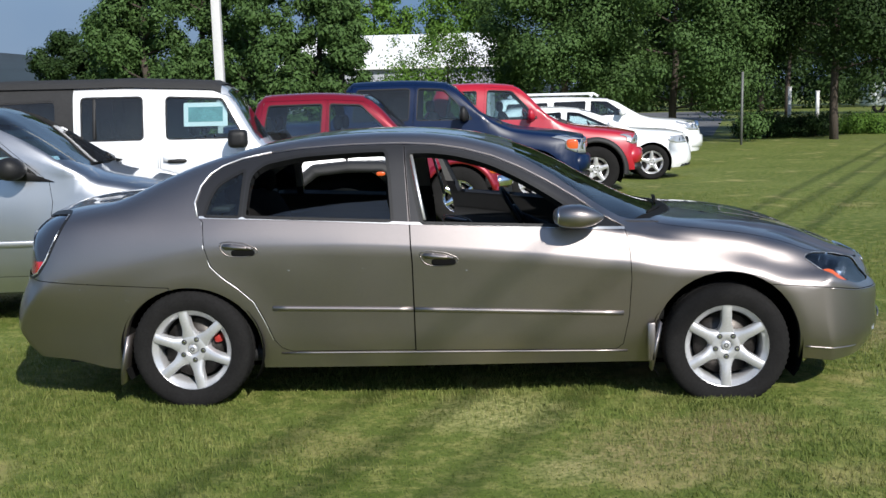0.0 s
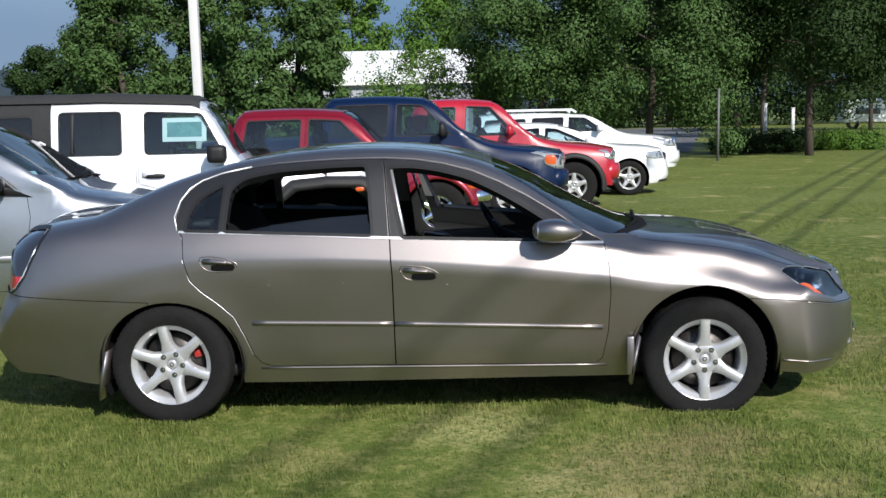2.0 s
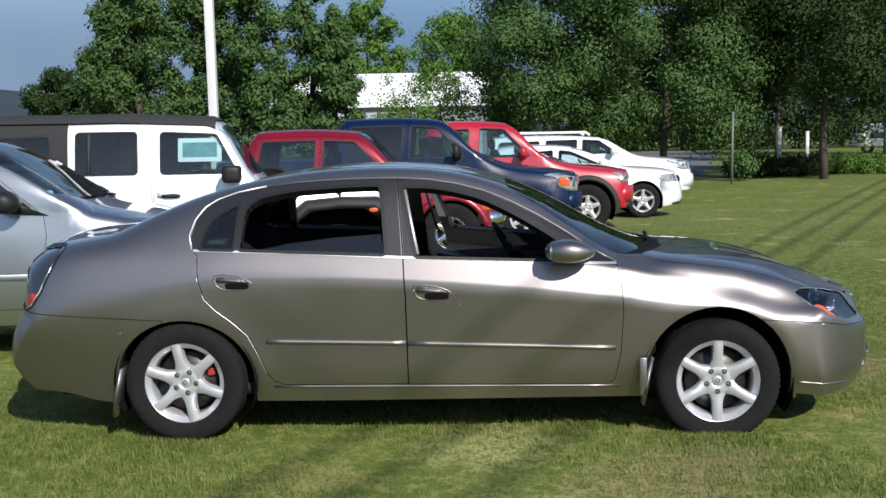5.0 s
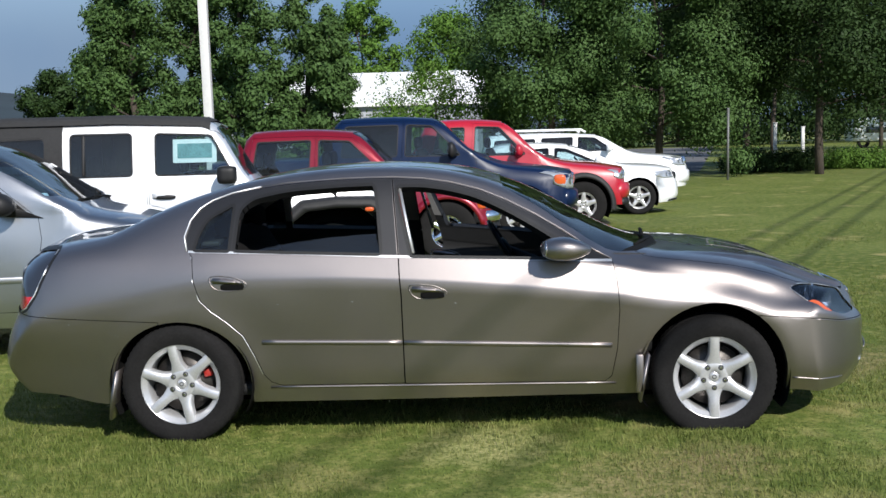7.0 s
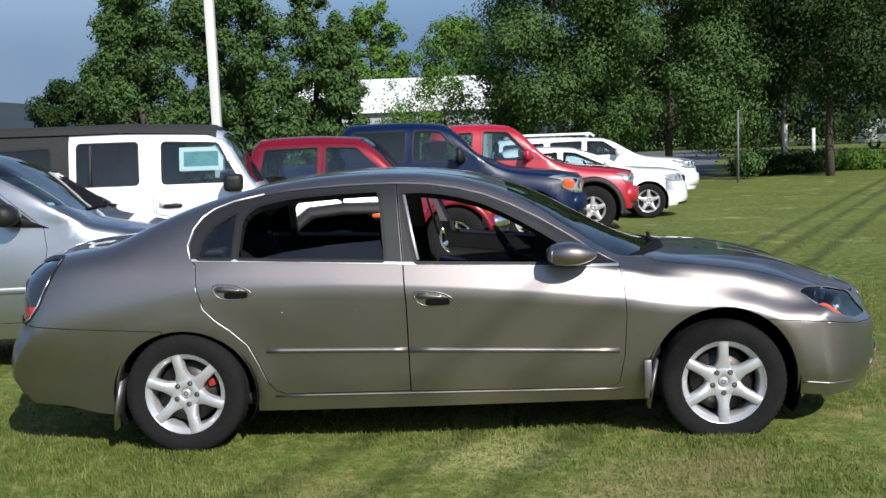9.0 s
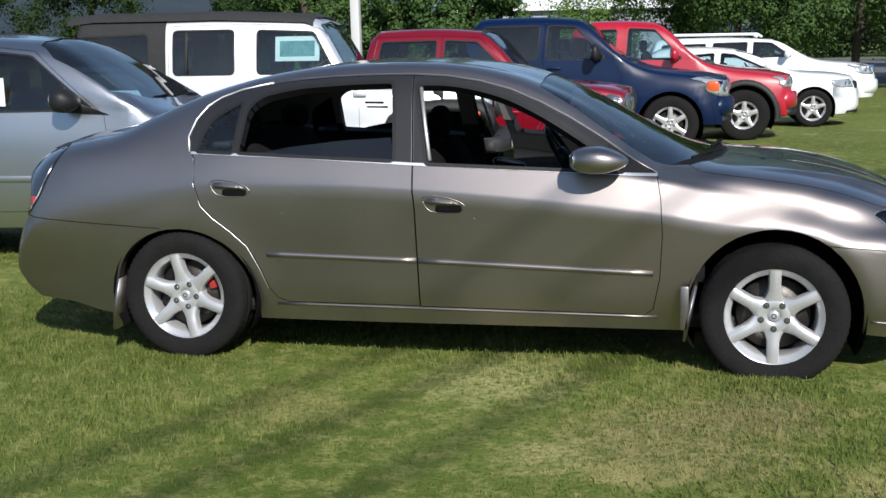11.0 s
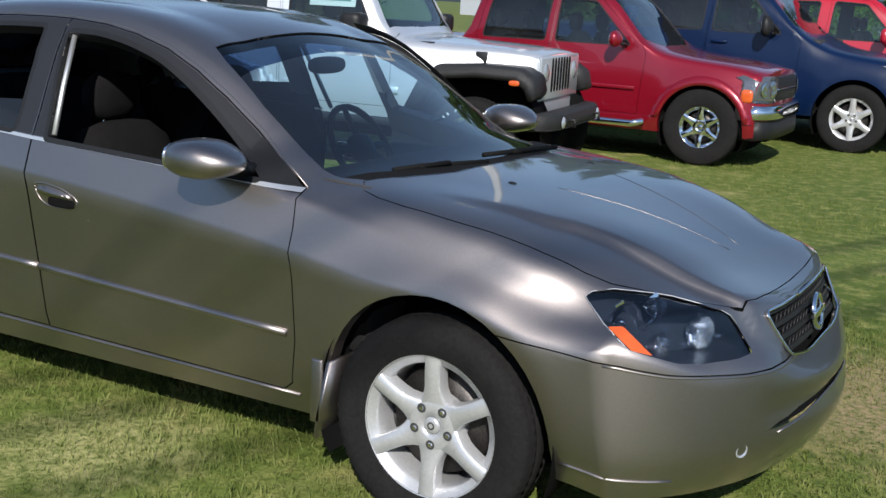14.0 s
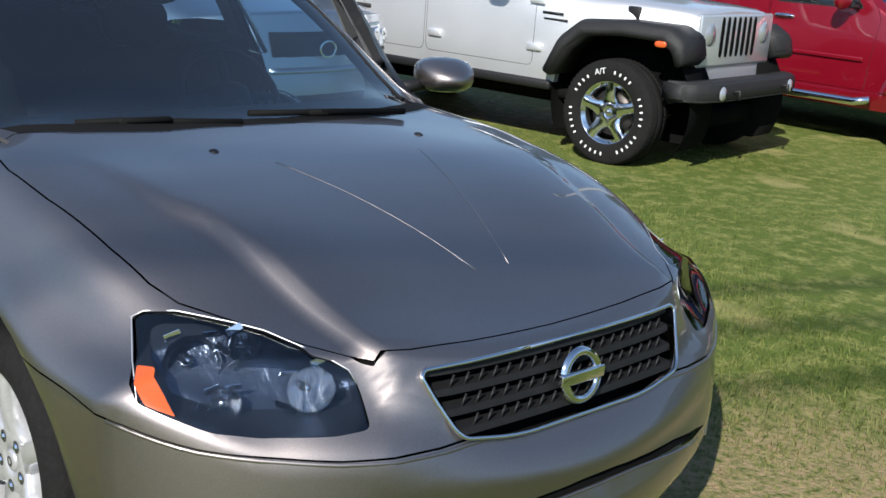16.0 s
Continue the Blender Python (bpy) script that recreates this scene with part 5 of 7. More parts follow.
def build_red_pickup():
    wb, half = 3.2, 0.86
    spec = profile(0.64, 1.15, wb, 1.03, 1.13, -0.56, -1.20, 1.73, -2.50, [(-4.35, 1.10), (-4.0, 1.12), (-2.75, 1.12), (-2.62, 1.3)], half, 1.12, arch_r=0.43, hub=0.37, bulge=0.035, bow=(0.20, 3.2), hoodw=0.90, nose=[(0.2, 0.03), (0.5, 0.0), (0.85, 0.01), (1.0, 0.05)])
    doors = [[(-0.66, 0.46), (-0.62, 1.05), (-0.66, 1.15), (-1.19, 1.60), (-1.62, 1.63), (-1.66, 1.1), (-1.66, 0.46)], [(-1.675, 0.46), (-1.675, 1.1), (-1.64, 1.63), (-2.44, 1.62), (-2.54, 1.1), (-2.54, 0.95), (-2.40, 0.6), (-2.30, 0.46)]]
    wins = [rounded([(-0.80, 1.14), (-1.22, 1.55), (-1.60, 1.57), (-1.61, 1.14)], 0.03), rounded([(-1.74, 1.14), (-1.71, 1.57), (-2.38, 1.56), (-2.45, 1.14)], 0.03)]

    def extra(car, tree, made):
        arch_flares(car, spec, 0.085, 0.034, M_RED, 0.46)
        bar(car, tree, "front_bumper", 0.49, 0.64, 0.85, 0.06, M_CHROME, 0.22, "chrome front bumper")
        bar(car, tree, "lower_valance", 0.29, 0.49, 0.83, 0.045, M_BLACK, 0.20)
        bar(car, tree, "grille", 0.66, 0.92, 0.45, 0.012, M_BLACK, 0.08)
        bar(car, tree, "grille_bar", 0.77, 0.82, 0.46, 0.022, M_CHROME, 0.05)
        lamp_block(car, tree, 0.48, 0.815, 0.665, 0.925, wrap=0.15, amber=0.13, low=0.25, material=M_DIMLENS)
        for sg in (-1, 1):
            part("side_step", tube([(-0.55, 0.93 * sg, 0.40), (-0.68, 0.95 * sg, 0.37), (-2.3, 0.95 * sg, 0.37), (-2.45, 0.93 * sg, 0.40)], 0.036, 10), M_CHROME, car, "chrome tubular side step")
            part("side_moulding", box(-2.45, -0.70, min(0.868 * sg, 0.885 * sg), max(0.868 * sg, 0.885 * sg), 0.70, 0.735, 0.006), M_RED, car)

    return vehicle("pickup_truck", "dark red crew cab pickup truck with chrome bumper and side steps", "truck", M_RED, spec, 0.385, wb, 0.385, 0.212, (-0.434, 7.485 + half, 0), 2, doors, wins,
                   [(-0.54, 0.05), (-0.56, -0.4), (-0.68, -0.70), (-1.18, -0.62), (-1.16, 0.05)], mirror_at=(-0.88, 1.02, 1.20), mirror_mat=M_RED, mirror_size=(0.06, 0.10, 0.08), metal=M_CHROME, spokes=6, sw=0.06, extra=extra, handle_mat=M_CHROME)


def build_blue_pickup():
    wb, half = 3.55, 0.99
    spec = profile(0.84, 1.2, wb, 1.09, 1.30, -0.62, -1.30, 1.90, -2.70, [(-4.75, 1.28), (-4.4, 1.30), (-3.05, 1.30), (-2.9, 1.5)], half, 1.28, arch_r=0.45, hub=0.39, bulge=0.04, zb=0.38, bow=(0.26, 2.8), nose=[(0.2, 0.04), (0.6, 0.0), (0.9, 0.02), (1.07, 0.07)])
    doors = [[(-0.70, 0.52), (-0.66, 1.2), (-0.74, 1.32), (-1.28, 1.79), (-1.72, 1.82), (-1.77, 1.25), (-1.77, 0.52)], [(-1.785, 0.52), (-1.785, 1.25), (-1.74, 1.82), (-2.68, 1.81), (-2.78, 1.25), (-2.78, 1.05), (-2.6, 0.52)]]
    wins = [rounded([(-0.90, 1.30), (-1.32, 1.74), (-1.69, 1.76), (-1.72, 1.30)], 0.04), rounded([(-1.85, 1.30), (-1.82, 1.76), (-2.60, 1.75), (-2.68, 1.30)], 0.04)]

    def extra(car, tree, made):
        bar(car, tree, "front_bumper", 0.50, 0.74, 0.96, 0.05, M_BLUE)
        bar(car, tree, "lower_valance", 0.38, 0.49, 0.9, 0.03, M_BLACK)
        bar(car, tree, "grille", 0.78, 1.0, 0.55, 0.012, M_CHROME, 0.08)
        lamp_block(car, tree, 0.60, 0.91, 0.76, 1.03, wrap=0.22, amber=0.16, low=0.5)

    return vehicle("pickup_truck", "dark blue full-size pickup truck with bright alloy wheels", "truck", M_BLUE, spec, 0.385, wb, 0.395, 0.25, (0.543, 10.086 + half, 0), 2, doors, wins,
                   [(-0.60, 0.05), (-0.62, -0.4), (-0.78, -0.80), (-1.28, -0.72), (-1.26, 0.05)], tint=M_TINT, mirror_at=(-1.02, 1.16, 1.38), mirror_size=(0.07, 0.12, 0.12), extra=extra, sw=0.065)


def build_bright_red_pickup():
    wb, half = 3.65, 1.0
    spec = profile(0.78, 1.2, wb, 1.06, 1.24, -0.66, -1.35, 1.86, -2.55, [(-4.85, 1.25), (-4.4, 1.27), (-2.9, 1.27), (-2.75, 1.45)], half, 1.24, arch_r=0.45, hub=0.39, bulge=0.02, zb=0.38, bow=(0.26, 2.8))
    doors = [[(-0.74, 0.52), (-0.70, 1.15), (-0.78, 1.26), (-1.33, 1.75), (-1.80, 1.78), (-1.85, 1.2), (-1.85, 0.52)]]
    wins = [rounded([(-0.95, 1.25), (-1.37, 1.70), (-1.76, 1.72), (-1.79, 1.25)], 0.04), rounded([(-1.98, 1.26), (-1.95, 1.71), (-2.38, 1.70), (-2.46, 1.26)], 0.04)]

    def extra(car, tree, made):
        arch_flares(car, spec, 0.08, 0.035, M_FLARE)
        bar(car, tree, "front_bumper", 0.48, 0.74, 0.97, 0.06, M_RED2)
        bar(car, tree, "lower_valance", 0.36, 0.48, 0.95, 0.05, M_BLACK)
        bar(car, tree, "grille", 0.78, 0.96, 0.60, 0.012, M_BLACK, 0.08)
        lamp_block(car, tree, 0.64, 0.93, 0.80, 0.97, wrap=0.10)

    return vehicle("pickup_truck", "bright red full-size pickup truck with grey plastic fender flares", "truck", M_RED2, spec, 0.385, wb, 0.39, 0.22, (1.589, 12.04 + half, 0), 2, doors, wins,
                   [(-0.64, 0.05), (-0.66, -0.4), (-0.82, -0.80), (-1.33, -0.72), (-1.31, 0.05)], mirror_at=(-1.06, 1.16, 1.32), mirror_mat=M_RED2, mirror_size=(0.07, 0.11, 0.10), extra=extra, spokes=5, sw=0.07, handle_mat=M_BLACK)


def build_white_hatchback():
    wb, half = 2.70, 0.87
    spec = profile(0.88, 0.80, wb, 0.93, 1.02, -0.45, -1.35, 1.41, -2.6, [(-3.5, 1.05), (-3.3, 1.10), (-3.05, 1.15)], half, 1.0, arch_r=0.375, hub=0.33, bulge=0.025, zb=0.22, tumble=0.2, bow=(0.55, 1.9), nose=[(0.2, 0.10), (0.35, 0.0), (0.55, 0.02), (0.75, 0.09), (0.93, 0.2)])
    doors = [[(-0.55, 0.34), (-0.52, 0.9), (-0.6, 1.02), (-1.33, 1.31), (-1.6, 1.33), (-1.64, 0.95), (-1.64, 0.34)], [(-1.655, 0.34), (-1.655, 0.95), (-1.62, 1.33), (-2.5, 1.28), (-2.7, 1.0), (-2.45, 0.6), (-2.3, 0.34)]]
    wins = [rounded([(-0.80, 1.02), (-1.36, 1.27), (-1.57, 1.29), (-1.59, 1.01)], 0.03), rounded([(-1.72, 1.01), (-1.70, 1.29), (-2.45, 1.24), (-2.58, 1.03)], 0.03)]

    def extra(car, tree, made):
        bar(car, tree, "lower_valance", 0.22, 0.30, 0.70, 0.02, M_BLACK)
        bar(car, tree, "grille", 0.60, 0.78, 0.45, 0.008, M_BLACK, 0.08)
        lamp_block(car, tree, 0.52, 0.76, 0.68, 0.82, wrap=0.16)

    return vehicle("hatchback", "small white hatchback with bright alloy wheels", "car", M_WHITE, spec, 0.325, wb, 0.33, 0.225, (2.835, 14.87 + half, 0), 2, doors, wins,
                   [(-0.42, 0.05), (-0.46, -0.4), (-0.62, -0.70), (-1.32, -0.60), (-1.30, 0.05)], mirror_at=(-0.78, 0.98, 1.06), mirror_mat=M_WHITE, mirror_size=(0.07, 0.09, 0.06), extra=extra, spokes=5, sw=0.06, tyre_w=0.21)


def build_white_suv():
    wb, half = 2.85, 0.925
    spec = profile(0.90, 1.0, wb, 1.04, 1.20, -0.62, -1.25, 1.58, -3.6, [(-3.85, 1.0), (-3.8, 1.15), (-3.72, 1.45)], half, 1.12, arch_r=0.44, hub=0.38, bulge=0.04, zb=0.34, tumble=0.14, bow=(0.5, 2.0), nose=[(0.3, 0.06), (0.5, 0.0), (0.75, 0.03), (1.04, 0.14)])
    doors = [[(-0.68, 0.48), (-0.64, 1.05), (-0.72, 1.18), (-1.24, 1.49), (-1.66, 1.52), (-1.7, 1.12), (-1.7, 0.48)], [(-1.715, 0.48), (-1.715, 1.12), (-1.67, 1.52), (-2.5, 1.51), (-2.58, 1.12), (-2.42, 0.7), (-2.35, 0.48)]]
    wins = [rounded([(-0.88, 1.18), (-1.27, 1.45), (-1.62, 1.47), (-1.64, 1.17)], 0.03), rounded([(-1.78, 1.18), (-1.75, 1.47), (-2.42, 1.46), (-2.48, 1.18)], 0.03), rounded([(-2.62, 1.20), (-2.58, 1.45), (-3.45, 1.43), (-3.5, 1.22)], 0.04)]

    def extra(car, tree, made):
        bar(car, tree, "front_bumper", 0.42, 0.70, 0.88, 0.03, M_WHITE)
        bar(car, tree, "grille", 0.76, 1.0, 0.50, 0.012, M_CHROME, 0.08)
        lamp_block(car, tree, 0.56, 0.84, 0.80, 1.0, wrap=0.15)
        for sg in (-1, 1):
            rail = tube([(-1.45, 0.66 * sg, 1.58), (-1.55, 0.66 * sg, 1.64), (-3.3, 0.66 * sg, 1.64), (-3.4, 0.66 * sg, 1.57)], 0.028, 8)
            part("roof_rail", rail, M_WHITE, car, "pale roof rail")

    return vehicle("suv", "white sport utility vehicle with a roof rack", "car", M_WHITE, spec, 0.375, wb, 0.38, 0.23, (3.55, 18.3 + half, 0), 2, doors, wins,
                   [(-0.60, 0.05), (-0.62, -0.4), (-0.76, -0.74), (-1.23, -0.68), (-1.21, 0.05)], tint=M_TINT, mirror_at=(-0.98, 1.06, 1.24), mirror_mat=M_WHITE, mirror_size=(0.07, 0.10, 0.09), extra=extra)


def build_compact_suv():
    wb, half = 2.66, 0.905
    spec = profile(0.87, 0.85, wb, 1.035, 1.14, -0.12, -0.95, 1.67, -2.9, [(-3.5, 0.95), (-3.45, 1.1), (-3.32, 1.5)], half, 1.08, arch_r=0.40, hub=0.345, bulge=0.03, zb=0.26, tumble=0.22, bow=(0.42, 2.1), drop=0.07,
                   nose=[(0.2, 0.06), (0.4, 0.0), (0.55, 0.01), (0.75, 0.05), (0.98, 0.12)], step=0.06)
    doors = [[(-0.44, 0.38), (-0.36, 0.92), (-0.38, 1.07), (-0.93, 1.525), (-1.42, 1.58), (-1.47, 1.0), (-1.47, 0.38)], [(-1.485, 0.38), (-1.485, 1.0), (-1.44, 1.56), (-2.35, 1.54), (-2.45, 1.0), (-2.28, 0.62), (-2.18, 0.38)]]
    wins = [rounded([(-0.47, 1.11), (-0.95, 1.485), (-1.35, 1.53), (-1.37, 1.105)], 0.03), rounded([(-1.54, 1.105), (-1.51, 1.49), (-2.25, 1.47), (-2.33, 1.11)], 0.03), rounded([(-2.46, 1.09), (-2.42, 1.46), (-3.05, 1.42), (-3.15, 1.12)], 0.04)]

    def extra(car, tree, made):
        bar(car, tree, "grille", 0.66, 0.86, 0.40, 0.006, M_GAP, 0.06)
        bar(car, tree, "grille_bar", 0.60, 0.66, 0.43, 0.016, M_SILVER, 0.05)
        x = front_x(tree, 0, 0.76) + 0.034
        ring = turned(lathe([(0.06, -0.006), (0.052, -0.012), (0.044, -0.006), (0.052, 0.0), (0.06, -0.006)], 28), pose(x, 0, 0.76, 0, 0, 90) @ Matrix.Diagonal((1.25, 1, 0.9, 1)))
        part("badge", ring, M_CHROME, car, "plain chrome oval")
        bar(car, tree, "lower_intake", 0.34, 0.50, 0.52, 0.006, M_GAP, 0.06)
        lamp_block(car, tree, 0.48, 0.80, 0.72, 0.90, material=M_CLEARLENS)
        for sg in (-1, 1):
            sail = prism([(-0.34, 1.07), (-0.66, 1.09), (-0.76, 1.24)], 0.02)
            part("mirror_sail", turned(sail, Matrix.Translation((0, -0.875 if sg < 0 else 0.855, 0))), M_BLACK, car)
            part("side_moulding", box(-2.2, -0.45, min(0.905 * sg, 0.922 * sg), max(0.905 * sg, 0.922 * sg), 0.60, 0.645, 0.006), M_SILVER, car)
            part("roof_rail", tube([(-1.45, 0.60 * sg, 1.63), (-1.55, 0.60 * sg, 1.665), (-2.75, 0.60 * sg, 1.66), (-2.85, 0.60 * sg, 1.62)], 0.015, 8), M_BLACK, car, "black roof rail")
        wiper(car, (-0.12, 0.0, 1.16), (-0.18, -0.35, 1.17), (-0.26, -0.62, 1.155))
        wiper(car, (-0.12, 0.55, 1.155), (-0.15, 0.25, 1.17), (-0.2, -0.02, 1.175))
        part("window_sheet", box(-1.30, -1.10, -0.862, -0.858, 1.14, 1.34), M_WHITE, car, "white paper sign inside the side window", smooth=False)

    return vehicle("suv", "silver compact sport utility vehicle with black door mirrors", "car", M_SILVER, spec, 0.345, wb, 0.345, 0.21, (-2.86, 2.37, 0), 9, doors, wins,
                   [(-0.11, 0.05), (-0.15, -0.45), (-0.33, -0.83), (-0.78, -0.71), (-0.91, -0.615), (-0.94, 0.05)], tint=M_TINT, mirror_at=(-0.60, 1.0, 1.18), mirror_size=(0.10, 0.12, 0.085), extra=extra, spokes=5, sw=0.07, tyre_w=0.22)


def build_offroader():
    """Boxy four-door off-road car: flat panels, separate flares, seven-slot grille, black soft top."""
    wb, half = 2.95, 0.79
    top = [(-3.72, 1.05), (-3.70, 1.50), (-3.66, 1.83), (-3.4, 1.86), (-2.2, 1.865), (-1.32, 1.83), (-1.22, 1.79), (-0.86, 1.24), (-0.80, 1.19), (-0.5, 1.175), (0.0, 1.155), (0.35, 1.13), (0.42, 1.11)]
    spec = dict(x0=-3.72, x1=0.42, step=0.09, wide=half, flare=0.0, top=top, edge=[(x, z - 0.04) for x, z in top],
                wedge=[(-3.72, 0.62), (-1.3, 0.62), (-0.86, 0.72), (-0.8, 0.71), (0.42, 0.56)], belt=[(-3.72, 1.0), (-3.6, 1.17), (-0.95, 1.17), (-0.8, 1.08), (0.42, 1.02)],
                wbelt=[(-3.72, 0.775), (-0.8, 0.775), (0.42, 0.585)], mid=0.85, wmid=[(-3.72, 0.79), (-0.75, 0.79), (0.42, 0.60)], low=0.62, wlow=[(-3.72, 0.785), (-0.75, 0.785), (0.42, 0.60)], bot=0.50, wbot=[(-3.72, 0.77), (-0.75, 0.77), (0.42, 0.59)],
                subs=(2, 3, 3, 4, 2, 3), front=(0.02, 3.0, 0.4, [(0.3, 0.0), (1.2, 0.0)]), rear=(0.05, 4.0, 0.4, [(0.3, 0.0), (1.2, 0.0), (1.8, 0.12)]), arches=[(-wb, 0.40, 0.47, 0.47), (-0.05, 0.42, 0.56, 0.545)])
    doors = [rounded([(-0.80, 0.60), (-0.80, 1.16), (-1.16, 1.70), (-1.85, 1.75), (-1.85, 0.85), (-1.85, 0.60)], [0.06, 0.02, 0.06, 0.03, 0, 0.06]), rounded([(-1.872, 0.60), (-1.872, 1.75), (-2.64, 1.74), (-2.66, 1.1), (-2.42, 0.72), (-2.34, 0.60)], [0.06, 0.03, 0.05, 0.05, 0.05, 0.03])]
    wins = [rounded([(-1.03, 1.28), (-1.23, 1.66), (-1.775, 1.685), (-1.775, 1.28)], 0.04), rounded([(-2.015, 1.28), (-2.015, 1.69), (-2.60, 1.69), (-2.60, 1.28)], 0.04), rounded([(-2.86, 1.30), (-2.86, 1.66), (-3.52, 1.64), (-3.54, 1.30)], 0.05)]

    def extra(car, tree, made):
        # soft top: roof cover and rear quarter with a clear panel
        cover = bmesh.new()
        rows = []
        for x, z, w in ((-1.24, 1.805, 0.63), (-1.32, 1.845, 0.635), (-2.2, 1.885, 0.645), (-2.6, 1.88, 0.645), (-3.4, 1.88, 0.64), (-3.68, 1.85, 0.62)):
            rows.append([cover.verts.new((x, y, zz)) for y, zz in ((-w - 0.03, z - 0.09), (-w - 0.015, z - 0.045), (-w * 0.86, z - 0.005), (0, z + 0.012), (w * 0.86, z - 0.005), (w + 0.015, z - 0.045), (w + 0.03, z - 0.09))])
        for p, q in zip(rows, rows[1:]):
            for m in range(6):
                cover.faces.new((p[m], q[m], q[m + 1], p[m + 1]))
        part("soft_top", cover, M_CANVAS, car, "black canvas soft top")
        for sg in (-1, 1):
            # front fenders with their grey flares
            arc = [(0.50, 0.80), (0.47, 0.93), (0.36, 1.0), (0.0, 1.01), (-0.36, 0.985), (-0.52, 0.86), (-0.64, 0.62)]
            bm = bmesh.new()
            rows = []
            for k, (x, z) in enumerate(arc):
                lo = [(0.44, 0.74), (0.40, 0.84), (0.30, 0.90), (0.0, 0.905), (-0.30, 0.88), (-0.45, 0.77), (-0.56, 0.56)][k]
                rows.append([bm.verts.new(p) for p in ((x, 0.56 * sg, z + 0.01), (x, 0.84 * sg, z), (x * 0.99, 0.905 * sg, z - 0.035), (lo[0], 0.905 * sg, lo[1]), (lo[0], 0.56 * sg, lo[1]))])
            for p, q in zip(rows, rows[1:]):
                for m in range(5):
                    bm.faces.new((p[m], q[m], q[(m + 1) % 5], p[(m + 1) % 5]))
            bm.faces.new(rows[0])
            bm.faces.new(rows[-1][::-1])
            bmesh.ops.recalc_face_normals(bm, faces=bm.faces)
            bmesh.ops.bevel(bm, geom=[e for e in bm.edges], offset=0.012, segments=2, affect="EDGES")
            part("front_fender", bm, M_FLARE, car, "dark grey plastic fender")
            part("inner_fender", box(-0.60, 0.36, min(0.5 * sg, 0.56 * sg), max(0.5 * sg, 0.56 * sg), 0.45, 0.98), M_GAP, car)
            part("side_marker", blob((0.32, 0.907 * sg, 0.885), (0.045, 0.012, 0.022), 3), M_ORANGE, car, "amber side marker")
            # hinges, latch, mirror stalk, sill
            for z in (0.74, 1.08):
                for hx in (-0.80, -1.765):
                    part("door_hinge", box(hx - 0.05, hx + 0.08, min(0.79 * sg, 0.812 * sg), max(0.79 * sg, 0.812 * sg), z - 0.028, z + 0.028, 0.008), M_PALE, car)
            part("bonnet_latch", box(-0.10, 0.0, min(0.645 * sg, 0.675 * sg), max(0.645 * sg, 0.675 * sg), 1.0, 1.10, 0.01), M_BLACK, car)
            part("badge_bar", box(-0.74, -0.56, min(0.785 * sg, 0.789 * sg), max(0.785 * sg, 0.789 * sg), 0.985, 1.005), M_BLACK, car, "unreadable dark badge")
            part("badge_bar", box(-0.74, -0.52, min(0.785 * sg, 0.789 * sg), max(0.785 * sg, 0.789 * sg), 0.945, 0.960), M_BLACK, car, "unreadable dark badge")
            part("side_step", box(-2.35, -0.62, min(0.70 * sg, 0.80 * sg), max(0.70 * sg, 0.80 * sg), 0.44, 0.51, 0.02), M_BLACK, car)
            # round lamps
            part("headlamp", turned(lathe([(0.0, -0.03), (0.05, -0.025), (0.085, -0.008), (0.092, 0.0), (0.10, 0.02)], 28), pose(0.425, 0.43 * sg, 0.95, 0, 0, 90)), M_CLEARLENS, car, "round clear headlamp")
            part("indicator", turned(lathe([(0.0, -0.03), (0.03, -0.02), (0.042, 0.0)], 18), pose(0.44, 0.66 * sg, 0.91, 0, 0, 90)), M_ORANGE, car)
            part("tow_hook", tube([(0.60, 0.40 * sg, 0.57), (0.70, 0.40 * sg, 0.59), (0.70, 0.40 * sg, 0.53)], 0.014, 6), M_BLACK, car)
        # slotted grille
        face = box(0.40, 0.435, -0.58, 0.58, 0.72, 1.09, 0.02)
        part("grille_panel", face, M_PALE, car, "pale grille panel")
        for k in range(7):
            y = (k - 3) * 0.085
            part("grille_slot", blob((0.438, y, 0.93), (0.006, 0.019, 0.14), 5), M_GAP, car)
        bmp = bmesh.new()
        rows = []
        for y, x in ((-0.84, 0.48), (-0.77, 0.58), (-0.5, 0.63), (0.5, 0.63), (0.77, 0.58), (0.84, 0.48)):
            rows.append([bmp.verts.new((x + a, y, z)) for a, z in ((0, 0.51), (0.02, 0.53), (0.02, 0.62), (0, 0.65), (-0.16, 0.65), (-0.16, 0.51))])
        for p, q in zip(rows, rows[1:]):
            for m in range(6):
                bmp.faces.new((p[m], q[m], q[(m + 1) % 6], p[(m + 1) % 6]))
        bmp.faces.new(rows[0])
        bmp.faces.new(rows[-1][::-1])
        bmesh.ops.recalc_face_normals(bmp, faces=bmp.faces)
        bmesh.ops.bevel(bmp, geom=bmp.edges[:], offset=0.015, segments=2, affect="EDGES")
        part("front_bumper", bmp, M_FLARE, car, "dark grey plastic bumper")
        for sg in (-1, 1):
            part("fog_lamp", turned(lathe([(0.0, -0.02), (0.04, -0.012), (0.05, 0.0)], 18), pose(0.645, 0.55 * sg, 0.575, 0, 0, 90)), M_CLEARLENS, car)
        # two added sheets draw the pale reflection seen in the front window's glass
        for grow, out, m, label in ((0.0, 0.0, M_WHITE, "white framed notice inside the window"), (-0.045, 0.004, M_TEAL, "blue-green printed sheet")):
            sheet = box(-0.215 - grow, 0.215 + grow, -0.002 - out, 0.002 - out, -0.12 - grow, 0.12 + grow)
            part("window_sheet", turned(sheet, pose(-1.40, -0.672, 1.51, -14, 0, 0)), m, car, label, smooth=False)
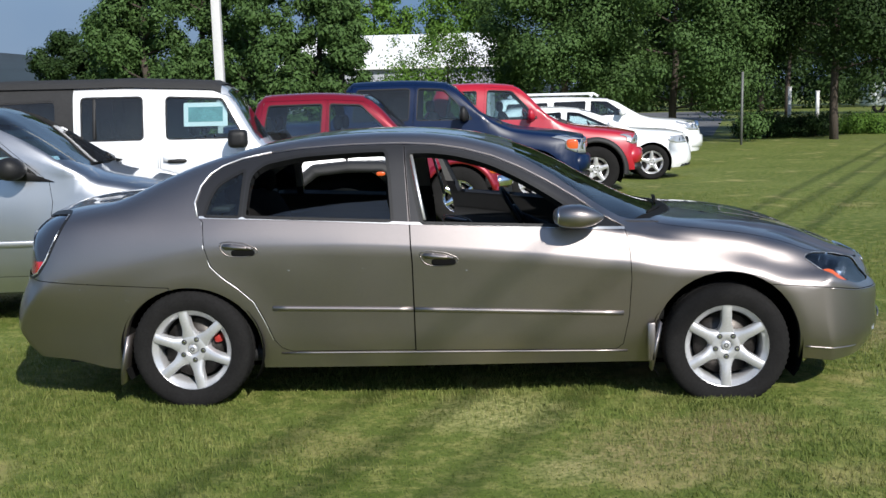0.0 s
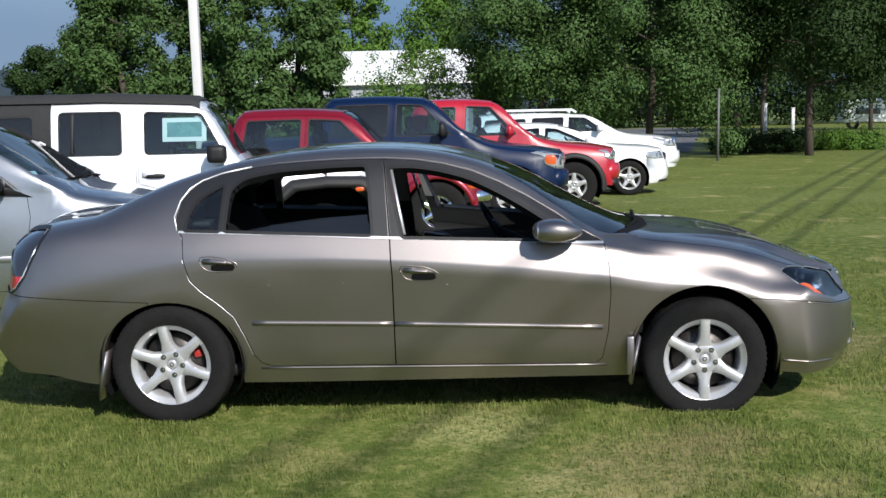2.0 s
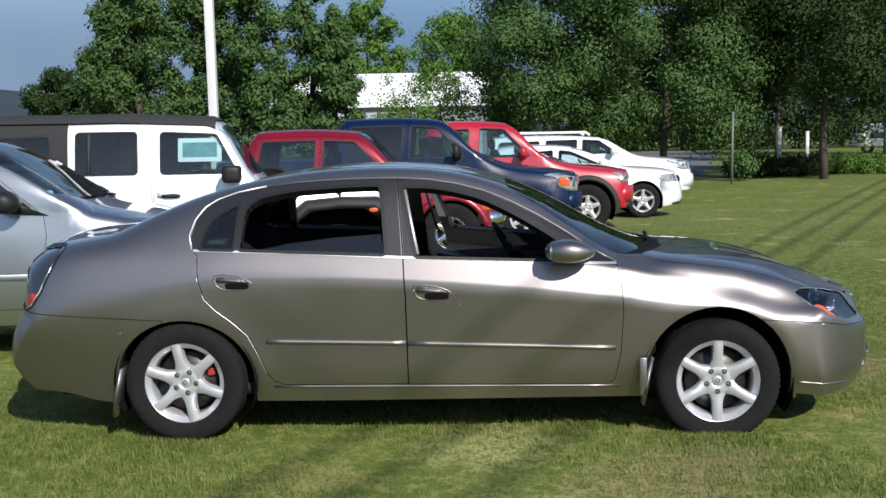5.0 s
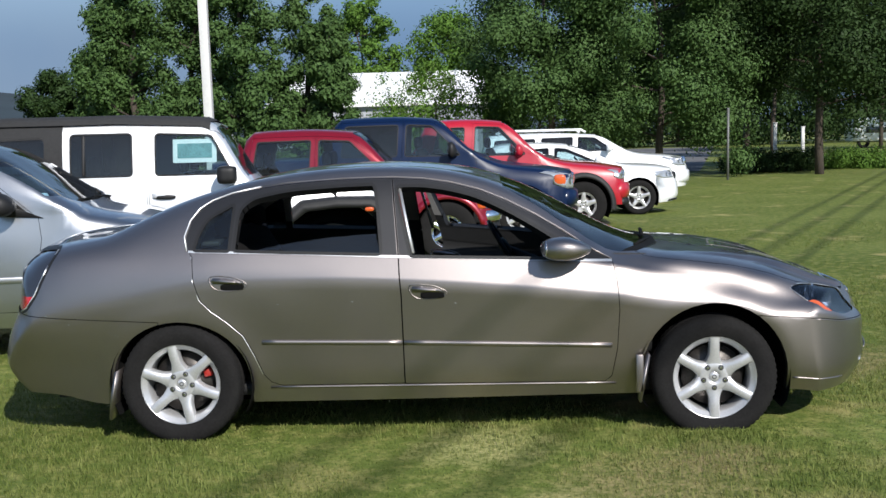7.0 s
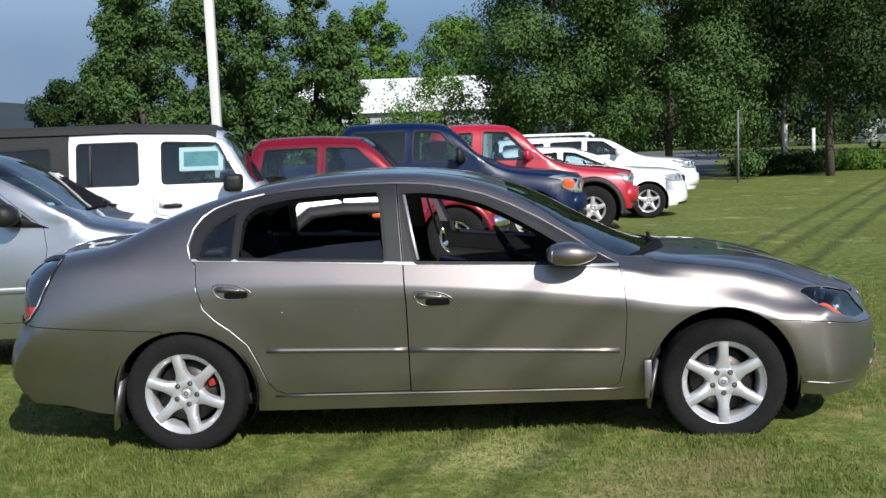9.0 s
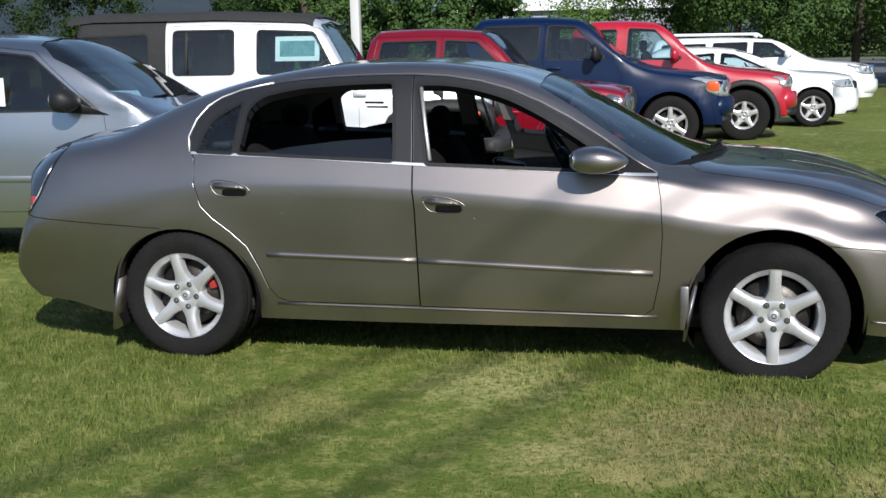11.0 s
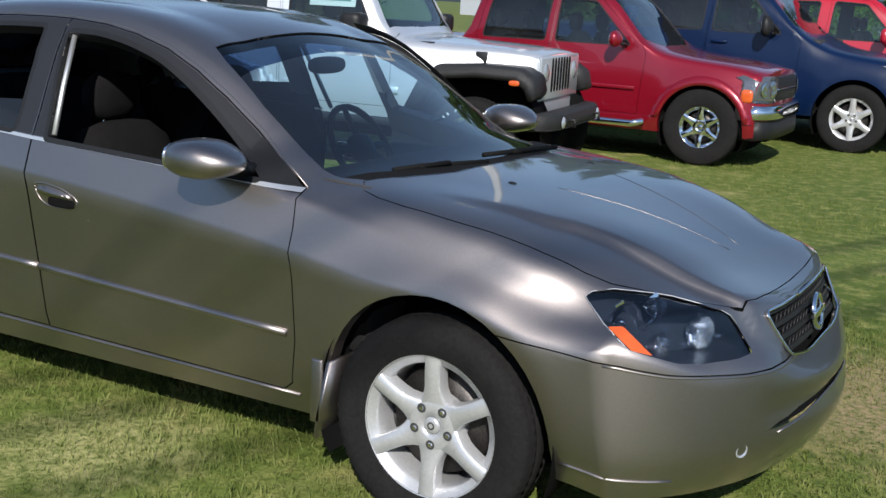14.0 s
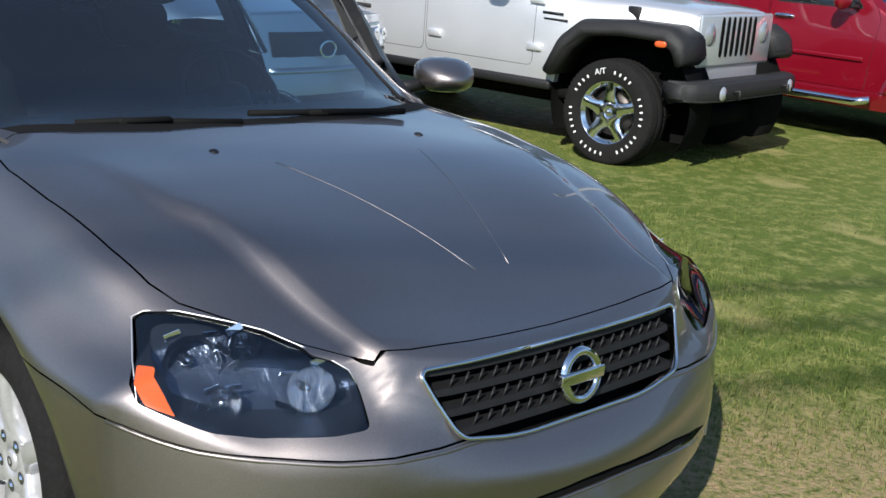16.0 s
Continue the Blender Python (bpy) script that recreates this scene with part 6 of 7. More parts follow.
        for sg in (-1, 1):
            part("window_divider", turned(box(-0.014, 0.014, -0.008, 0.008, -0.20, 0.20, 0.003), pose(-2.48, 0.735 * sg, 1.485, 13 * sg, 0, 0)), M_BLACK, car, "black upright bar in the rear window")
        part("axle", tube([(0, -0.75, 0.365), (0, 0.75, 0.365)], 0.05), M_GAP, car)
        part("rear_flare", box(-3.45, -2.46, -0.80, 0.80, 0.86, 0.90, 0.015), M_FLARE, car)

    car = vehicle("off_road_car", "silver-white four-door off-road car with black soft top and white-lettered tyres", "car", M_PALE, spec, 0.365, wb, 0.375, 0.228, (-1.465, 5.37, 0), 8, doors, wins,
                  [(-0.86, 0.05), (-0.88, -0.66), (-1.18, -0.58), (-1.20, 0.05)], tint=M_TINT, mirror_at=(-1.06, 0.97, 1.27), mirror_size=(0.095, 0.10, 0.088, 5), extra=extra, white=40, trims=[("canvas_side", M_CANVAS, [(-2.68, 1.14), (-2.68, 1.95), (-3.9, 1.95), (-3.9, 1.14)], SIDE, lambda f: True, False, 0.004)], metal=M_CHROME, spokes=5, sw=0.075, tyre_w=0.255, handle_mat=M_BLACK, keep=lambda c: c.x < -0.9)
    for w in [o for o in car.children if o.name.startswith("wheel") and not o.name.startswith("wheel_h")]:
        w.location.y *= 0.89 / (half - 0.012)
        w.location.x -= 0.05 if w.location.x > -1 else 0
        if w.location.y < 0 and w.location.x > -1:
            word = bpy.data.curves.new("lettering", "FONT")
            word.body, word.size, word.extrude, word.align_x, word.align_y = "A/T", 0.058, 0.002, "CENTER", "CENTER"
            holder = bpy.data.objects.new("lettering", word)
            scene.collection.objects.link(holder)
            bpy.context.view_layer.update()
            me = bpy.data.meshes.new_from_object(holder.evaluated_get(bpy.context.evaluated_depsgraph_get()))
            bpy.data.objects.remove(holder)
            me.materials.append(M_WHITE)
            letters = new("lettering", me)
            letters.parent = w
            letters["label"] = "raised white letters"
            a = radians(-14)
            letters.matrix_basis = pose(0.291 * math.sin(a), -0.0245, 0.291 * math.cos(a), 90, 0, 0) @ pose(0, 0, 0, 0, 0, -math.degrees(a))
    return car


compact_suv = build_compact_suv()
offroader = build_offroader()
build_red_pickup()
build_blue_pickup()
build_bright_red_pickup()
build_white_hatchback()
build_white_suv()


# ---- ground ----
def lawn_material(name, blades=False):
    m = bpy.data.materials.new(name)
    m.use_nodes = True
    nt = m.node_tree
    b = nt.nodes["Principled BSDF"]
    b.inputs["Roughness"].default_value = 0.75
    b.inputs["Specular IOR Level"].default_value = 0.25
    co = nt.nodes.new("ShaderNodeTexCoord")

    def node(kind, **kw):
        n = nt.nodes.new(kind)
        for k, v in kw.items():
            n.inputs[k].default_value = v
        return n

    def mixed(fac, a, c):
        x = nt.nodes.new("ShaderNodeMix")
        x.data_type = "RGBA"
        nt.links.new(fac, x.inputs[0])
        for slot, v in ((6, a), (7, c)):
            if isinstance(v, tuple):
                x.inputs[slot].default_value = (*v, 1)
            else:
                nt.links.new(v, x.inputs[slot])
        return x.outputs[2]

    def stepped(src, lo, hi):
        r = nt.nodes.new("ShaderNodeMapRange")
        r.inputs[1].default_value, r.inputs[2].default_value = lo, hi
        nt.links.new(src, r.inputs[0])
        return r.outputs[0]

    big, small, patch = node("ShaderNodeTexNoise", Scale=0.55, Detail=4.0), node("ShaderNodeTexNoise", Scale=9.0, Detail=6.0), node("ShaderNodeTexNoise", Scale=1.3, Detail=5.0)
    for n in (big, small, patch):
        nt.links.new(co.outputs["Object"], n.inputs["Vector"])
    col = mixed(stepped(big.outputs[0], 0.35, 0.65), (0.074, 0.109, 0.014), (0.134, 0.172, 0.037))
    col = mixed(stepped(small.outputs[0], 0.45, 0.68), col, (0.236, 0.240, 0.072))
    tuft = node("ShaderNodeTexNoise", Scale=34.0, Detail=5.0)
    nt.links.new(co.outputs["Object"], tuft.inputs["Vector"])
    col = mixed(stepped(tuft.outputs[0], 0.54, 0.30), col, (0.064, 0.092, 0.014))
    col = mixed(stepped(patch.outputs[0], 0.60, 0.74), col, (0.36, 0.31, 0.13))
    # worn, dry spot in front of the sedan
    sep = nt.nodes.new("ShaderNodeSeparateXYZ")
    nt.links.new(co.outputs["Object"], sep.inputs[0])

    def spot(cx, cy, r):
        d = nt.nodes.new("ShaderNodeVectorMath")
        d.operation = "DISTANCE"
        nt.links.new(co.outputs["Object"], d.inputs[0])
        d.inputs[1].default_value = (cx, cy, 0)
        warp = nt.nodes.new("ShaderNodeMath")
        warp.operation = "MULTIPLY_ADD"
        nt.links.new(small.outputs[0], warp.inputs[0])
        warp.inputs[1].default_value = -1.1 * r
        nt.links.new(d.outputs["Value"], warp.inputs[2])
        r2 = stepped(warp.outputs[0], r * 0.55, -r * 0.15)
        weak = nt.nodes.new("ShaderNodeMath")
        weak.operation = "MULTIPLY"
        nt.links.new(r2, weak.inputs[0])
        nt.links.new(stepped(tuft.outputs[0], 0.30, 0.72), weak.inputs[1])
        return weak.outputs[0]

    for cx, cy, r, tone in ((2.25, 1.2, 0.85, (0.34, 0.235, 0.145)), (1.0, -1.65, 0.50, (0.27, 0.22, 0.105)), (1.36, -1.3, 0.30, (0.25, 0.19, 0.10)), (0.22, -0.95, 0.42, (0.38, 0.36, 0.16)), (0.56, -1.85, 0.22, (0.33, 0.30, 0.13)), (-0.6, -1.5, 0.3, (0.24, 0.22, 0.08)), (1.7, -3.0, 0.3, (0.25, 0.20, 0.10))):
        col = mixed(spot(cx, cy, r), col, tone)
    if blades:
        geo = nt.nodes.new("ShaderNodeNewGeometry")
        col2 = mixed(geo.outputs["Random Per Island"], (0.084, 0.126, 0.017), (0.318, 0.345, 0.118))
        half = nt.nodes.new("ShaderNodeMix")
        half.data_type = "RGBA"
        half.inputs[0].default_value = 0.35
        nt.links.new(col, half.inputs[6])
        nt.links.new(col2, half.inputs[7])
        col = half.outputs[2]
        tl, ms = nt.nodes.new("ShaderNodeBsdfTranslucent"), nt.nodes.new("ShaderNodeMixShader")
        ms.inputs[0].default_value = 0.3
        nt.links.new(col, tl.inputs[0])
        nt.links.new(b.outputs[0], ms.inputs[1])
        nt.links.new(tl.outputs[0], ms.inputs[2])
        nt.links.new(ms.outputs[0], nt.nodes["Material Output"].inputs[0])
    else:
        rough, bp = node("ShaderNodeTexNoise", Scale=70.0, Detail=6.0), node("ShaderNodeBump", Strength=0.55, Distance=0.02)
        nt.links.new(co.outputs["Object"], rough.inputs["Vector"])
        nt.links.new(rough.outputs[0], bp.inputs["Height"])
        nt.links.new(bp.outputs[0], b.inputs["Normal"])
    nt.links.new(col, b.inputs["Base Color"])
    return m


M_LAWN, M_BLADES = lawn_material("lawn"), lawn_material("lawn_blades", True)
M_BARK = mat("bark", (0.075, 0.058, 0.045), 0.95, var=0.5, scale=9, bump=0.8, bscale=40)
M_ASPHALT = mat("asphalt", (0.13, 0.13, 0.135), 0.9, var=0.25, scale=2, bump=0.3, bscale=150)
M_STEEL = mat("painted_pole", (0.62, 0.62, 0.61), 0.5, 0.0, var=0.1, scale=5)
M_ROOF = mat("white_metal_roof", (0.80, 0.80, 0.79), 0.45, 0.0, var=0.06, scale=1.5)
M_CLAD = mat("grey_cladding", (0.34, 0.36, 0.39), 0.6, 0.0, var=0.1, scale=2)
M_HILL = mat("wooded_hill", (0.018, 0.034, 0.046), 1.0, var=0.35, scale=0.02)


def leaf_mat(name, a, b, scale=0.6):
    m = mat(name, a, 0.6, 0.0, dark=b, scale=scale, isle=0.35, spec=0.14)
    nt = m.node_tree
    pb = nt.nodes["Principled BSDF"]
    tl, ms = nt.nodes.new("ShaderNodeBsdfTranslucent"), nt.nodes.new("ShaderNodeMixShader")
    ms.inputs[0].default_value = 0.18
    src = pb.inputs["Base Color"].links[0].from_socket
    nt.links.new(src, tl.inputs[0])
    nt.links.new(pb.outputs[0], ms.inputs[1])
    nt.links.new(tl.outputs[0], ms.inputs[2])
    nt.links.new(ms.outputs[0], nt.nodes["Material Output"].inputs[0])
    return m


M_LEAF = leaf_mat("pear_leaves", (0.070, 0.126, 0.037), (0.018, 0.040, 0.012))
M_LEAF2 = leaf_mat("maple_leaves", (0.095, 0.18, 0.03), (0.03, 0.07, 0.012))
M_LEAF3 = leaf_mat("dark_leaves", (0.032, 0.060, 0.017), (0.009, 0.020, 0.006))


def relief(x, y):
    """The lawn swells a little under the sedan's nose."""
    return 0.050 * np.exp(-((x - 1.6) ** 2 + (y + 0.7) ** 2) / 1.1) + 0.016 * np.exp(-((x + 1.3) ** 2 + (y + 0.8) ** 2) / 0.6)


bm = bmesh.new()
bmesh.ops.create_grid(bm, x_segments=160, y_segments=160, size=1.0)
for v in bm.verts:
    s = math.copysign(abs(v.co.x) ** 3.2, v.co.x), math.copysign(abs(v.co.y) ** 3.2, v.co.y)
    v.co = Vector((s[0] * 1500, s[1] * 1500, 0))
    r = math.hypot(v.co.x, v.co.y)
    v.co.z = 0.012 * noise.noise(v.co * 0.35) + relief(v.co.x, v.co.y) if r < 60 else 0
ground = tagged(part("ground", bm, M_LAWN), "mown lawn with dry, worn patches", "lawn", kind="structure")


def blades(count, x0, x1, y0, y1, high, seed, spread=0.8):
    """Grass blades, each a bent pair of triangles, joined in one mesh."""
    rng = np.random.default_rng(seed)
    # thinning out towards the edges
    x, y = (rng.uniform(lo, hi, count) + rng.normal(0, spread, count) for lo, hi in ((x0, x1), (y0, y1)))
    h = high * rng.uniform(0.35, 1.2, count) * (0.75 + 0.4 * np.sin(x * 2.1 + np.cos(y * 1.7) * 2))
    a, lean, w = rng.uniform(0, 2 * np.pi, count), rng.uniform(0.2, 0.95, count), rng.uniform(0.0012, 0.0026, count)
    dx, dy = np.cos(a), np.sin(a)
    b = rng.uniform(0, 2 * np.pi, count)
    px, py = np.cos(b) * w, np.sin(b) * w
    z = relief(x, y) - 0.004
    v = np.stack([np.stack([x - px, y - py, z], 1), np.stack([x + px, y + py, z], 1),
                  np.stack([x + dx * h * lean * 0.4 + px * 0.8, y + dy * h * lean * 0.4 + py * 0.8, z + h * 0.62], 1), np.stack([x + dx * h * lean * 0.4 - px * 0.8, y + dy * h * lean * 0.4 - py * 0.8, z + h * 0.62], 1),
                  np.stack([x + dx * h * lean, y + dy * h * lean, z + h * (1.05 - 0.35 * lean)], 1)], 1).reshape(-1, 3)
    base = np.arange(count) * 5
    loops = np.stack([base, base + 1, base + 2, base + 3, base + 3, base + 2, base + 4], 1).reshape(-1)
    me = bpy.data.meshes.new("grass")
    me.vertices.add(count * 5)
    me.vertices.foreach_set("co", v.astype(np.float32).ravel())
    me.loops.add(len(loops))
    me.loops.foreach_set("vertex_index", loops.astype(np.int32))
    me.polygons.add(count * 2)
    starts = np.stack([np.arange(count) * 7, np.arange(count) * 7 + 4], 1).reshape(-1)
    me.polygons.foreach_set("loop_start", starts.astype(np.int32))
    me.update(calc_edges=True)
    me.validate()
    me.materials.append(M_BLADES)
    return tagged(new("grass", me), "short mown green grass blades", "grass", kind="stuff")


blades(260000, -4.6, 5.2, -4.8, 3.0, 0.040, 1)
blades(60000, 1.5, 7.0, -2.5, 5.0, 0.038, 3)
blades(80000, -2.5, 8.0, 2.5, 12.0, 0.034, 2)
for k, (wx, wy) in enumerate(((1.4, -0.93), (-1.4, -0.93))):
    blades(1500, wx - 0.2, wx + 0.2, wy - 0.05, wy + 0.02, 0.042, 50 + k, 0.09)


# ---- trees, hedge ----
def leaf_cloud(name, clumps, count, size, material, parent, seed, loose=0.28):
    """Leaves as small folded quads scattered in clumps (x, y, z, radius), joined in one crown."""
    rng = np.random.default_rng(seed)
    c = np.array(clumps)
    pick = rng.choice(len(c), count, p=c[:, 3] ** 2 / (c[:, 3] ** 2).sum())
    d = rng.normal(size=(count, 3))
    d /= np.linalg.norm(d, axis=1)[:, None]
    r = c[pick, 3] * np.minimum(np.abs(rng.normal(0.78, loose, count)), 1.4)
    p = c[pick, :3] + d * r[:, None] * np.array([1, 1, 0.85])
    n = d + rng.normal(scale=0.34, size=(count, 3)) + np.array([0, 0, 0.25])
    n /= np.linalg.norm(n, axis=1)[:, None]
    t = np.cross(n, rng.normal(size=(count, 3)))
    t /= np.linalg.norm(t, axis=1)[:, None] + 1e-9
    b = np.cross(n, t)
    s = size * rng.uniform(0.6, 1.3, count)[:, None]
    v = np.stack([p - t * s, p - b * s * 0.5 + n * s * 0.12, p + t * s, p + b * s * 0.5 + n * s * 0.12], 1).reshape(-1, 3)
    me = bpy.data.meshes.new(name)
    me.vertices.add(count * 4)
    me.vertices.foreach_set("co", v.astype(np.float32).ravel())
    me.loops.add(count * 4)
    me.loops.foreach_set("vertex_index", np.arange(count * 4, dtype=np.int32))
    me.polygons.add(count)
    me.polygons.foreach_set("loop_start", (np.arange(count) * 4).astype(np.int32))
    me.update(calc_edges=True)
    me.validate()
    me.materials.append(material)
    ob = new(name, me)
    ob.parent = parent
    return ob


def tree(label, x, y, high, wide, low, seed, material=None, count=15000, leaf=0.10, upright=False, trunk=0.14):
    """A tree: tapered trunk, limbs, and a crown of leaf clumps between the heights low and high."""
    rnd = random.Random(seed)
    root = thing("tree", label, "tree", "trees")
    root.location = (x, y, 0)
    pts = [(0, 0, -0.1)] + [(rnd.uniform(-1, 1) * 0.05 * k, rnd.uniform(-1, 1) * 0.05 * k, high * 0.8 * k / 6) for k in range(1, 7)]
    part("trunk", tube(pts, trunk, 9, taper=trunk * 0.25), M_BARK, root)
    clumps = []
    limbs = 17 if not upright else 20
    for k in range(limbs):
        t = (k + rnd.random()) / limbs
        z = low + (high - low) * t
        shape = math.sin(math.pi * min(1, 0.20 + 0.80 * t)) ** 0.7 if not upright else (1 - t) ** 0.62 * 0.95 + 0.07
        a = 2.4 * k + rnd.uniform(-0.4, 0.4)
        reach = wide * shape * rnd.uniform(0.5, 0.95)
        z0 = max(low * 0.55, z - reach * (0.7 if upright else 0.45))
        i = min(5, int(z0 / (high * 0.8) * 6))
        base = Vector(pts[min(i + 1, 6)])
        base.z = min(z0, high * 0.78)
        tip = Vector((math.cos(a) * reach, math.sin(a) * reach, z))
        midp = (base + tip) / 2 + Vector((0, 0, -0.12 * reach))
        part("limb", tube([base, midp, tip], trunk * 0.32, 6, taper=0.012), M_BARK, root)
        rad = wide * (0.32 if not upright else 0.22) * rnd.uniform(0.75, 1.2) * (0.65 + 0.5 * shape)
        clumps.append((*tip, rad))
        clumps.append((*midp.lerp(tip, 0.5), rad * 0.85))
        for _ in range(3):
            o = Vector((rnd.gauss(0, 1), rnd.gauss(0, 1), rnd.gauss(0, 0.8))) * rad * 0.75
            clumps.append((*(tip + o), rad * rnd.uniform(0.35, 0.6)))
    for k in range(60 if upright else 12):
        t = rnd.random()
        shape = (1 - t) ** 0.62 * 0.95 + 0.05 if upright else math.sin(math.pi * min(1, 0.20 + 0.80 * t)) ** 0.7
        a, reach = rnd.uniform(0, 2 * math.pi), wide * shape * math.sqrt(rnd.random()) * 0.95
        clumps.append((math.cos(a) * reach, math.sin(a) * reach, low + (high - low) * t, wide * rnd.uniform(0.14, 0.28)))
    leaf_cloud("crown", clumps, count, leaf, material or M_LEAF, root, seed, 0.42 if upright else 0.28)
    return root


UPR, RND = "upright green ornamental pear tree in full leaf", "broad leafy green tree over mown lawn"
for k, (x, y, high, wide) in enumerate(((-11.1, 26.0, 6.2, 1.5), (-10.2, 25.4, 7.8, 1.65), (-8.7, 26.4, 7.6, 1.6), (-7.0, 25.2, 7.6, 1.6), (-5.5, 26.2, 6.8, 1.4), (-4.6, 25.6, 5.2, 1.1))):
    tree(UPR, x, y, high, wide, 0.2, 11 + k, count=44000, leaf=0.062, upright=True)
tree("young green tree with thin spreading branches", -2.1, 31, 4.0, 1.8, 1.2, 15, M_LEAF2, 9000, 0.055, trunk=0.07)
tree("low light green shrub-like tree", -3.3, 30, 2.3, 1.7, 0.3, 27, M_LEAF2, 11000, 0.055, trunk=0.06)
tree(RND, 1.9, 30.4, 8.5, 2.9, 1.9, 16, count=112000, leaf=0.060)
tree(RND, 5.4, 30.8, 9.0, 3.0, 1.75, 17, count=112000, leaf=0.060)
tree(RND, 10.6, 30.85, 9.0, 3.5, 3.05, 18, M_LEAF3, count=112000, leaf=0.062, trunk=0.15)
tree(RND, 16.5, 33.0, 10.5, 3.8, 4.6, 19, M_LEAF3, 56000, 0.065)
tree(RND, 9.5, 37.0, 10.0, 3.6, 4.2, 20, M_LEAF3, 40000, 0.08)
tree("distant tall green tree", -8.2, 62, 9.8, 2.6, 2.5, 21, M_LEAF2, 20000, 0.12)
tree("distant tall green tree", -3.2, 66, 9.4, 3.4, 2.5, 22, M_LEAF2, 20000, 0.12)
tree("distant dark green tree", -26.9, 60, 5.9, 2.2, 0.4, 23, M_LEAF3, 22000, 0.12)
tree("distant dark green tree", -24.2, 61, 6.4, 2.6, 0.4, 24, M_LEAF3, 22000, 0.12)
tree("distant dark green tree", 14.5, 54, 11.0, 5.0, 5.2, 25, M_LEAF3, 18000, 0.14)
tree("distant dark green tree", 24.0, 66, 13.0, 6.0, 4.2, 29, M_LEAF3, 18000, 0.14)
tree("distant dark green tree", 34, 110, 14.0, 8.5, 0.6, 26, M_LEAF3, 18000, 0.2)
tree("distant dark green tree", 20, 112, 13.0, 8.0, 0.6, 30, M_LEAF3, 18000, 0.2)

for x, y, seed in ((-18.0, 27.0, 41), (-22.4, 28.0, 42)):
    tree("dark green spruce with drooping boughs", x, y, 9.0, 2.2, 1.4, seed, M_LEAF3, 34000, 0.06, upright=True)

hedge = thing("hedge", "low dark evergreen hedge beneath the trees", "hedge")
rnd = random.Random(5)
clumps = [(8.2 + 3.0 * rnd.random(), 33.6 + rnd.uniform(-0.5, 0.6), rnd.uniform(0.2, 0.58), rnd.uniform(0.32, 0.45)) for _ in range(52)]
leaf_cloud("foliage", clumps, 24000, 0.045, M_LEAF3, hedge, 31)
for k in range(5):
    part("stem", tube([(8.5 + 0.55 * k, 33.6, -0.05), (8.55 + 0.55 * k, 33.6, 0.6)], 0.03, 6), M_BARK, hedge)
shrub = thing("shrub_bed", "light green shrubs growing on a lawn bank", "shrubs")
clumps = [(11.4 + 2.9 * rnd.random(), 35.5 + rnd.uniform(-0.8, 1.5), rnd.uniform(0.1, 0.5), rnd.uniform(0.3, 0.45)) for _ in range(44)]
leaf_cloud("foliage", clumps, 18000, 0.045, M_LEAF2, shrub, 32)
for k in range(5):
    part("stem", tube([(11.7 + 0.6 * k, 35.5, -0.05), (11.75 + 0.6 * k, 35.5, 0.5)], 0.03, 6), M_BARK, shrub)

woods = thing("woodland_edge", "dark wooded edge beyond the far lawn", "woods")
clumps = [(-14 + 80 * rnd.random(), 94 + rnd.uniform(-2, 4), rnd.uniform(0.5, 6.5), rnd.uniform(1.0, 1.9)) for _ in range(330)]
leaf_cloud("foliage", clumps, 60000, 0.22, M_LEAF3, woods, 33)
for k in range(20):
    part("trunk", tube([(-13 + 4.1 * k, 95, -0.2), (-12.8 + 4.1 * k, 95.3, 5.5)], 0.16, 6, taper=0.05), M_BARK, woods)
woods["kind"] = "stuff"

# ---- poles ----
pole = thing("light_pole", "tall pale square steel light pole", "pole")
pole.location = (-4.79, 12.9, 0)
pole.rotation_euler = (0, radians(-0.6), 0)
part("shaft", box(-0.075, 0.075, -0.075, 0.075, 0, 9.0, 0.012), M_STEEL, pole)
part("base_plate", box(-0.2, 0.2, -0.2, 0.2, 0, 0.03, 0.004), M_STEEL, pole)
part("footing", lathe([(0.0, 0.0), (0.3, 0.0), (0.3, -0.25)], 24), M_CLAD, pole).rotation_euler = (radians(90), 0, 0)
part("luminaire", box(-0.2, 0.2, -0.7, 0.05, 9.0, 9.15, 0.03), M_STEEL, pole)
post = thing("sign_post", "thin grey galvanised steel post", "post")
post.location = (7.13, 28.3, 0)
part("shaft", tube([(0, 0, -0.1), (0.02, 0, 2.2)], 0.040, 8), M_POST, post)

for x, y, top in ((12.49, 45, 1.73), (13.82, 45.4, 1.52)):
    stake = thing("fence_post", "short pale painted wooden post", "post", "pale posts beyond the shrubs")
    stake.location = (x, y, 0)
    part("shaft", box(-0.07, 0.07, -0.07, 0.07, -0.1, top, 0.01), M_STEEL, stake)
    part("cap", box(-0.09, 0.09, -0.09, 0.09, top, top + 0.04, 0.01), M_STEEL, stake)

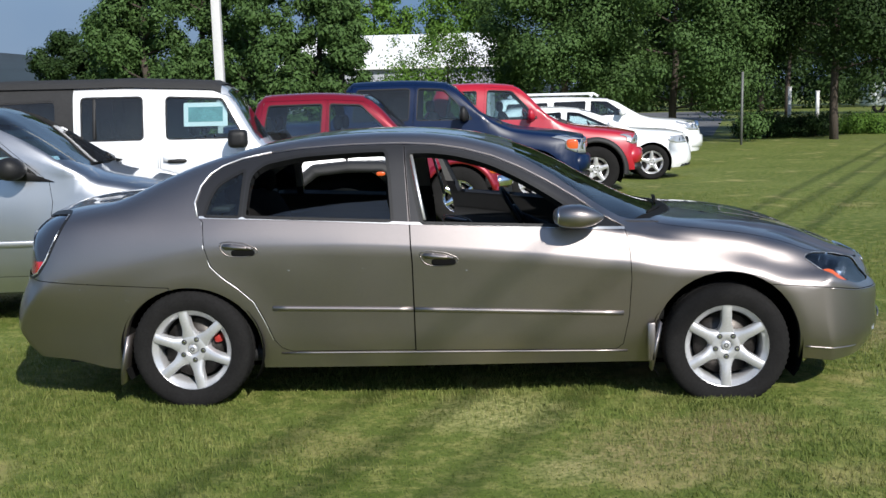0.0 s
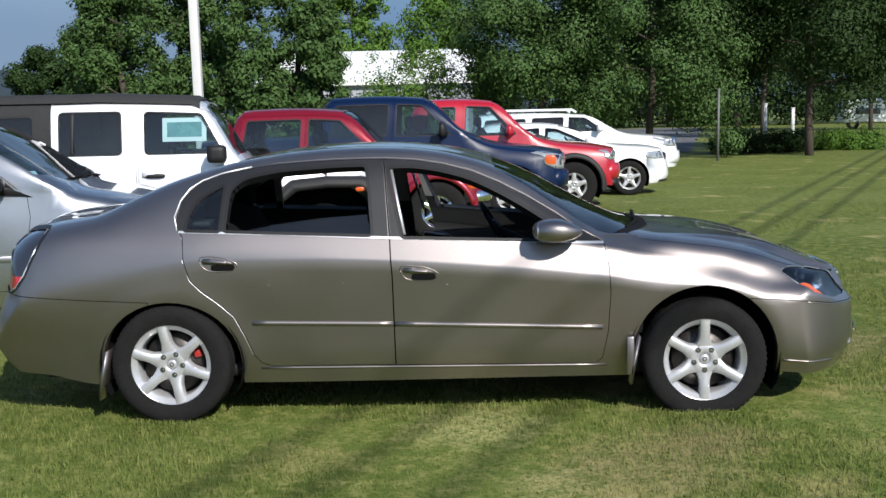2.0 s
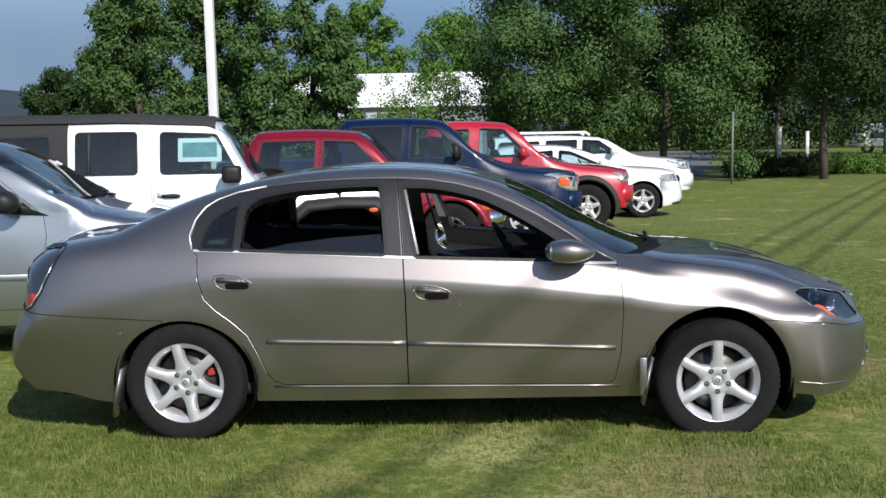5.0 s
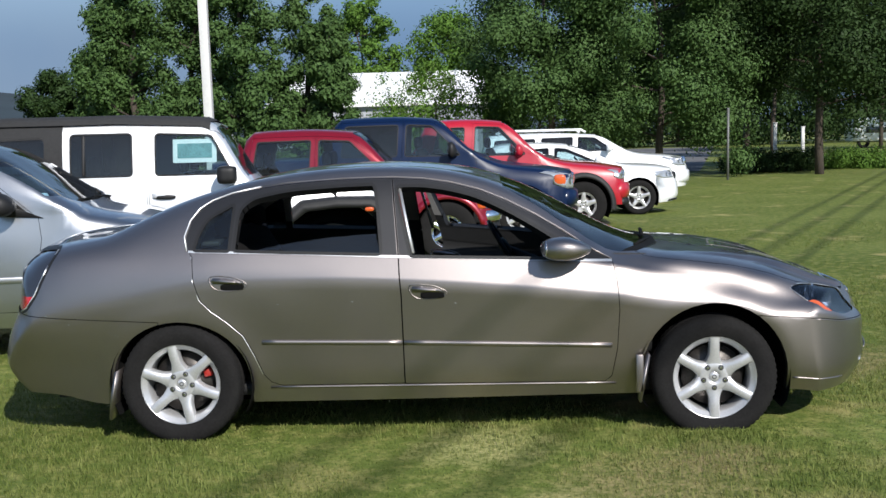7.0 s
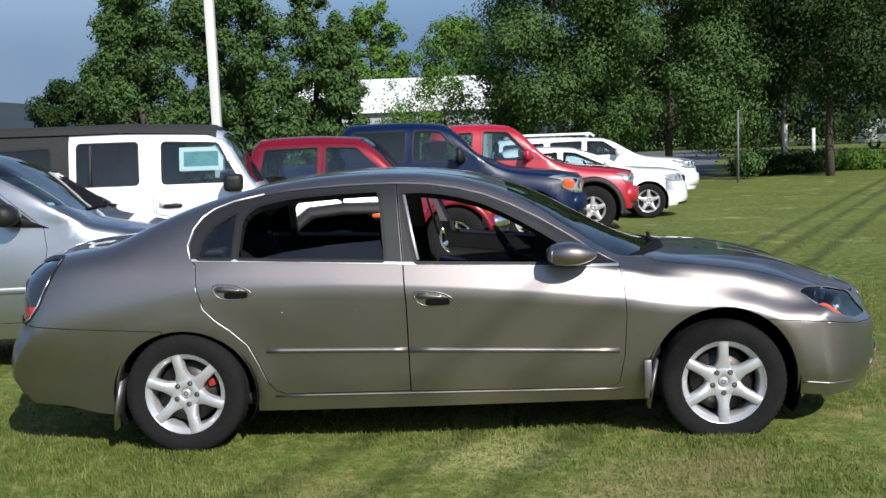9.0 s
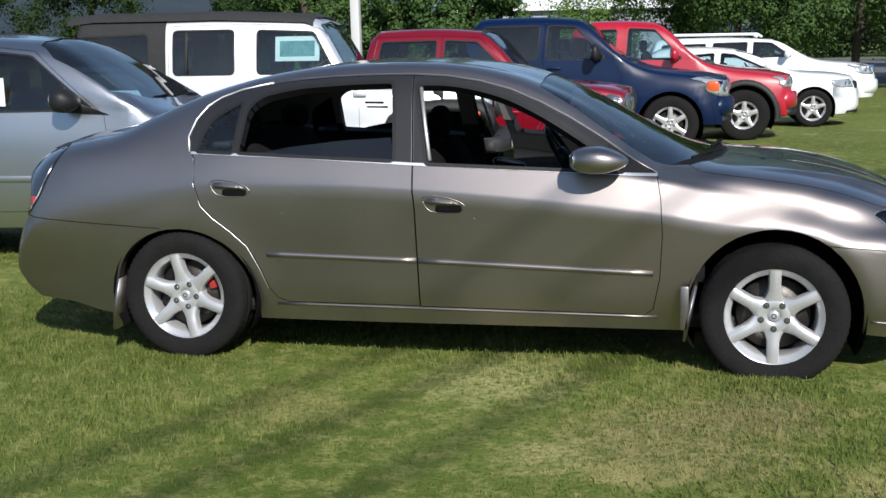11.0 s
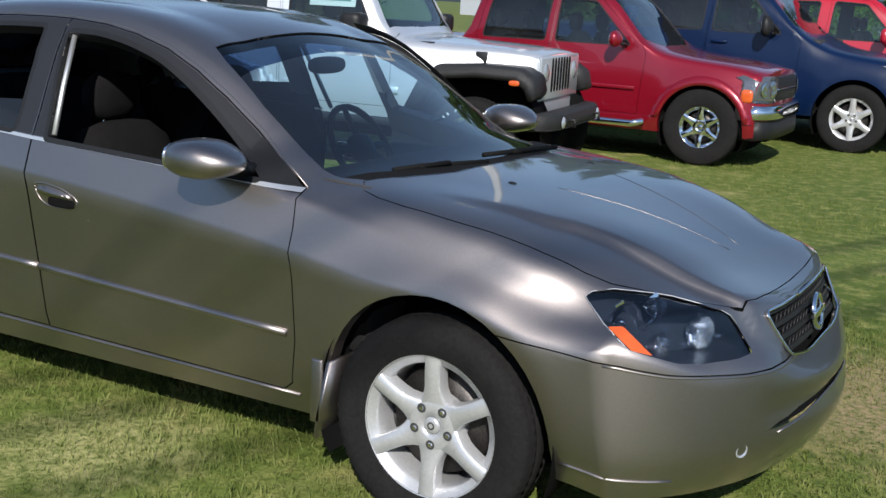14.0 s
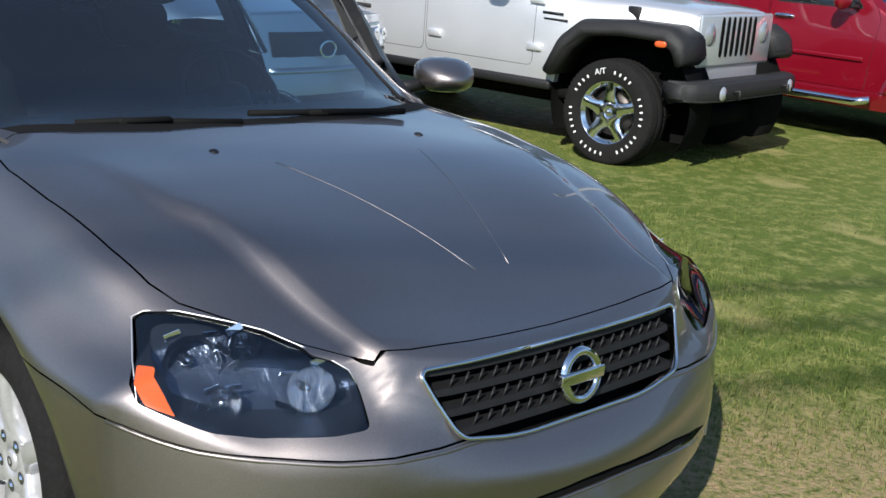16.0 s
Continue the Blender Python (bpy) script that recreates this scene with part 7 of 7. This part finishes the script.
# overhead line behind and beside the lawn, whose cables shade the sedan and the grass
ALONG, LINE_Z = Vector((0.385, 0.923, 0)), 8.6
SIDEWAYS = Vector((0.923, -0.385, 0))
line_mid = SIDEWAYS * 0.31 + Vector((SUN_FROM.x, SUN_FROM.y, 0)) * (LINE_Z / SUN_FROM.z)
ENDS = (-26.0, 42.0)
for e in ENDS:
    mast = thing("utility_pole", "weathered wooden utility pole with a crossarm", "pole", "poles of the overhead line")
    base = line_mid + ALONG * e
    mast.location = (base.x, base.y, 0)
    mast.rotation_euler = (0, 0, math.atan2(SIDEWAYS.y, SIDEWAYS.x))
    part("shaft", tube([(0, 0.12, -0.3), (0, 0.12, LINE_Z + 0.6)], 0.15, 12, taper=0.11), M_BARK, mast)
    part("crossarm", box(-0.8, 0.8, -0.06, 0.06, LINE_Z - 0.18, LINE_Z - 0.05, 0.01), M_BARK, mast)
    for off in (-0.51, -0.02, 0.54):
        part("insulator", lathe([(0.0, 0.02), (0.03, 0.02), (0.045, -0.03), (0.02, -0.05)], 12), M_CLAD, mast).matrix_basis = pose(off, 0, LINE_Z - 0.02, 90, 0, 0)
for off in (-0.51, -0.02, 0.54):
    a, b = (line_mid + SIDEWAYS * off + ALONG * e for e in ENDS)
    wire = thing("overhead_cable", "thick black overhead cable strung between wooden poles", "cable", "overhead cables")
    wire.location = (a.x, a.y, LINE_Z)
    part("strand", tube([(b - a) * (k / 24) for k in range(25)], 0.025, 8), M_RUBBER, wire)

# ---- far buildings, drive, hill ----
M_PANE = mat("dark_pane", (0.03, 0.035, 0.04), 0.1, coat=1.0)


def hall(name, label, x0, x1, y0, y1, eave, ridge):
    """A long metal hall: grey walls, pale ribbed roof, doors and windows."""
    h = thing(name, label, "building")
    part("wall", box(x0, x1, y0, y1, 0, eave), M_CLAD, h, smooth=False)
    for sgn, ya in ((1, y0 - 0.3), (-1, y1 + 0.3)):
        ym = (y0 + y1) / 2
        b = bmesh.new()
        vs = [b.verts.new(p) for p in ((x0 - 0.3, ya, eave - 0.05), (x1 + 0.3, ya, eave - 0.05), (x1 + 0.3, ym, ridge), (x0 - 0.3, ym, ridge))]
        f = b.faces.new(vs)
        ex = bmesh.ops.extrude_face_region(b, geom=[f])
        bmesh.ops.translate(b, verts=[g for g in ex["geom"] if isinstance(g, bmesh.types.BMVert)], vec=(0, 0, 0.12))
        bmesh.ops.recalc_face_normals(b, faces=b.faces)
        part("roof", b, M_ROOF, h, "white metal roof", smooth=False)
        n = int((x1 - x0) / 1.2)
        for k in range(n + 1):
            xx = x0 + (x1 - x0) * k / n
            part("roof_rib", tube([(xx, ya, eave + 0.09), (xx, ym, ridge + 0.14)], 0.04, 4), M_ROOF, h)
    for k in range(int((x1 - x0) / 5)):
        xx = x0 + 2 + 5 * k
        part("window", box(xx, xx + 1.6, y0 - 0.04, y0 + 0.02, 1.0, 2.2, 0.01), M_PANE, h, smooth=False)
    return h


hall("metal_hall", "long grey metal hall with a white roof behind trees", -10.5, -0.9, 46, 57, 3.05, 4.75)
hall("metal_hall", "far low hall with a pale roof", -46, -32.5, 85, 95, 2.4, 3.7)

road = bmesh.new()
road.faces.new([road.verts.new(p) for p in ((-8, 36.0, 0.006), (7.6, 36.0, 0.006), (18.0, 90, 0.006), (8.5, 90, 0.006), (1.5, 45, 0.006), (-8, 45, 0.006))])
tagged(part("road", road, M_ASPHALT), "grey asphalt drive behind the lawn", "road", kind="structure")

rv = thing("motor_home", "far white motor home", "vehicle")
b = box(23.2, 26.3, 69, 71.2, 0.45, 2.0, 0.15)
part("body", b, M_WHITE, rv)
part("cab", box(26.3, 28.0, 69.1, 71.1, 0.45, 1.3, 0.2), M_WHITE, rv)
part("window", box(24.0, 25.6, 68.97, 69.03, 1.0, 1.4, 0.02), M_PANE, rv)
for k in (23.9, 27.2):
    part("wheel", turned(tyre_mesh(0.4, 0.22, 0.25, 0.0, 16), Matrix.Translation((k, 69.2, 0.4))), M_RUBBER, rv)

hill = bmesh.new()
rows = []
for k in range(60):
    a = radians(60 + 120 * k / 59)
    d = 420
    h = 11 + 8 * math.sin(a * 3.1 + 0.4) + 6 * noise.noise((k * 0.35, 0, 0)) + 8 * max(0, math.cos(a - radians(150)))
    rows.append([hill.verts.new((math.cos(a) * d * s, math.sin(a) * d * s, max(0, z))) for s, z in ((0.75, -1), (0.9, h * 0.65), (1.0, h), (1.15, -1))])
for p, q in zip(rows, rows[1:]):
    for m in range(3):
        hill.faces.new((p[m], q[m], q[m + 1], p[m + 1]))
tagged(part("backdrop", hill, M_HILL), "blue-green wooded hills on the horizon", "hills", kind="structure")
